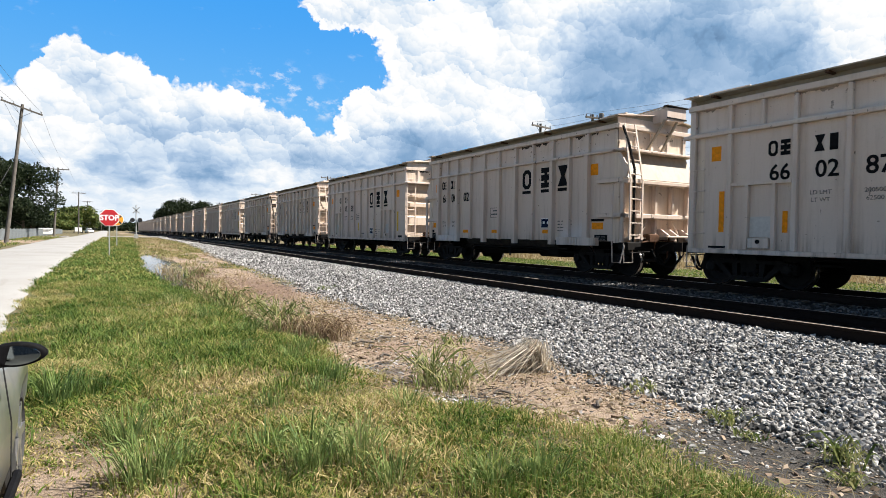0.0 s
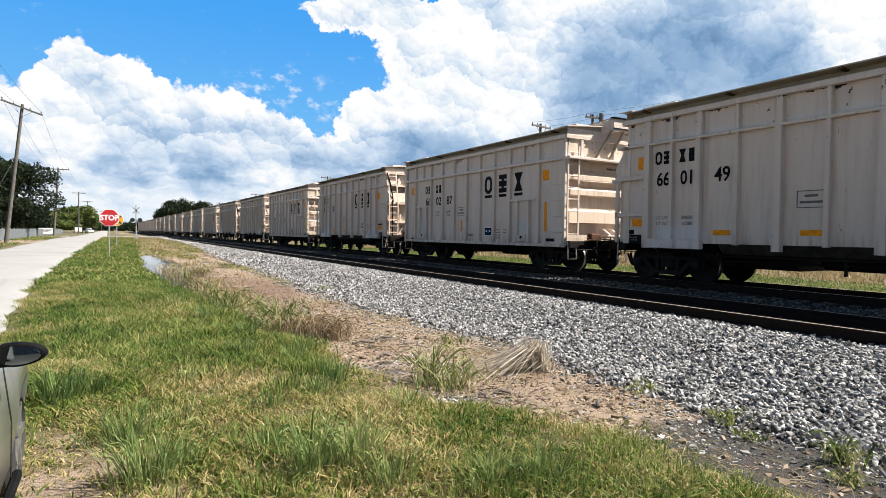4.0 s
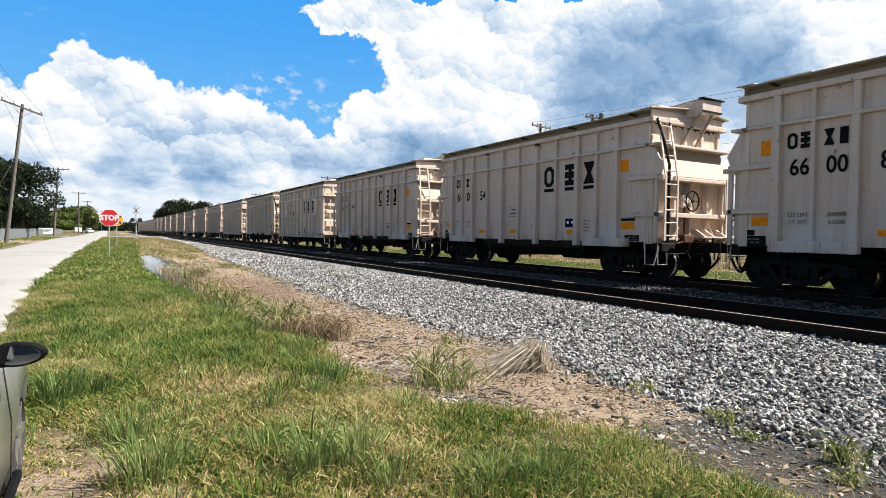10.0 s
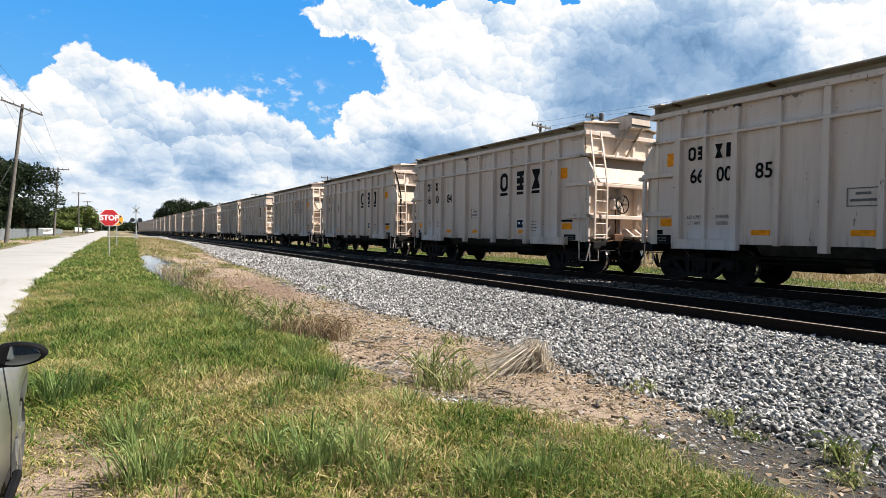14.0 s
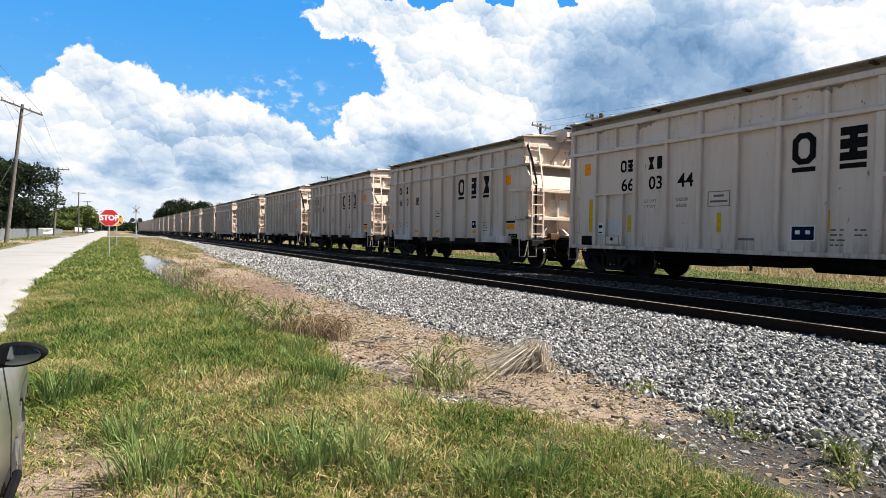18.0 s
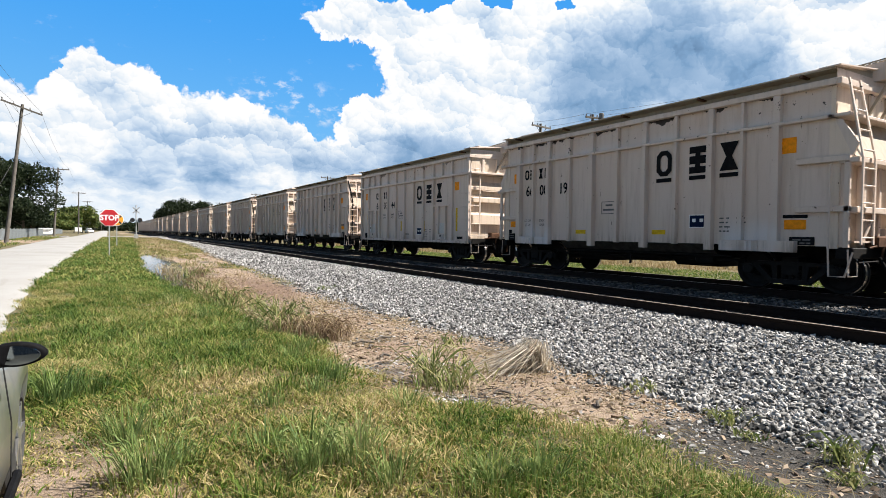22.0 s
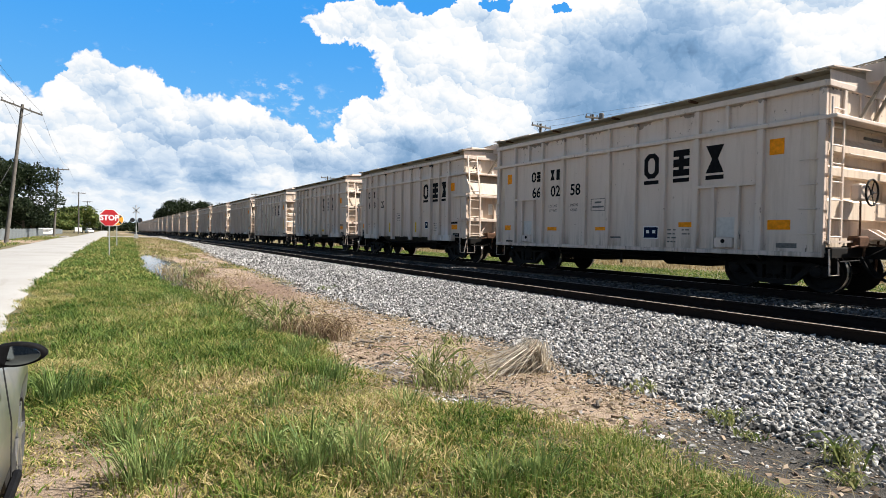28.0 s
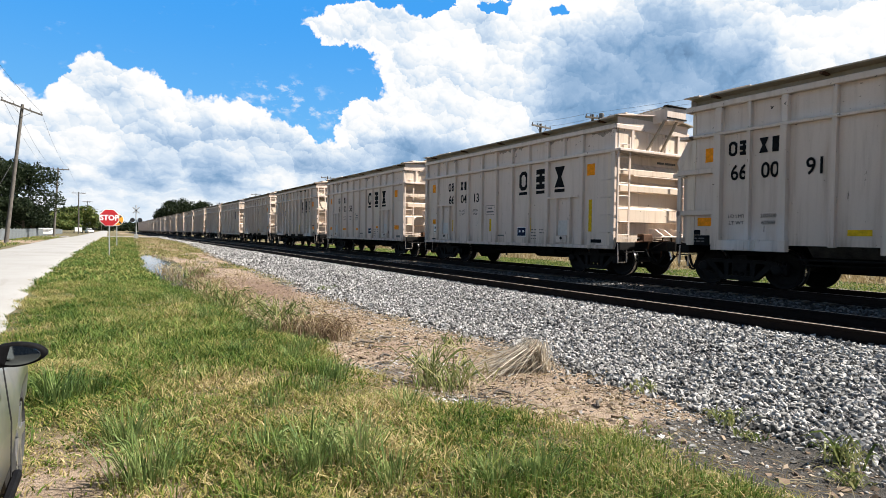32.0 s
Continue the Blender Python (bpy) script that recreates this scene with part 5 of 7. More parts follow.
def railway(centre, label):
    path = [along(centre, s) for s in [-60, -20, 0, 20, 60, 120, 200, 270] + list(range(285, 700, 15))]
    tr = thing("railway_track", None, None, label, "railway track", kind="structure")
    for s in (-1, 1):
        o = s * GAUGE
        prof = [(-0.07, -0.18), (0.07, -0.18), (0.07, -0.165), (0.012, -0.145), (0.010, -0.045), (0.037, -0.035), (0.037, -0.006), (0.028, 0.0), (-0.028, 0.0), (-0.037, -0.006), (-0.037, -0.035), (-0.010, -0.045), (-0.012, -0.145), (-0.07, -0.165)]
        V, F = sweep([(o + a, b) for a, b in prof], path)
        rail = part("rail", soup("rail", V, F, RAILSTEEL), None, tr, "rust-brown rail with a worn bright head")
        rail.data.materials.append(RAILHEAD)
        k = len(prof)
        rail.data.polygons.foreach_set("material_index", [1 if i % k in (7,) else 0 for i in range(len(F))])
    me = mesh_of("sleeper", bevel(boxes((-1.30, 1.30, -0.115, 0.115, -0.36, -0.185)), 0.012), SLEEPER)
    pm = mesh_of("tie_plate", boxes((-0.13, 0.13, -0.09, 0.09, -0.186, -0.176)), RAILSTEEL)
    count = 140 if centre < 11 else 80
    for i in range(count):
        y = -4 + i * 0.53
        random.seed(i)
        part("sleeper", me, None, tr, m=pose(centre + random.uniform(-0.04, 0.04), y, random.uniform(-0.01, 0.012), 0, 0, random.uniform(-0.8, 0.8)))
    V, F = [], []
    for i in range(count, 900):
        m = along(centre, -4 + i * 0.53)
        c = [m @ Vector(p) for p in ((-1.3, -0.115, -0.19), (1.3, -0.115, -0.19), (1.3, 0.115, -0.19), (-1.3, 0.115, -0.19), (-1.3, -0.115, -0.3), (1.3, -0.115, -0.3), (1.3, 0.115, -0.3), (-1.3, 0.115, -0.3))]
        q = len(V)
        V += [tuple(p) for p in c]
        F += [(q, q + 1, q + 2, q + 3), (q + 4, q + 5, q + 1, q), (q + 7, q + 4, q, q + 3), (q + 5, q + 6, q + 2, q + 1)]
    tagged(part("far_sleepers", soup("far_sleepers", V, F, SLEEPER), None, tr), kind="stuff")
    return tr


railway(TRACK_NEAR, "empty rusty railway track on grey gravel")
railway(TRACK_FAR, "railway track under the hopper train")


# ---------- grass, stones, weeds ----------
def plant(name, stops, dry=0.0, gloss=0.5, lush=0.0):
    """Leaf material: each blade takes its own tone, and patches run together."""
    n = Nodes(name)
    r = n.add("NewGeometry").outputs["Random Per Island"]
    pos = n.coords("Position")
    a = n.noise(pos, 0.9, 4)
    f = n.math("ADD", n.math("MULTIPLY", r, 0.8), n.math("MULTIPLY", n.math("SUBTRACT", a, 0.5), 1.5))
    f = n.math("ADD", f, 0.10 + dry)
    if lush:
        # the verge is watered by the ditch further on
        place = n.add("SeparateXYZ")
        n.link(pos, place.inputs[0])
        f = n.math("SUBTRACT", f, n.math("MULTIPLY", n.math("MULTIPLY", n.step(place.outputs[1], 5.0, 9.0), n.step(place.outputs[0], 8.0, 6.0)), lush))
    col = n.ramp(f, stops)
    n.b.inputs["Subsurface Weight"].default_value = 0.0
    n.b.inputs["Specular IOR Level"].default_value = 0.15
    tr = n.add("BsdfTranslucent")
    n.link(col, tr.inputs[0])
    mix = n.add("MixShader")
    mix.inputs[0].default_value = 0.35
    n.done(col, gloss)
    n.link(n.b.outputs[0], mix.inputs[1]), n.link(tr.outputs[0], mix.inputs[2])
    n.link(mix.outputs[0], n.out.inputs[0])
    return n.m


GRASS = plant("verge_grass", [(0.0, (0.0334, 0.0783, 0.0125)), (0.28, (0.10, 0.166, 0.0275)), (0.48, (0.218, 0.226, 0.056)), (0.68, (0.35, 0.276, 0.12)), (1.0, (0.511, 0.418, 0.235))], 0.04, lush=0.16)
LUSH = plant("lush_grass", [(0.0, (0.0318, 0.0707, 0.0155)), (0.5, (0.108, 0.168, 0.034)), (0.85, (0.235, 0.262, 0.072)), (1.0, (0.37, 0.345, 0.14))])
STRAW = plant("dry_grass", [(0.0, (0.13, 0.092, 0.043)), (0.4, (0.26, 0.195, 0.095)), (0.75, (0.37, 0.295, 0.165)), (1.0, (0.45, 0.39, 0.26))], 0.1)
DEAD = plant("dead_grass", [(0.0, (0.055, 0.034, 0.021)), (0.4, (0.135, 0.088, 0.055)), (0.75, (0.25, 0.178, 0.115)), (1.0, (0.42, 0.34, 0.24))], 0.1)
PALE = plant("bleached_straw", [(0.0, (0.25, 0.195, 0.14)), (0.4, (0.48, 0.42, 0.335)), (1.0, (0.72, 0.66, 0.56))])
WEED = plant("weed_leaves", [(0.0, (0.042, 0.072, 0.018)), (0.5, (0.135, 0.175, 0.05)), (1.0, (0.33, 0.32, 0.14))])

rng = np.random.default_rng(7)


def blades(x, y, h, w, lean=0.5, z=None, bend=0.5, aim=None):
    """Curved three-faced blades at the places x, y: arrays of corners and triangles."""
    k = len(x)
    z = ground_z(x, y) - 0.01 if z is None else z
    a = rng.uniform(0, 2 * np.pi, k) if aim is None else aim
    t = rng.uniform(0, 2 * np.pi, k)
    l = h * lean * rng.uniform(0.2, 1.2, k)
    d = np.stack([np.cos(a), np.sin(a), np.zeros(k)], -1)
    s = np.stack([np.cos(t), np.sin(t), np.zeros(k)], -1) * (w / 2)[:, None]
    base = np.stack([x, y, z], -1)
    mid = base + d * (l * (1 - bend) * 0.6)[:, None]
    mid[:, 2] += h * 0.55
    tip = base + d * l[:, None]
    tip[:, 2] += h * (1 - 0.25 * bend)
    V = np.stack([base - s, base + s, mid + s * 0.75, mid - s * 0.75, tip], 1).reshape(-1, 3)
    o = (np.arange(k) * 5)[:, None]
    F = np.concatenate([o + [0, 1, 2], o + [0, 2, 3], o + [3, 2, 4]], 0)
    return V, F


def scatter(x0, x1, y0, y1, per, keep):
    k = int((x1 - x0) * (y1 - y0) * per)
    x, y = rng.uniform(x0, x1, k), rng.uniform(y0, y1, k)
    m = rng.uniform(0, 1, k) < keep(x, y)
    return x[m], y[m]


def verge_keep(x, y):
    d = x - grass_edge(y) + 0.25 * wob(x, y, 2.1, 2.0)
    k = sstep(0.35, -0.25, d) * sstep(-0.22, 0.16, x - road_edge(y) + 0.12 * np.sin(y * 2.3) + 0.08 * np.sin(y * 5.7) + 0.05 * np.sin(y * 0.7))
    bare = sstep(0.2, 0.9, np.hypot((x + 0.22) / 0.60, (y - 3.3) / 1.75))
    return k * np.clip(bare, 0.08, 1) * (1 - in_pool(x, y, 1.12))


def patchy(x, y):
    return 0.75 + 0.5 * wob(x, y, 1.3, 0.7) + 0.25 * wob(x, y, 4.1, 2.7)


V, F, q = [], [], 0


def collect(v, f):
    global q
    V.append(v), F.append(f + q)
    q += len(v)


def flush_out(name, mat, label, category, smooth=False, worn=0.0):
    """Links what was collected as one object; worn: the share of the stones whose edges are rounded off."""
    global V, F, q
    faces = np.concatenate(F)
    if worn:
        smooth = np.repeat(rng.uniform(0, 1, len(faces) // 12) < worn, 12)
    ob = new(name, soup(name, np.concatenate(V), faces, mat, smooth))
    V, F, q = [], [], 0
    return tagged(ob, label, category, kind="stuff")


for x0, x1, y0, y1, per, hh, ww in ((-1.9, 3.8, 1.2, 9.0, 4600, 0.085, 0.0115), (-1.8, 3.2, 9.0, 20.0, 1900, 0.10, 0.012), (-2.1, 3.0, 20.0, 48.0, 650, 0.11, 0.02), (-2.2, 4.5, 48.0, 101.0, 110, 0.14, 0.05)):
    x, y = scatter(x0, x1, y0, y1, per, lambda x, y: verge_keep(x, y) * np.clip(0.8 + 0.6 * wob(x, y, 7.3, 1.3), 0.5, 1))
    h = hh * (0.85 + 0.35 * wob(x, y, 5.1, 3.3)) * np.clip(patchy(x, y), 0.35, 1.5) * rng.uniform(0.5, 1.6, len(x))
    collect(*blades(x, y, h, rng.uniform(0.7, 1.4, len(x)) * ww, 1.45))
x, y = scatter(-1.8, 3.5, -9, 1.2, 700, verge_keep)
collect(*blades(x, y, 0.09 * rng.uniform(0.5, 1.6, len(x)), rng.uniform(0.012, 0.022, len(x)), 1.45))
x, y = scatter(-40, -6.0, 20, 110, 22, lambda x, y: 1 - 0.9 * sstep(-9.5, -8.5, x) * sstep(9, 5, np.abs(y - 66)))
collect(*blades(x, y, rng.uniform(0.08, 0.2, len(x)), np.full(len(x), 0.05), 0.6))
flush_out("grass", GRASS, "short sunlit verge grass, green with straw patches", "grass")

for tx, ty, r, hh, k in ((1.45, 5.4, 0.2, 0.2, 130), (-0.42, 6.2, 0.35, 0.28, 300), (0.95, 11.0, 0.5, 0.18, 260),
                         (0.82, 3.25, 0.25, 0.2, 220), (1.96, 2.75, 0.3, 0.2, 300), (2.4, 2.55, 0.3, 0.16, 260), (1.93, 5.9, 0.3, 0.22, 200), (2.0, 7.4, 0.35, 0.2, 220), (0.5, 7.5, 0.5, 0.15, 240), (1.2, 8.8, 0.6, 0.16, 300), (0.3, 5.2, 0.25, 0.16, 140), (2.9, 2.7, 0.2, 0.14, 120), (1.0, 14, 0.8, 0.22, 400), (0.2, 18, 0.9, 0.22, 380), (0.9, 24, 0.6, 0.25, 300), (-0.8, 9.5, 0.4, 0.2, 180), (3.0, 2.3, 0.5, 0.11, 700), (3.35, 2.9, 0.35, 0.11, 450), (2.6, 2.1, 0.5, 0.12, 600), (3.3, 2.0, 0.3, 0.10, 350), (2.3, 3.6, 0.5, 0.12, 450)):
    x, y = tx + rng.normal(0, r * 0.5, k), ty + rng.normal(0, r * 0.5, k)
    a = np.arctan2(y - ty, x - tx) + rng.normal(0, 0.7, k)
    collect(*blades(x, y, hh * rng.uniform(0.4, 1.15, k), rng.uniform(0.005, 0.011, k), 1.0, bend=0.8, aim=a))
x, y = scatter(-1.4, 3.3, 1.5, 14, 170, lambda x, y: verge_keep(x, y) * sstep(0.1, 0.7, wob(x, y, 1.1, 4.0)))
collect(*blades(x, y, rng.uniform(0.08, 0.2, len(x)), rng.uniform(0.006, 0.012, len(x)), 0.8))
x, y = scatter(-0.6, 2.6, 6.0, 18, 760, lambda x, y: verge_keep(x, y) * sstep(-0.5, 0.2, wob(x, y, 0.8, 1.5)) * (0.4 + 0.6 * sstep(-0.2, 0.3, wob(x, y, 4.4, 2.5))))
collect(*blades(x, y, rng.uniform(0.06, 0.19, len(x)), rng.uniform(0.010, 0.020, len(x)), 1.3))
x, y = scatter(-1.7, 2.2, 18, 60, 130, lambda x, y: verge_keep(x, y) * sstep(-0.5, 0.3, wob(x, y, 0.5, 2.5)))
collect(*blades(x, y, rng.uniform(0.1, 0.2, len(x)), rng.uniform(0.03, 0.06, len(x)), 1.0))
x, y = scatter(17.2, 27, 0, 80, 120, lambda x, y: sstep(27.5, 24.5, x + 1.2 * wob(x, y, 0.6)))
collect(*blades(x, y, rng.uniform(0.03, 0.12, len(x)), rng.uniform(0.03, 0.06, len(x)), 1.0))
flush_out("tall_grass", LUSH, "taller lush green grass tufts on the verge", "grass")

# dry growth on the bare strip and in the field behind the train


def strip_keep(x, y):
    d = x - grass_edge(y)
    return sstep(-0.1, 0.5, d) * sstep(0.3, -0.5, x - ballast_toe(y)) * (1 - in_pool(x, y, 1.1)) * (0.1 + 0.9 * sstep(-0.05, 0.5, blotch(x, y, 0.8, 2.2) + 0.5 * blotch(x + 9, y, 0.3, 0.7) + 0.75 * sstep(22, 38, y) - 0.45 * np.exp(-((y - 17) / 5.0) ** 2)))


for y0, y1, per, hh, ww in ((2, 12, 110, 0.09, 0.006), (12, 30, 150, 0.09, 0.012), (30, 100, 75, 0.14, 0.022)):
    x, y = scatter(1.0, 7.4, y0, y1, per, strip_keep)
    collect(*blades(x, y, hh * rng.uniform(0.4, 1.5, len(x)), rng.uniform(0.7, 1.4, len(x)) * ww, 1.1))
x, y = scatter(25.5, 46, 2, 90, 46, lambda x, y: sstep(-0.5, 0.4, wob(x, y, 0.5) + 0.6 * sstep(26, 32, x)))
collect(*blades(x, y, rng.uniform(0.15, 0.6, len(x)) * (0.35 + 0.65 * sstep(-0.4, 0.6, wob(x, y, 1.1, 3.0))), rng.uniform(0.03, 0.08, len(x)), 0.8))
flush_out("dry_grass", STRAW, "straw-coloured dry grass on bare soil", "grass")
x, y = scatter(1.3, 7.2, 22, 100, 190, lambda x, y: strip_keep(x, y) * sstep(-0.5, 0.3, blotch(x, y + 70, 1.0, 6.0)))
collect(*blades(x, y, rng.uniform(0.05, 0.16, len(x)), rng.uniform(0.015, 0.035, len(x)), 1.0))
x, y = scatter(4.0, 5.6, 17, 30, 330, lambda x, y: np.exp(-((x - ballast_toe(y) + 0.38) / 0.24) ** 2) * sstep(17, 19, y) * sstep(28, 25, y) * (0.4 + 0.6 * sstep(-0.4, 0.3, blotch(x, y, 0.3, 0.7))))
collect(*blades(x, y, rng.uniform(0.03, 0.09, len(x)), rng.uniform(0.012, 0.024, len(x)), 1.2))
x, y = scatter(4.6, 7.2, 40, 95, 80, lambda x, y: np.exp(-((x - ballast_toe(y) + 0.5) / 0.45) ** 2))
collect(*blades(x, y, rng.uniform(0.05, 0.14, len(x)), rng.uniform(0.02, 0.04, len(x)), 1.0))
flush_out("field_grass", GRASS, "short green field grass beyond the tracks", "grass")


def arcs(x, y, reach, height, w, aim, droop):
    """Long arching straws or leaves: five-stage ribbons that rise and fall over."""
    k = len(x)
    d = np.stack([np.cos(aim), np.sin(aim), np.zeros(k)], -1)
    roll = rng.uniform(0, np.pi, k)
    side = np.stack([-np.sin(aim) * np.cos(roll), np.cos(aim) * np.cos(roll), np.sin(roll)], -1) * (w / 2)[:, None]
    base = np.stack([x, y, ground_z(x, y) - 0.01], -1)
    rows = []
    for i, t in enumerate((0, 0.28, 0.55, 0.8, 1.0)):
        p = base + d * (reach * t)[:, None]
        p[:, 2] += height * (np.sin(t * np.pi * (0.5 + 0.5 * droop)) if i else 0)
        s = side * (0.8, 1.0, 0.85, 0.55, 0.1)[i]
        rows += [p - s, p + s]
    V = np.stack(rows, 1).reshape(-1, 3)
    o = (np.arange(k) * 10)[:, None]
    F = np.concatenate([o + [2 * i, 2 * i + 1, 2 * i + 3, 2 * i + 2] for i in range(4)], 0)
    return V, F


def clump(name, mat, x, y, k, hh, spread, lean, w, label, aim=None, fan=0.45, droop=0.5):
    px, py = x + rng.normal(0, spread * 0.4, k), y + rng.normal(0, spread * 0.4, k)
    a = rng.uniform(0, 2 * np.pi, k) if aim is None else aim + rng.normal(0, fan, k)
    h = hh * rng.uniform(0.35, 1.1, k)
    v, f = arcs(px, py, h * lean * rng.uniform(0.3, 1.2, k), h, rng.uniform(0.6, 1.3, k) * w, a, np.clip(rng.normal(droop, 0.25, k), 0, 1.05))
    tagged(new(name, soup(name, v, f, mat)), label, "weed", "weeds on the bare strip", "stuff")


TUSSOCK = plant("tussock_grass", [(0.0, (0.065, 0.11, 0.034)), (0.45, (0.155, 0.22, 0.068)), (0.8, (0.28, 0.33, 0.125)), (1.0, (0.46, 0.43, 0.22))], -0.05, 0.4)


def tussock(x, y, hh, k):
    """A fountain of coarse blades from one root."""
    px, py = x + rng.normal(0, 0.05 + 0.1 * hh, k), y + rng.normal(0, 0.05 + 0.1 * hh, k)
    h = hh * rng.uniform(0.45, 1.15, k)
    aim = np.arctan2(py - y, px - x) + rng.normal(0, 0.6, k)
    v, f = arcs(px, py, h * rng.uniform(0.15, 0.95, k), h, rng.uniform(0.006, 0.013, k), aim, np.clip(rng.normal(0.25, 0.22, k), 0, 0.9))
    tagged(new("grass_tussock", soup("grass_tussock", v, f, TUSSOCK)), "coarse pale-green grass tussock standing out of the verge", "grass", "grass tussocks on the verge")


for x, y, hh, k in ((0.12, 4.55, 0.27, 120), (0.22, 3.80, 0.31, 170), (0.36, 3.98, 0.2, 70), (-0.36, 5.85, 0.30, 130), (-0.12, 6.1, 0.2, 60), (1.15, 3.55, 0.31, 190), (1.42, 3.50, 0.28, 160), (1.50, 3.10, 0.22, 110), (0.95, 3.95, 0.18, 70), (2.03, 2.78, 0.2, 110), (2.32, 2.70, 0.2, 100),
                    (1.22, 4.96, 0.16, 60), (2.25, 4.45, 0.18, 70), (0.5, 4.9, 0.14, 50), (0.7, 6.2, 0.15, 60), (1.7, 5.2, 0.15, 60), (1.9, 6.6, 0.2, 80), (2.2, 7.3, 0.22, 90), (2.05, 5.6, 0.2, 80), (-0.8, 7.9, 0.24, 80), (1.8, 8.6, 0.22, 80), (1.4, 7.2, 0.18, 70), (1.5, 10.5, 0.24, 90), (1.2, 12.8, 0.25, 90)):
    tussock(x, y, hh, k)
dry_label, weed_label = "bleached dry grass clump bent to one side", "green weed with long leaves on bare soil"
# a sheaf of long bleached straws that rise steeply from one root and lie over
k = 200
aim = 2.75 + rng.normal(0, 0.40, k)
reach, top = rng.uniform(0.2, 0.95, k), rng.uniform(0.10, 0.42, k)
d = np.stack([np.cos(aim), np.sin(aim), np.zeros(k)], -1)
side = np.stack([-np.sin(aim), np.cos(aim), rng.normal(0, 0.6, k)], -1) * rng.uniform(0.0028, 0.0065, k)[:, None]
root = np.stack([4.62 + rng.normal(0, 0.08, k), 5.42 + rng.normal(0, 0.08, k), np.zeros(k)], -1)
root[:, 2] = ground_z(root[:, 0], root[:, 1]) - 0.01
rows = []
for t, rise, w in ((0, 0, 1), (0.06, 0.65, 1), (0.2, 1.0, 0.95), (0.55, 0.62, 0.8), (1.0, 0.04, 0.3)):
    p = root + d * (reach * t)[:, None]
    p[:, 2] += top * rise
    rows += [p - side * w, p + side * w]
o = (np.arange(k) * 10)[:, None]
v, f = np.stack(rows, 1).reshape(-1, 3), np.concatenate([o + [2 * i, 2 * i + 1, 2 * i + 3, 2 * i + 2] for i in range(4)], 0)
tagged(new("dry_grass_clump", soup("dry_grass_clump", v, f, PALE)), dry_label, "weed", "weeds on the bare strip", "stuff")
clump("dry_grass_clump", PALE, 4.60, 5.42, 70, 0.38, 0.10, 0.7, 0.011, dry_label, aim=2.6, fan=1.8, droop=0.8)
for x, y, k, hh, sp in ((2.72, 8.75, 260, 0.42, 0.5), (2.45, 9.0, 160, 0.38, 0.4), (2.95, 8.6, 120, 0.35, 0.35), (2.3, 13.2, 200, 0.42, 0.6), (2.6, 12.6, 120, 0.3, 0.6), (2.35, 16.2, 200, 0.5, 0.6), (2.0, 21.5, 200, 0.55, 0.7), (3.3, 5.2, 60, 0.2, 0.5)):
    clump("dry_grass_clump", STRAW, x, y, k, hh * 0.85, sp, 1.7, 0.008 + y * 0.0004, "brown dry grass clump on bare soil", droop=0.75)
for x, y, k, hh, sp in ((2.75, 8.55, 330, 0.34, 0.42), (2.45, 8.8, 160, 0.32, 0.3), (3.05, 8.5, 200, 0.36, 0.35), (2.5, 14.5, 160, 0.3, 0.7), (2.6, 18.0, 160, 0.35, 0.8), (2.6, 21.0, 120, 0.4, 0.5)):
    clump("dead_grass_clump", DEAD, x, y, k, hh, sp, 1.3, 0.009 + y * 0.0004, "dark brown dead grass clump on bare soil", droop=0.6)
for x, y, k, hh, sp in ((3.05, 5.38, 60, 0.46, 0.12), (3.22, 5.15, 40, 0.34, 0.22), (2.9, 5.05, 36, 0.26, 0.3), (3.4, 5.35, 26, 0.3, 0.3), (2.42, 9.3, 150, 0.5, 0.3), (2.3, 8.9, 90, 0.35, 0.35), (2.0, 12.2, 120, 0.42, 0.5), (2.62, 7.72, 40, 0.12, 0.08), (4.75, 3.02, 50, 0.14, 0.16), (4.68, 2.08, 60, 0.2, 0.15),
                        (4.3, 1.86, 40, 0.10, 0.12), (5.0, 4.12, 40, 0.12, 0.25), (4.55, 7.35, 60, 0.10, 0.35), (2.35, 19.8, 40, 0.6, 0.4), (2.1, 19.4, 30, 0.5, 0.4), (2.5, 11.5, 50, 0.4, 0.3), (5.3, 15.6, 60, 0.15, 0.5), (3.9, 3.3, 30, 0.08, 0.25), (4.55, 2.7, 40, 0.09, 0.15), (2.15, 15.0, 60, 0.45, 0.4)):
    clump("weed", WEED, x, y, k, hh, sp, 1.3, 0.017, weed_label, droop=0.7)


def dry_ground(x, y):
    """0 in the wet black hollow by the ballast's toe, 1 elsewhere."""
    return 1 - 0.6 * np.clip(sum(np.exp(-((x - a) / c) ** 2 - ((y - b) / d) ** 2) for a, b, c, d in ((4.1, 1.7, 0.9, 0.9), (4.5, 2.7, 0.6, 0.6))), 0, 1)


# straw and twigs that lie flat on the bare soil
x, y = scatter(2.0, 5.4, 1.2, 13, 300, lambda x, y: dry_ground(x, y) ** 2 * sstep(-0.35, 0.2, x - grass_edge(y)) * (0.25 + 0.75 * sstep(0.0, 0.6, wob(x, y, 1.4, 8.0))))
k = len(x)
v, f = arcs(x, y, rng.uniform(0.06, 0.28, k), rng.uniform(0.004, 0.035, k), rng.uniform(0.003, 0.007, k), rng.uniform(0, 6.28, k), np.full(k, 0.9))
v[:, 2] += 0.014
tagged(new("straw_litter", soup("straw_litter", v, f, STRAW)), "dry straws and twigs lying on bare soil", "litter", kind="stuff")


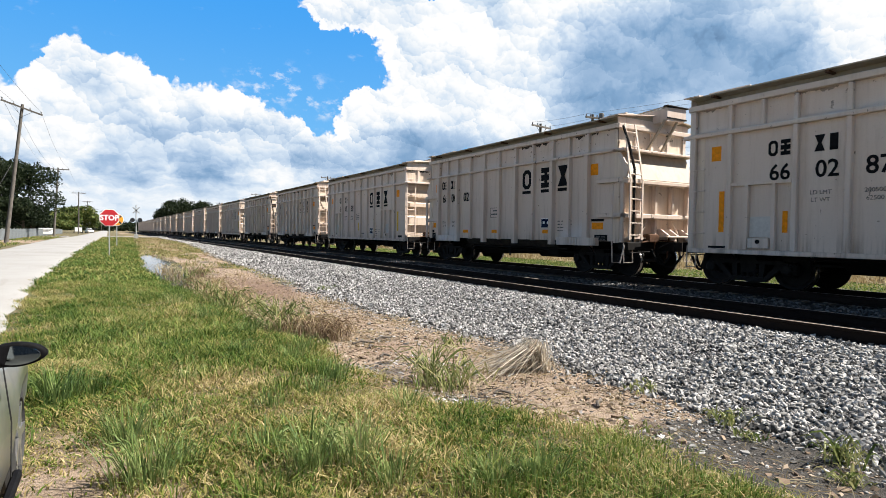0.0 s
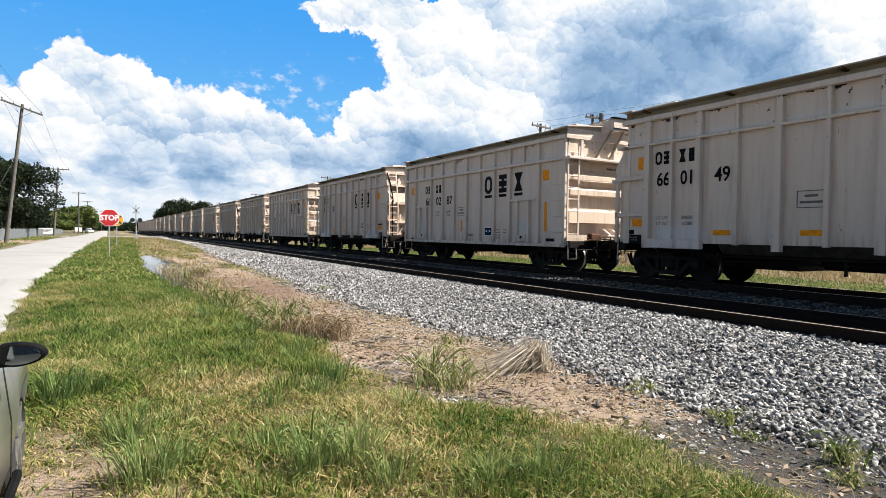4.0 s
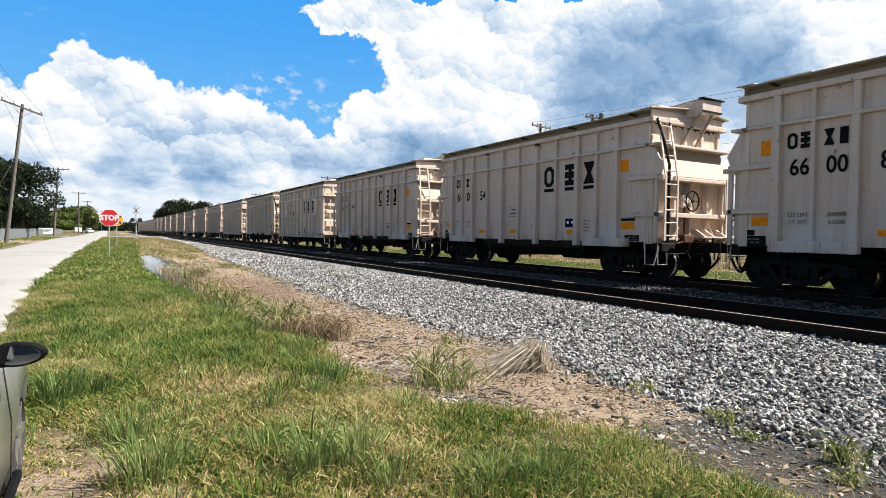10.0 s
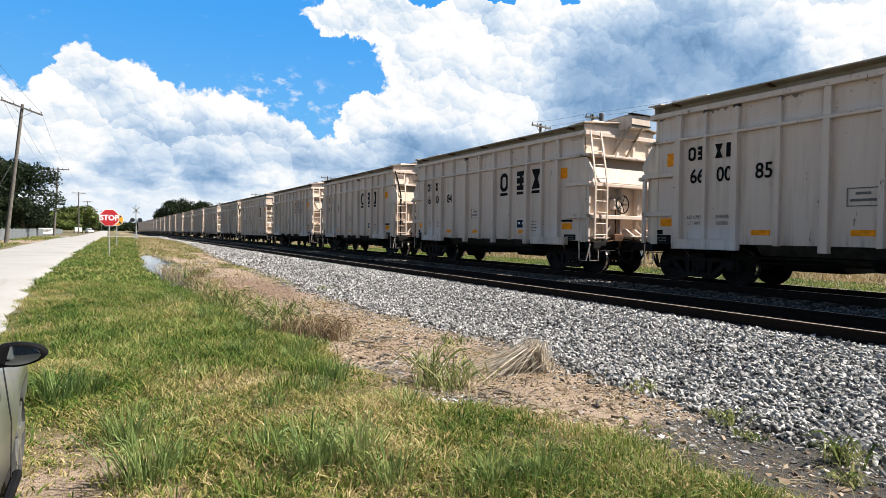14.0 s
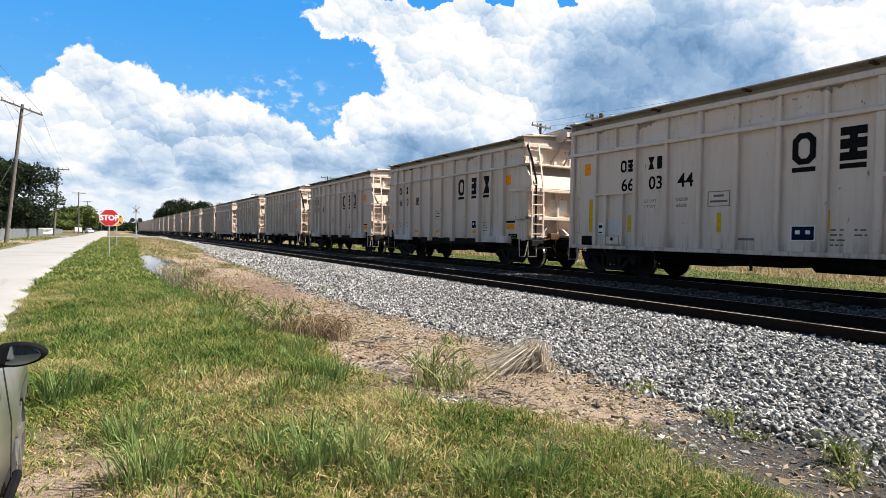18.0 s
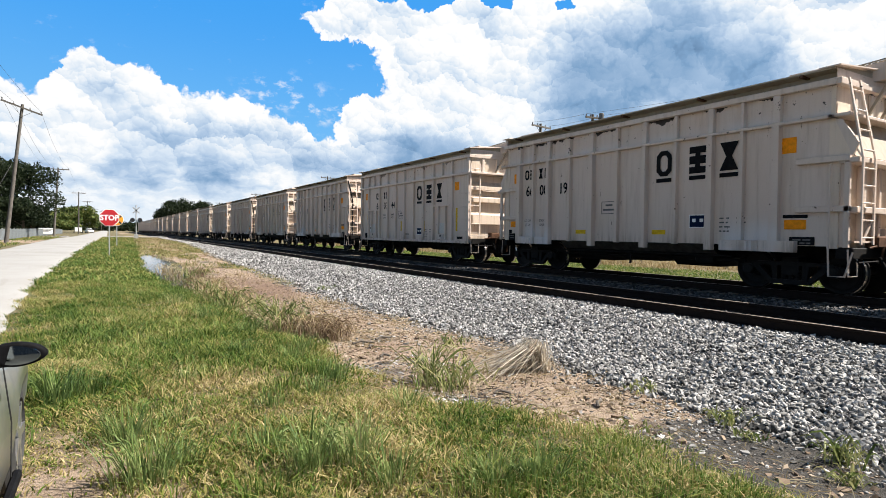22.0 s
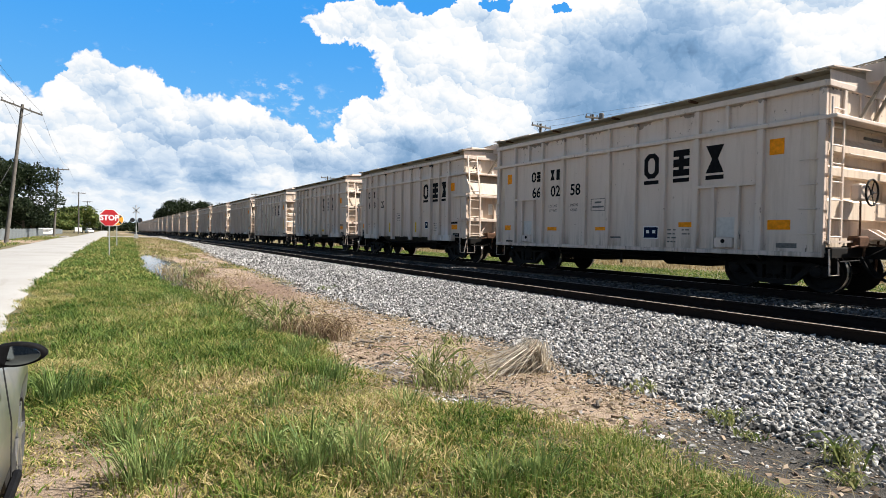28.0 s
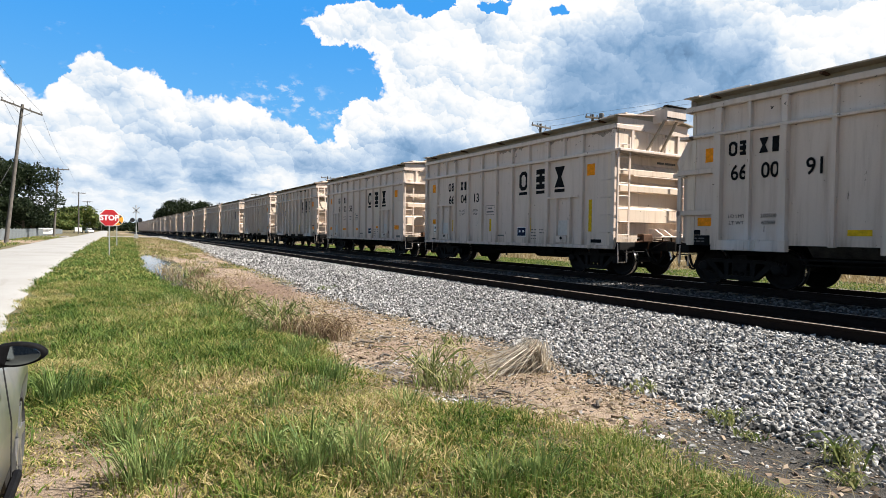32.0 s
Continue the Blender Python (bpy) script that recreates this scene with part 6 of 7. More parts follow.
TWIG = simple("dark_twigs", (0.035, 0.026, 0.02), 0.9, 0, 0.4, 9)
x, y = scatter(2.2, 4.3, 4.2, 5.4, 75, lambda x, y: sstep(-0.1, 0.3, x - grass_edge(y)) * sstep(-0.3, 0.4, wob(x, y, 2.6, 1.0)))
k = len(x)
v, f = arcs(x, y, rng.uniform(0.08, 0.3, k), rng.uniform(0.008, 0.05, k), rng.uniform(0.005, 0.011, k), rng.uniform(0, 6.28, k), np.full(k, 0.85))
v[:, 2] += 0.016
tagged(new("twig_litter", soup("twig_litter", v, f, TWIG)), "dark broken twigs on bare soil below the weeds", "litter", kind="stuff")


# ---------- loose stones ----------
def stone_shapes(count):
    """Broken blocks with eight uneven corners."""
    base = np.array([(a, b, c) for c in (-1, 1) for a, b in ((-1, -1), (1, -1), (1, 1), (-1, 1))], float)
    tri = np.array([(0, 2, 1), (0, 3, 2), (4, 5, 6), (4, 6, 7), (0, 1, 5), (0, 5, 4), (1, 2, 6), (1, 6, 5), (2, 3, 7), (2, 7, 6), (3, 0, 4), (3, 4, 7)])
    out = []
    for i in range(count):
        b = base * rng.uniform(0.4, 0.95, (len(base), 3)) * np.array([1.25, rng.uniform(0.6, 1.0), rng.uniform(0.5, 0.9)])
        out.append(b + rng.normal(0, 0.16, b.shape))
    return out, tri


SHAPES, TRI = stone_shapes(24)
n = Nodes("granite_ballast")
r = n.add("NewGeometry").outputs["Random Per Island"]
pos = n.coords("Position")
col = n.ramp(r, [(0.0, (0.018, 0.018, 0.018)), (0.25, (0.10, 0.098, 0.096)), (0.6, (0.27, 0.265, 0.258)), (1.0, (0.47, 0.461, 0.449))])
col = n.mix(n.math("MULTIPLY", n.step(n.noise(pos, 45, 4), 0.5, 0.68), 0.4), col, (0.12, 0.115, 0.11))
n.bump(n.noise(pos, 120, 3), 0.4, 0.006)
STONE = n.done(col, 0.85)


def stones(x, y, size, z=None, tilt=1.6, flat=1.0):
    k = len(x)
    z = ground_z(x, y) if z is None else z
    which = rng.integers(0, len(SHAPES), k)
    P = np.array(SHAPES)[which] * size[:, None, None]
    a, b, e = rng.uniform(0, 2 * np.pi, k), rng.normal(0, tilt, k), rng.normal(0, tilt, k)
    ca, sa, cb, sb = np.cos(a), np.sin(a), np.cos(b), np.sin(b)
    ce, se = np.cos(e)[:, None], np.sin(e)[:, None]
    P = np.stack([P[:, :, 0] * ce + P[:, :, 2] * se, P[:, :, 1], P[:, :, 2] * ce - P[:, :, 0] * se], -1)
    Y1 = P[:, :, 1] * cb[:, None] - P[:, :, 2] * sb[:, None]
    Z1 = P[:, :, 1] * sb[:, None] + P[:, :, 2] * cb[:, None]
    X1 = P[:, :, 0]
    Q = np.stack([X1 * ca[:, None] - Y1 * sa[:, None] + x[:, None], X1 * sa[:, None] + Y1 * ca[:, None] + y[:, None], Z1 * flat + (z + size * 0.35 * flat)[:, None]], -1)
    o = (np.arange(k) * Q.shape[1])[:, None, None]
    return Q.reshape(-1, 3), (TRI[None] + o).reshape(-1, 3)


def ballast_keep(x, y):
    d = x - ballast_toe(y) + 0.18 * wob(x, y, 1.7)
    return np.clip(sstep(-0.3, 0.3, d), 0, 1) * sstep(8.24, 8.1, x)


for y0, y1, per, lo, hi in ((0.4, 9, 2100, 0.010, 0.034), (9, 14, 1300, 0.015, 0.036), (14, 26, 520, 0.024, 0.045), (26, 60, 150, 0.035, 0.065), (60, 125, 45, 0.06, 0.10)):
    x, y = scatter(4.5, 8.25, y0, y1, per, ballast_keep)
    collect(*stones(x, y, rng.uniform(lo, hi, len(x)), ground_z(x, y) + rng.uniform(-0.012, 0.03, len(x))))
x, y = scatter(4.5, 8.25, -9, 0.4, 330, ballast_keep)
collect(*stones(x, y, rng.uniform(0.03, 0.055, len(x))))
x, y = scatter(4.0, 6.6, 0.6, 24, 520, lambda x, y: sstep(-0.75, -0.05, x - ballast_toe(y) + 0.25 * wob(x, y, 2.7, 4.0)) * sstep(0.4, 0.1, x - ballast_toe(y)))
collect(*stones(x, y, rng.gamma(2.0, 0.004, len(x)) + 0.004 + 0.0004 * y, ground_z(x, y) - 0.002, 0.9, 0.8))
x, y = scatter(7.55, 8.2, 0.4, 30, 330, lambda x, y: np.ones_like(x))
collect(*stones(x, y, rng.uniform(0.02, 0.042, len(x)), ground_z(x, y) + 0.028))
flush_out("ballast", STONE, "pale grey crushed granite ballast beside the rails", "gravel", worn=0.4)
# Stones darkened to carry the train's shade between the tracks.
n = Nodes("grimy_ballast")
r = n.add("NewGeometry").outputs["Random Per Island"]
SHADED = n.done(n.ramp(r, [(0.0, (0.012, 0.012, 0.012)), (0.6, (0.05, 0.049, 0.048)), (1.0, (0.16, 0.157, 0.153))]), 0.85)
for x0, x1, y0, y1, per in ((10.45, 12.4, 2, 30, 190), (15.2, 16.6, 4, 14, 60)):
    x, y = scatter(x0, x1, y0, y1, per, lambda x, y: np.ones_like(x))
    collect(*stones(x, y, rng.uniform(0.022, 0.05, len(x)), ground_z(x, y) + 0.0))
flush_out("grimy_ballast", SHADED, "grey ballast between the two tracks, darkened as the train's shade", "gravel")
# Oily stones, blacker still to carry the train's shade between the rails.
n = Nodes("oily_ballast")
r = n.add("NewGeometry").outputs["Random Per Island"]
OILY_SHADED = n.done(n.ramp(r, [(0.0, (0.006, 0.0055, 0.005)), (0.8, (0.02, 0.018, 0.016)), (1.0, (0.05, 0.046, 0.042))]), 0.8)
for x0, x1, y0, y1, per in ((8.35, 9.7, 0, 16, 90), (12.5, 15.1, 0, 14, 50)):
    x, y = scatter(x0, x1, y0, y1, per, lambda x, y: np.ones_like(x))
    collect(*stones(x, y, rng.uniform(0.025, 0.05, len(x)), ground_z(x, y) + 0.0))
flush_out("oily_ballast", OILY_SHADED, "oily ballast between the rails, blackened further as the train's shade", "gravel")
x, y = scatter(2.3, 5.3, 1.2, 14, 170, lambda x, y: dry_ground(x, y) * sstep(-0.2, 0.4, x - grass_edge(y)) * (0.25 + 0.75 * sstep(0.0, 0.6, wob(x, y, 1.6, 5.0))))
collect(*stones(x, y, rng.gamma(2.0, 0.004, len(x)) + 0.004, None, 0.5, 0.7))
for px, py, pr, k in ((2.95, 4.62, 0.30, 420), (2.55, 6.2, 0.35, 260), (3.5, 6.6, 0.3, 160), (4.2, 2.9, 0.4, 200), (3.7, 5.9, 0.3, 120)):
    x, y = px + rng.normal(0, pr, k), py + rng.normal(0, pr * 0.7, k)
    m = x > grass_edge(y) - 0.15
    x, y = x[m], y[m]
    collect(*stones(x, y, rng.gamma(2.2, 0.0045, len(x)) + 0.004, None, 0.5, 0.6))
flush_out("pebbles", STONE, "small stones scattered on bare soil", "gravel")
n = Nodes("soil_clods")
r = n.add("NewGeometry").outputs["Random Per Island"]
CLOD = n.done(n.ramp(r, [(0.0, (0.0734, 0.0491, 0.0319)), (0.6, (0.234, 0.169, 0.117)), (1.0, (0.356, 0.295, 0.228))]), 0.95)
x, y = scatter(2.0, 5.4, 1.2, 13, 800, lambda x, y: dry_ground(x, y) * sstep(-0.3, 0.4, x - grass_edge(y)) * (0.2 + 0.8 * sstep(-0.3, 0.5, wob(x, y, 2.3, 6.0))))
collect(*stones(x, y, rng.gamma(1.5, 0.006, len(x)) + 0.003, ground_z(x, y) - 0.003, 0.5, 0.65))
x, y = scatter(2.0, 5.6, 13, 26, 90, lambda x, y: sstep(-0.3, 0.4, x - grass_edge(y)) * (1 - in_pool(x, y, 1.1)))
collect(*stones(x, y, rng.gamma(2.0, 0.005, len(x)) + 0.005, ground_z(x, y) - 0.006, 0.6, 0.7))
flush_out("soil_clods", CLOD, "crumbly clods of dry reddish soil", "soil")
WOODSCRAP = simple("grey_driftwood", (0.10, 0.085, 0.07), 0.85, 0, 0.4, 9)
for x, y, l, a in ((4.16, 3.98, 0.22, 40), (3.55, 4.75, 0.18, -20), (4.76, 26.4, 1.3, 25), (4.64, 15.7, 0.35, 80), (3.2, 6.9, 0.15, 10), (3.3, 7.6, 0.2, 60), (5.1, 17.2, 0.5, 120), (4.73, 18.2, 0.55, 30), (3.72, 8.1, 0.3, 15), (3.3, 7.9, 0.32, -8)):
    z = float(ground_z(x, y))
    m = pose(x, y, z + 0.02, 0, 0, a)
    bm = rods([(-l / 2, 0, 0), (-l * 0.1, 0.02, 0.025), (l / 2, -0.01, 0.0)], 0.012 + 0.02 * l, 6)
    thing("stick", bm, WOODSCRAP, "weathered broken stick lying on the soil", "stick", "debris on the bare strip", m=m)

n = Nodes("ditch_water")
pos = n.coords("Position")
n.bump(n.noise(pos, 3, 3), 0.05, 0.02)
n.b.inputs["Specular IOR Level"].default_value = 0.8
WATER = n.done((0.035, 0.035, 0.03), 0.06)
bm = bmesh.new()
ring = [bm.verts.new((1.95 + 0.02 * 13 * math.sin(t) + 0.95 * math.cos(t), 31.0 + 13.5 * math.sin(t), -0.405)) for t in np.linspace(0, 2 * math.pi, 28, endpoint=False)]
bm.faces.new(ring)
thing("water", bm, WATER, "still puddle in the ditch mirroring the sky", "puddle", kind="structure")


# ---------- trees ----------
BARK = simple("grey_brown_bark", (0.12, 0.095, 0.07), 0.9, 0, 0.35, 5, 0.02)
LEAF = plant("oak_leaves", [(0.0, (0.009, 0.017, 0.008)), (0.5, (0.017, 0.027, 0.012)), (1.0, (0.032, 0.042, 0.018))], gloss=0.6)
LEAF_PALE = plant("bush_leaves", [(0.0, (0.04, 0.068, 0.016)), (0.5, (0.08, 0.112, 0.028)), (1.0, (0.176, 0.176, 0.056))], gloss=0.6)


def tree(x, y, h, w, seed, leaf=None, size=0.28, count=5200, stem=0.3, group="trees beside the road", label="broad dark-green tree with a dense ragged crown"):
    g = np.random.default_rng(seed)
    z = float(ground_z(x, y))
    t = thing("tree", None, None, label, "tree", group, m=pose(x, y, z))
    bm = bmesh.new()
    rod(bm, (0, 0, -0.2), (0.02 * h, 0, h * stem), h * 0.035, 9, h * 0.025)
    rod(bm, (0.02 * h, 0, h * stem), (0.0, 0.02 * h, h * 0.75), h * 0.025, 8, h * 0.008)
    lobes = []
    for i in range(11):
        a = i * 2.4 + g.uniform(-0.4, 0.4)
        r = w * 0.5 * g.uniform(0.35, 0.78)
        c = np.array([r * math.cos(a), r * math.sin(a), h * g.uniform(0.36, 0.86)])
        c[2] = min(c[2], h * (0.95 - 0.35 * (2 * r / w) ** 2))
        lobes.append((c, w * g.uniform(0.16, 0.27), h * g.uniform(0.12, 0.2)))
        rod(bm, (0.01 * h, 0, h * g.uniform(stem * 0.8, 0.5)), tuple(c), h * 0.013, 6, h * 0.004)
    part("trunk", bm, BARK, t, "forked grey-brown trunk with limbs")
    P = []
    for c, a, b in lobes:
        k = count // len(lobes)
        d = g.normal(size=(k, 3))
        d /= np.linalg.norm(d, axis=1)[:, None]
        rad = g.uniform(0.45, 1.08, k) ** 0.6 * (1 + 0.22 * np.sin(d[:, 0] * 5 + seed) * np.sin(d[:, 1] * 6 + d[:, 2] * 4))
        P.append(c + d * rad[:, None] * np.array([a, a, b]))
    P = np.concatenate(P)
    k = len(P)
    u, v = g.normal(size=(k, 3)), g.normal(size=(k, 3))
    u /= np.linalg.norm(u, axis=1)[:, None]
    v -= u * (u * v).sum(1)[:, None]
    v /= np.linalg.norm(v, axis=1)[:, None]
    s = size * g.uniform(0.6, 1.3, k)[:, None]
    V = np.stack([P - u * s, P + v * s * 0.5, P + u * s, P - v * s * 0.5], 1).reshape(-1, 3)
    part("crown", soup("crown", V, np.arange(k * 4).reshape(-1, 4), leaf or LEAF), None, t)
    return t


tree(-13.0, 93, 11.6, 12.5, 1, count=20000, size=0.2)
tree(-21, 98, 12, 14, 2, count=7000, size=0.4)
tree(-17, 84, 10.5, 10, 3, count=14000, size=0.22)
tree(-25, 88, 11.5, 12, 4, count=6000, size=0.4)
tree(-11.2, 108, 6.5, 6.5, 5, count=7000, size=0.2)
tree(-12.8, 88, 5.2, 8.5, 14, count=9000, size=0.2, stem=0.12, label="dense dark-green bush behind the fence", group="bushes by the road")
tree(-17.5, 80, 5.5, 9, 15, count=8000, size=0.22, stem=0.12, label="dense dark-green bush behind the fence", group="bushes by the road")
tree(-7.9, 236, 9.6, 13, 6, LEAF_PALE, 0.5, 4500, 0.15, label="mixed green roadside trees with a low crown")
tree(-13.2, 228, 7.5, 11, 7, LEAF_PALE, 0.5, 3500, 0.12, label="mixed green roadside trees with a low crown")
tree(-12, 200, 4.0, 9, 8, LEAF_PALE, 0.4, 3000, 0.1, label="low olive-green roadside bush", group="bushes by the road")
tree(-14, 150, 4.2, 8, 12, LEAF, 0.35, 2500, 0.1, label="low dark-green bush behind the fence", group="bushes by the road")
for i, (x, y, h, w) in enumerate(((25.0, 303, 13.5, 13), (30, 306, 17.0, 15), (36, 308, 18.0, 16), (42, 306, 17.0, 15), (48, 312, 13, 14))):
    tree(x, y, h, w, 20 + i, None, 0.42, 7000, 0.2, "trees beyond the train", "dark tree rising behind the train")
for i, (x, y, h, w) in enumerate(((104, 47, 6.5, 9), (112, 55, 8.5, 9), (101, 39, 4.5, 7), (119, 70, 7, 12))):
    tree(x, y, h, w, 30 + i, None, 0.45, 2600, 0.2, "trees beyond the train", "dark-green tree beyond the field")
# the far edge of the woods, one long strip of foliage
g = np.random.default_rng(40)
k = 26000
far_x, far_y = g.uniform(-320, 520, k), g.uniform(560, 640, k)
crest = 5.5 + 3.5 * wob(far_x, far_y * 0, 0.03) + 2 * wob(far_x, far_y * 0, 0.11, 2)
P = np.stack([far_x, far_y, g.uniform(0, 1, k) ** 0.7 * np.clip(crest, 2, 12)], -1)
u = g.normal(size=(k, 3)) * 1.1
v = g.normal(size=(k, 3)) * 0.8
V4 = np.stack([P - u, P + v, P + u, P - v], 1).reshape(-1, 3)
tagged(new("far_woods", soup("far_woods", V4, np.arange(k * 4).reshape(-1, 4), LEAF)), "hazy line of far green woods on the horizon", "woods", kind="stuff")
P = np.stack([g.uniform(44, 150, 9000), g.uniform(30, 260, 9000), g.uniform(-0.3, 1.0, 9000)], -1)
u = g.normal(size=(9000, 3)) * 0.35
v = g.normal(size=(9000, 3)) * 0.3
V4 = np.stack([P - u, P + v, P + u, P - v], 1).reshape(-1, 3)
tagged(new("field_scrub", soup("field_scrub", V4, np.arange(36000).reshape(-1, 4), STRAW)), "tan dry scrub across the far field", "scrub", kind="stuff")

# ---------- poles and wires ----------
POLEWOOD = simple("weathered_pole_wood", (0.10, 0.09, 0.078), 0.9, 0, 0.3, 3, 0.01)
WIREMAT = simple("dark_wire", (0.05, 0.05, 0.052), 0.6)
PORCELAIN = simple("grey_insulator", (0.12, 0.12, 0.12), 0.35)


def pole(base, top, arm, across=(1, 0, 0), group="utility poles by the road", brace=True):
    base, top = Vector(base), Vector(top)
    t = thing("utility_pole", None, None, "weathered wooden utility pole with a crossarm", "utility pole", group, m=Matrix.Translation(base))
    d = top - base
    bm = bmesh.new()
    rod(bm, (0, 0, -0.3), tuple(d), 0.17, 12, 0.11)
    part("shaft", bm, POLEWOOD, t)
    a = Vector(across).normalized()
    c = d * 0.975 + Vector((0, -0.13, 0))
    bm = bmesh.new()
    bar(bm, c - a * arm / 2, c + a * arm / 2, 0.1, 0.13)
    ca = part("crossarm", bm, POLEWOOD, t)
    tips = []
    for k in (-0.47, -0.2, 0.2, 0.47):
        p = c + a * arm * k
        part("insulator", lathe([(0.06, 0.03), (0.12, 0.055), (0.16, 0.04), (0.22, 0.05), (0.25, 0.02)], tuple(p), 8, "z"), PORCELAIN, ca)
        tips.append(base + p + Vector((0, 0, 0.24)))
    if brace:
        for k in (-0.28, 0.28):
            bm = bmesh.new()
            bar(bm, c + a * arm * k, c - Vector((0, 0, 0.75)), 0.035, 0.02)
            part("brace", bm, BLACKIRON, t)
    return tips


def wire(p, q, sag, r=0.009, label="thin dark overhead wire"):
    p, q = Vector(p), Vector(q)
    pts = [p.lerp(q, i / 12) - Vector((0, 0, sag * 4 * (i / 12) * (1 - i / 12))) for i in range(13)]
    bm = rods(pts, r, 5)
    thing("wire", bm, WIREMAT, label, "wire", "overhead wires")


near_tips = pole((-7.4, 60.2, -0.15), (-6.13, 59.7, 11.6), 3.0, (1, 0, -0.34))
line = [near_tips]
for b, t, w in (((-7.05, 105.2, -0.1), (-6.43, 105.2, 10.5), 2.9), ((-6.1, 167.4, 0), (-6.05, 167.7, 10.3), 2.9), ((-6.2, 248, 0), (-6.2, 248, 11.6), 3.0), ((-5.6, 352, 0), (-5.5, 352, 11.9), 3.0), ((-3.5, 480, 0), (-3.5, 480, 14.5), 3.0)):
    line.append(pole(b, t, w))
for a, b in zip(line, line[1:]):
    for i in (0, 1, 3):
        wire(a[i], b[i], 0.9)
for i in (0, 1, 3):
    wire(near_tips[i], near_tips[i] + Vector((-1.5, -45, 1.0)), 0.8)
wire((-6.9, 60, 6.6), (-8.6, 50, -0.3), 0.05, 0.015, "taut guy wire from pole to ground")
side_line = [pole((32.9, 39, -0.4), (32.85, 39, 10.95), 2.6, (1, 0.2, 0), "utility poles beyond the train"), pole((33.1, 33, -0.4), (33.1, 33, 10.75), 1.6, (1, -0.1, 0), "utility poles beyond the train", False)]
part("transformer", lathe([(-0.45, 0.16), (-0.4, 0.2), (0.3, 0.2), (0.35, 0.15)], (0.75, -0.2, 10.95), 12, "z"), PORCELAIN, bpy.data.objects["utility_pole.007"], "grey pole transformer")
for i, k in ((0, 0), (3, 3)):
    wire(side_line[0][i], side_line[1][k], 0.1)
    wire(side_line[1][k], side_line[1][k] + Vector((-0.4, -60, -0.3)), 1.2)
wire((33, 39, 7.9), (33, -25, 7.4), 1.0)
wire((33, 39, 7.4), (33, -25, 6.9), 1.0)
for y in (95, 150, 205):
    pole((32.8, y, -0.3), (32.8, y, 10.8), 2.4, (1, 0, 0), "utility poles beyond the train")

# ---------- signs and signal ----------
GALV = simple("galvanised_post", (0.42, 0.43, 0.43), 0.5, 0.6, 0.15, 8)
SIGNRED = simple("red_sign_sheet", (0.40, 0.013, 0.018), 0.45, 0, 0.08, 5)
SIGNWHITE = simple("white_sign_sheet", (0.82, 0.82, 0.8), 0.45, 0, 0.05, 5)
SIGNYELLOW = simple("amber_sign_sheet", (0.82, 0.33, 0.02), 0.4, 0, 0.1, 5)
SIGNBLACK = simple("black_sign_paint", (0.015, 0.015, 0.016), 0.5)


def ngon(n, r, y0, y1, turn=0.0):
    return prisms("y", ([(r * math.cos(2 * math.pi * (i + 0.5) / n + turn), r * math.sin(2 * math.pi * (i + 0.5) / n + turn)) for i in range(n)], y0, y1))


def face_text(s, size, mat, parent, x, y, z, bold=0.01, wide=1.0, name="lettering"):
    m = pose(x, y, z, 90, 0, 0)
    return part(name, text_mesh(s, size, mat, bold, wide), None, parent, m=m)


gz = float(ground_z(0.1, 34.8))
stop = thing("stop_sign", None, None, "red octagonal stop sign on a metal post in grass", "road sign", "road signs", m=pose(0.10, 34.8, gz, 0, 0, 2))
bm = bmesh.new()
bar(bm, (0, 0.03, -0.2), (0, 0.03, 2.45), 0.06, 0.04, (0, 1, 0))
part("post", bm, GALV, stop, "grey metal post")
part("rim", ngon(8, 0.485, -0.004, 0.004), SIGNWHITE, stop, m=pose(0, 0, 2.03))
part("panel", ngon(8, 0.455, -0.012, -0.006), SIGNRED, stop, "red octagonal panel", m=pose(0, 0, 2.03))
face_text("STOP", 0.385, SIGNWHITE, stop, 0, -0.014, 1.90, 0.012, 0.92)
part("back_bracket", boxes((-0.03, 0.03, 0.006, 0.02, 1.7, 2.4)), GALV, stop)

gz = float(ground_z(0.62, 50.7))
warn = thing("warning_sign", None, None, "round amber railway warning sign with a black cross", "road sign", "road signs", m=pose(0.64, 50.7, gz, 0, 0, -4))
bm = bmesh.new()
bar(bm, (0, 0.03, -0.2), (0, 0.03, 2.45), 0.06, 0.04, (0, 1, 0))
part("post", bm, GALV, warn)
part("rim", ngon(24, 0.47, -0.003, 0.004), SIGNWHITE, warn, m=pose(0, 0, 2.05))
part("panel", ngon(24, 0.44, -0.010, -0.004), SIGNYELLOW, warn, "round amber panel", m=pose(0, 0, 2.05))
for a in (-45, 45):
    part("cross_bar", boxes((-0.43, 0.43, -0.016 - 0.002 * (a > 0), -0.011, -0.055, 0.055)), SIGNBLACK, warn, m=pose(0.0, 0, 2.05, 0, a))

sig = thing("crossing_signal", None, None, "railway crossing signal with crossbuck and dark flashing lights", "crossing signal", m=pose(3.6, 93.2, 0.0))
bm = bmesh.new()
rod(bm, (0, 0, -0.2), (0, 0, 4.7), 0.075, 12)
part("mast", bm, GALV, sig)
part("base", boxes((-0.28, 0.28, -0.28, 0.28, -0.1, 0.5)), GALV, sig, "grey metal equipment base")
for a in (-45, 45):
    part("crossbuck_blade", boxes((-0.6, 0.6, -0.10, -0.08, -0.085, 0.085)), GALV, sig, m=pose(0, 0, 3.95, 0, a))
part("lamp_arm", boxes((-0.75, 0.75, -0.12, -0.06, 2.50, 2.58)), BLACKIRON, sig)
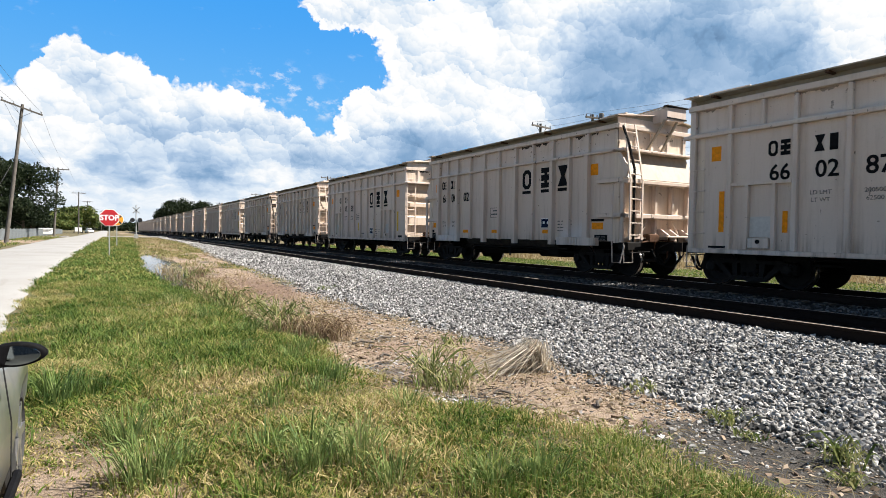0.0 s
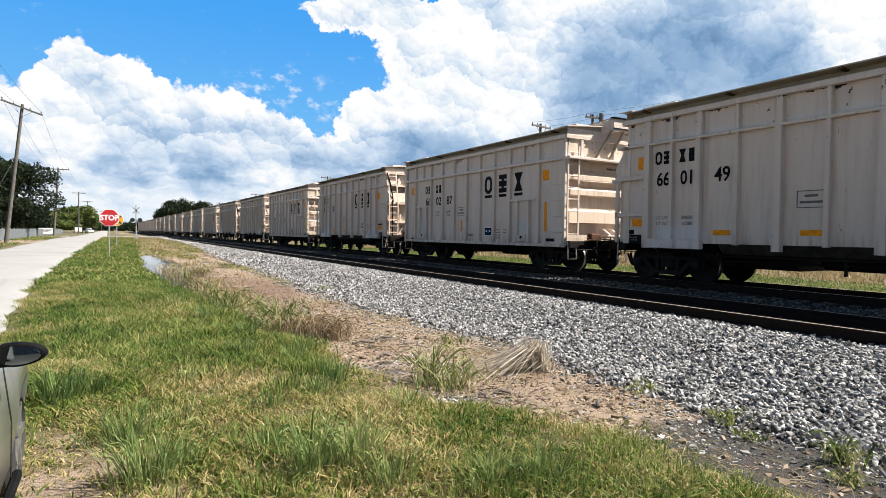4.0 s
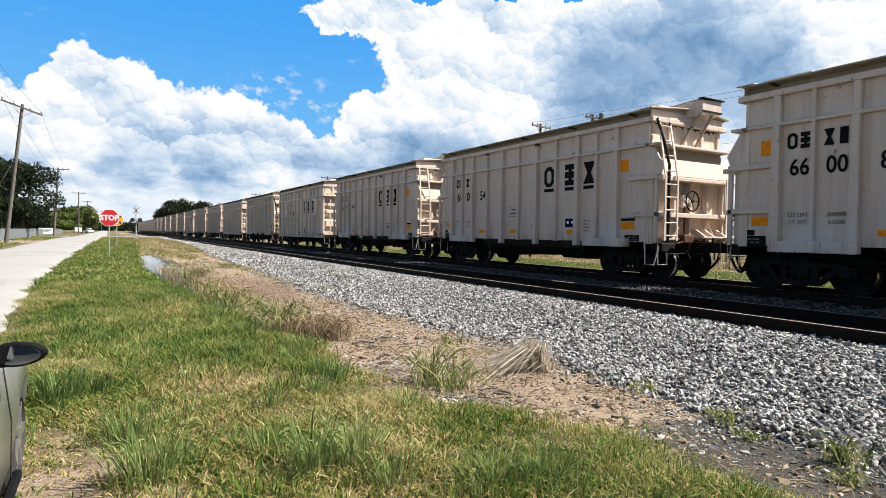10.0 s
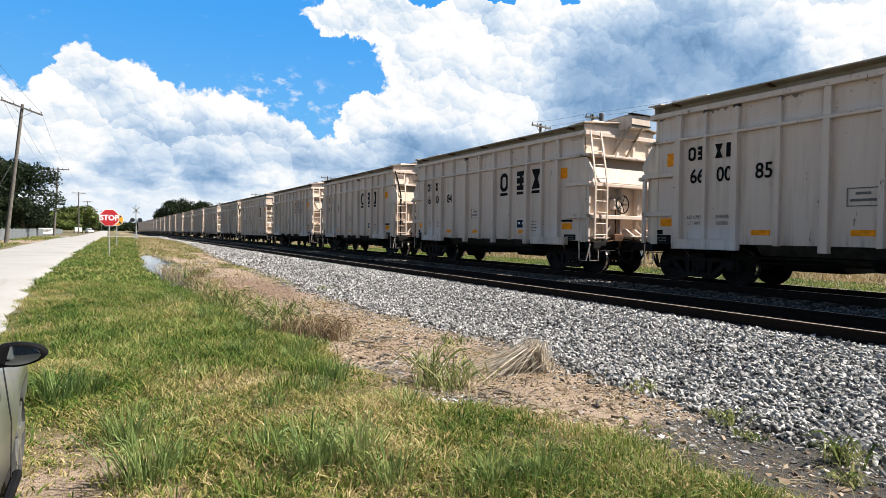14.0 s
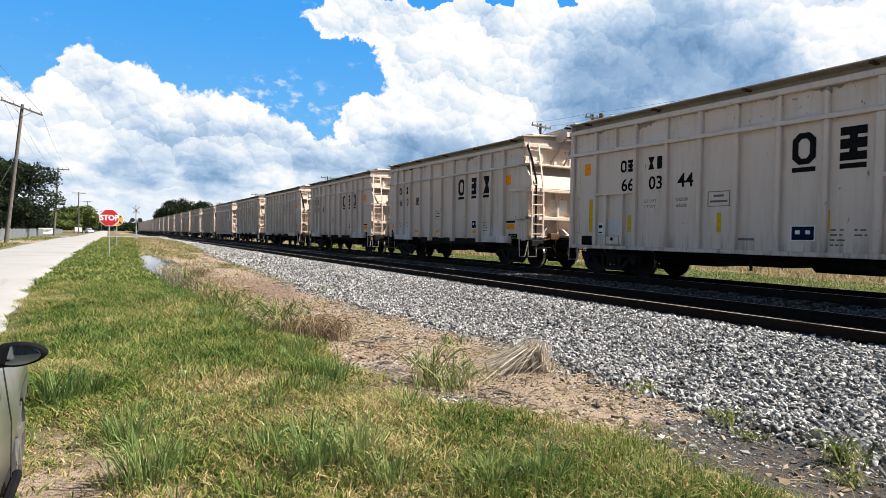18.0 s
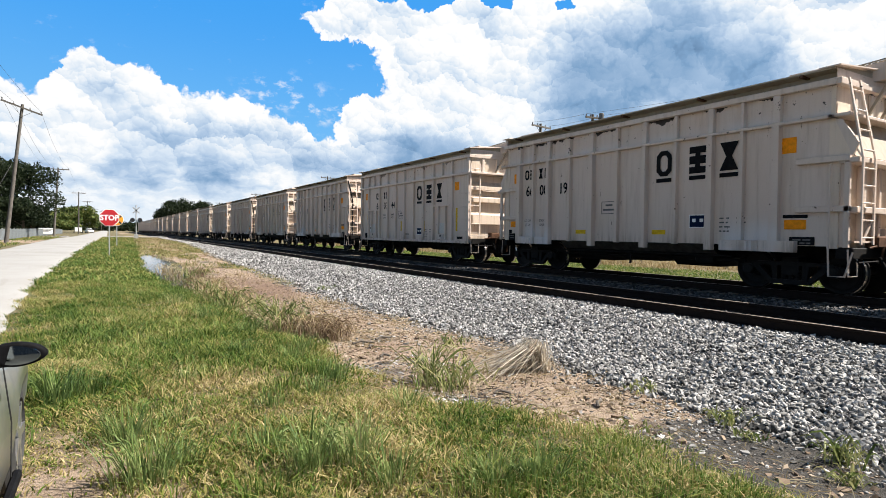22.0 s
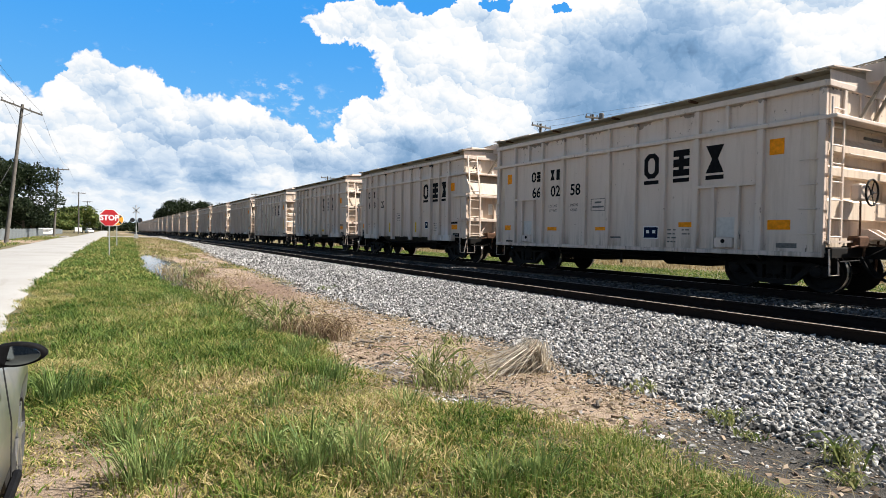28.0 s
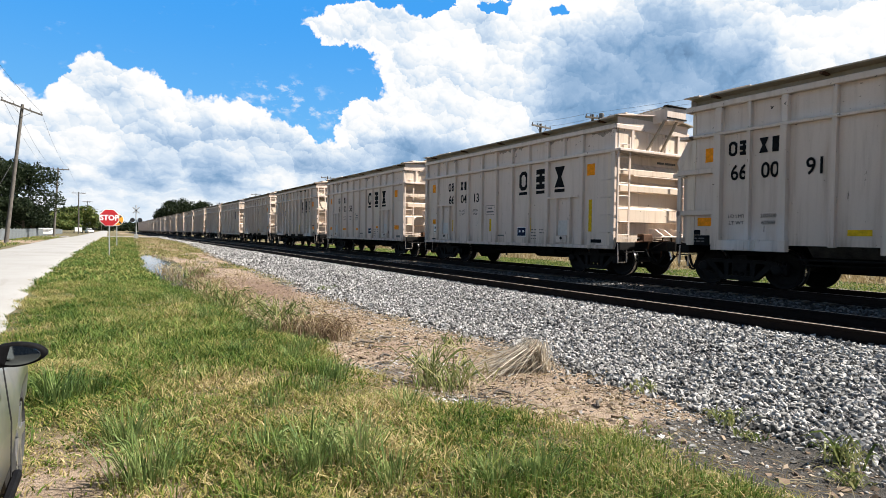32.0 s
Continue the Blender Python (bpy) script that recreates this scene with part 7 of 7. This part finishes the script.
for s in (-1, 1):
    lamp = part("lamp_disc", lathe([(-0.16, 0.31), (-0.13, 0.31)], (s * 0.48, 0, 2.54), 20, "y"), SIGNBLACK, sig, "black round signal backplate")
    part("hood", lathe([(-0.42, 0.15), (-0.16, 0.16)], (s * 0.48, 0, 2.56), 14, "y"), SIGNBLACK, lamp)

# ---------- fence, roadside boxes and vehicles ----------
FENCEMAT = simple("grey_sheet_fence", (0.12, 0.135, 0.142), 0.6, 0.2, 0.3, 0.8)
fence = thing("fence", None, None, "grey sheet-metal fence panels between posts along the road", "fence", m=pose(0, 0, 0))
panel_me = mesh_of("panel", prisms("z", *[([(0.0 + 0.3 * i, 0), (0.1 + 0.3 * i, 0.0), (0.15 + 0.3 * i, 0.05), (0.25 + 0.3 * i, 0.05), (0.30 + 0.3 * i, 0), (0.30 + 0.3 * i, -0.015), (0.24 + 0.3 * i, 0.035), (0.16 + 0.3 * i, 0.035), (0.11 + 0.3 * i, -0.015), (0.0 + 0.3 * i, -0.015)], 0.05, 1.15) for i in range(10)]), FENCEMAT)
post_me = mesh_of("post", boxes((-0.05, 0.05, -0.05, 0.05, -0.2, 1.25)), GALV)
for i in range(36):
    y = 66 + i * 3.08
    x = -9.0 - 0.009 * (y - 66)
    z = float(ground_z(x, y))
    part("panel", panel_me, None, fence, m=pose(x, y, z, 0, 0, 90))
    part("post", post_me, None, fence, m=pose(x - 0.08, y, z))
board = thing("notice_board", None, None, "white roadside board on two short posts", "sign", m=pose(-9.0, 119, -0.1))
part("panel", bevel(boxes((-1.15, 1.15, -0.05, 0.05, 0.35, 1.35)), 0.02), SIGNWHITE, board)
for x in (-0.9, 0.9):
    part("post", boxes((x - 0.05, x + 0.05, 0.05, 0.14, -0.2, 1.3)), POLEWOOD, board)
for i in range(3):
    part("text_bar", boxes((-0.9, 0.9 - 0.3 * i, -0.058, -0.051, 1.1 - 0.22 * i, 1.2 - 0.22 * i)), GREYMARK, board)
GLASS = simple("dark_window_glass", (0.015, 0.018, 0.02), 0.06, 0, 0.1, 3)
WHITEPAINT = simple("white_vehicle_paint", (0.78, 0.78, 0.77), 0.35, 0, 0.05, 2)
TYRE = simple("tyre_rubber", (0.022, 0.022, 0.022), 0.8, 0, 0.3, 20)
ALLOY = simple("alloy_rim", (0.5, 0.5, 0.51), 0.3, 0.9, 0.1, 8)
trailer = thing("box_trailer", None, None, "small white enclosed trailer parked by the road", "trailer", m=pose(-6.9, 188, -0.05))
part("body", bevel(boxes((-0.8, 0.8, -1.6, 1.6, 0.45, 1.6)), 0.06), WHITEPAINT, trailer)
for x in (-1.02, 1.02):
    part("wheel", lathe([(-0.1, 0.3), (0.1, 0.3)], (x, 0, 0.32), 14), TYRE, trailer)
part("drawbar", boxes((-0.06, 0.06, -3.0, -2.0, 0.45, 0.55)), BLACKIRON, trailer)


def motor_car(name, label, paint, m, group=""):
    """A four-door saloon; the nose points along +y, and the ground is at z = 0."""
    car = thing(name, None, None, label, "car", group, m=m)
    st = [(-2.22, 0.55, 0.45, 0.62), (-2.15, 0.76, 0.30, 0.80), (-1.80, 0.86, 0.24, 0.95), (-1.70, 0.87, 0.42, 0.955), (-1.58, 0.875, 0.58, 0.96), (-1.35, 0.885, 0.66, 0.97), (-1.12, 0.89, 0.58, 0.97), (-1.0, 0.89, 0.42, 0.97), (-0.95, 0.89, 0.22, 0.97), (-0.5, 0.89, 0.22, 0.96), (0.4, 0.89, 0.22, 0.94), (0.96, 0.885, 0.22, 0.865), (1.01, 0.885, 0.42, 0.86), (1.13, 0.885, 0.56, 0.845), (1.36, 0.88, 0.63, 0.81), (1.59, 0.865, 0.56, 0.775), (1.71, 0.85, 0.42, 0.755), (1.76, 0.84, 0.25, 0.745), (1.88, 0.80, 0.26, 0.72), (2.12, 0.66, 0.30, 0.64), (2.24, 0.46, 0.38, 0.56)]
    bm = bmesh.new()
    rings = []
    for y, w, lo, hi in st:
        mid = lo + (hi - lo) * 0.55
        sec = [(-w * 0.86, lo), (-w * 0.96, lo + 0.06), (-w, mid - 0.05), (-w * 0.985, mid + 0.1), (-w * 0.93, hi - 0.03), (-w * 0.80, hi), (0, hi + 0.03), (w * 0.80, hi), (w * 0.93, hi - 0.03), (w * 0.985, mid + 0.1), (w, mid - 0.05), (w * 0.96, lo + 0.06), (w * 0.86, lo)]
        rings.append([bm.verts.new((x, y, z)) for x, z in sec])
    k = len(rings[0])
    for a, b in zip(rings, rings[1:]):
        for i in range(k):
            bm.faces.new((a[i], a[(i + 1) % k], b[(i + 1) % k], b[i]))
    bm.faces.new(rings[0]), bm.faces.new(rings[-1][::-1])
    body = part("body", bm, paint, car, smooth=True)
    gh = [(-1.75, 0.70, 0.96, 0.98), (-1.1, 0.66, 0.95, 1.36), (-0.4, 0.66, 0.93, 1.45), (0.25, 0.66, 0.92, 1.42), (1.05, 0.72, 0.85, 0.89)]
    bm = bmesh.new()
    rings = []
    for y, w, lo, hi in gh:
        rings.append([bm.verts.new((x, y, z)) for x, z in ((-w - 0.05, lo), (-w * 0.84, hi - 0.04), (-w * 0.7, hi), (w * 0.7, hi), (w * 0.84, hi - 0.04), (w + 0.05, lo))])
    for a, b in zip(rings, rings[1:]):
        for i in range(5):
            bm.faces.new((a[i], a[i + 1], b[i + 1], b[i]))
    part("cabin", bm, GLASS, car, "dark tinted windows", smooth=False)
    part("roof", prisms("x", ([(-1.1, 1.375), (-0.4, 1.465), (0.25, 1.435), (0.25, 1.42), (-0.4, 1.445), (-1.1, 1.355)], -0.55, 0.55)), paint, car)
    for s in (-1, 1):
        for y in (-0.42, 0.3):
            bm = bmesh.new()
            bar(bm, (s * 0.775, y, 0.93), (s * 0.56, y - 0.05, 1.42), 0.05, 0.07, (0, 1, 0))
            part("pillar", bm, paint, car)
        for y0, y1 in ((-1.25, -0.4), (-0.38, 0.62)):
            part("door_seam", rods([(s * 0.893, y1, 0.34), (s * 0.895, y1 + 0.01, 0.6), (s * 0.865, y1 - 0.02, 0.90)], 0.0035, 5), SIGNBLACK, body)
            part("door_handle", bevel(boxes((*sorted((s * 0.875, s * 0.91)), y0 + 0.06, y0 + 0.24, 0.72, 0.755)), 0.008), paint, body)
        part("sill_trim", bevel(boxes((*sorted((s * 0.86, s * 0.90)), -0.95, 0.95, 0.215, 0.262)), 0.01), BLACKMARK, body)
        part("headlamp", bevel(boxes((*sorted((s * 0.48, s * 0.70)), 1.95, 2.14, 0.52, 0.64)), 0.03), ALLOY, body)
        part("tail_lamp", bevel(boxes((*sorted((s * 0.50, s * 0.76)), -2.19, -2.05, 0.62, 0.78)), 0.02), SIGNRED, body)
        for y in (-1.35, 1.36):
            part("wheel_well", boxes((*sorted((s * 0.56, s * 0.6)), y - 0.4, y + 0.4, 0.2, 0.75)), RUBBER, body)
            wheel = part("wheel", lathe([(s * 0.63, 0.20), (s * 0.63, 0.29), (s * 0.65, 0.315), (s * 0.81, 0.315), (s * 0.84, 0.29), (s * 0.85, 0.215), (s * 0.82, 0.20)], (0, y, 0.315), 28), TYRE, car)
            part("rim", lathe([(s * 0.81, 0.205), (s * 0.835, 0.20), (s * 0.82, 0.16), (s * 0.815, 0.05), (s * 0.835, 0.03)], (0, y, 0.315), 20), ALLOY, wheel)
            for i in range(5):
                a = 2 * math.pi * i / 5
                bm = bmesh.new()
                bar(bm, (s * 0.835, y, 0.315), (s * 0.84, y + 0.19 * math.cos(a), 0.315 + 0.19 * math.sin(a)), 0.05, 0.02, (1, 0, 0))
                part("spoke", bm, ALLOY, wheel)
    return car, body


n = Nodes("silver_green_car_paint")
c = n.coords("Object")
dust = n.noise(c, 9, 5)
n.b.inputs["Coat Weight"].default_value = 0.6
n.b.inputs["Coat Roughness"].default_value = 0.08
SILVER = n.done(n.mix(n.step(dust, 0.4, 0.75), (0.20, 0.215, 0.205), (0.26, 0.265, 0.245)), 0.36, 0.55)
near_car, near_body = motor_car("parked_car", "silver-grey saloon car with black door mirrors parked on the verge", SILVER, pose(-1.285, 2.69, -0.365, 0, 0, 0.0))
MIRRORGLASS = simple("mirror_glass", (0.2, 0.21, 0.215), 0.03, 1.0, 0.02, 2)
for s in (-1, 1):
    cx = s * 0.945
    bm = bmesh.new()
    bmesh.ops.create_uvsphere(bm, u_segments=20, v_segments=12, radius=1.0)
    for v in bm.verts:
        x, y, z = v.co
        y = max(y, -0.35)
        v.co = (cx + 0.11 * x, 0.43 + 0.075 * y, 0.955 + 0.055 * z * (1 - 0.12 * x * s))
    mir = part("door_mirror", bm, BLACKMARK, near_car, "black plastic door mirror", smooth=True)
    bm = bmesh.new()
    ring = [bm.verts.new((cx + 0.092 * math.cos(t), 0.4025, 0.955 + 0.041 * math.sin(t) * (1 - 0.12 * math.cos(t)))) for t in np.linspace(0, 2 * math.pi, 24, endpoint=False)]
    bm.faces.new(ring)
    back = [bm.verts.new(v.co + Vector((0, 0.004, 0))) for v in ring]
    for i in range(24):
        bm.faces.new((ring[i], ring[(i + 1) % 24], back[(i + 1) % 24], back[i]))
    bmesh.ops.rotate(bm, cent=(cx, 0.405, 0.955), matrix=Matrix.Rotation(radians(-s * 20), 3, "Z"), verts=bm.verts[:])
    bmesh.ops.rotate(bm, cent=(cx, 0.405, 0.955), matrix=Matrix.Rotation(radians(-5), 3, "X"), verts=bm.verts[:])
    bmesh.ops.translate(bm, vec=(0, -0.012, 0), verts=bm.verts[:])
    part("mirror_face", bm, MIRRORGLASS, mir, "convex mirror glass")
    part("mirror_stalk", prisms("y", ([(s * 0.78, 0.90), (s * 0.93, 0.905), (s * 0.93, 0.945), (s * 0.76, 0.98)], 0.41, 0.48)), RUBBER, mir)

motor_car("parked_car", "white car parked beside the road", WHITEPAINT, pose(-4.6, 199, -0.02, 0, 0, 12))

# ---------- shed beyond the field ----------
SHEDWALL = simple("white_sheet_wall", (0.74, 0.76, 0.78), 0.6, 0, 0.06, 1.5)
SHEDROOF = simple("grey_sheet_roof", (0.16, 0.17, 0.18), 0.6, 0.2, 0.15, 2)
shed = thing("shed", None, None, "white gabled metal shed with a grey roof", "shed", m=pose(80.5, 45.5, float(ground_z(80, 45)), 0, 0, -24))
part("wall", prisms("y", ([(-5, 0), (5, 0), (5, 3.1), (0, 4.9), (-5, 3.1)], -4, 4)), SHEDWALL, shed)
for s in (-1, 1):
    part("roof", prisms("y", ([(0, 4.92), (s * 5.4, 2.98), (s * 5.4, 3.08), (0, 5.05)], -4.3, 4.3)), SHEDROOF, shed)
part("door", boxes((-1.5, 1.5, -4.05, -3.98, 0, 2.6)), SHEDROOF, shed)
# field fence
post_me = mesh_of("post", rods([(0, 0, -0.2), (0.03, 0, 1.05)], 0.05, 6), POLEWOOD)
ff = thing("wire_fence", None, None, "thin wooden posts of a wire fence in dry grass", "fence", m=pose(0, 0, 0))
for i in range(30):
    x, y = 29.5 + 0.15 * math.sin(i), 4 + 3.0 * i
    part("post", post_me, None, ff, m=pose(x, y, float(ground_z(x, y))))
for z in (0.45, 0.85):
    part("strand", rods([(29.5, 4, z - 0.45), (29.5, 91, z - 0.42)], 0.006, 4), WIREMAT, ff)


motions()
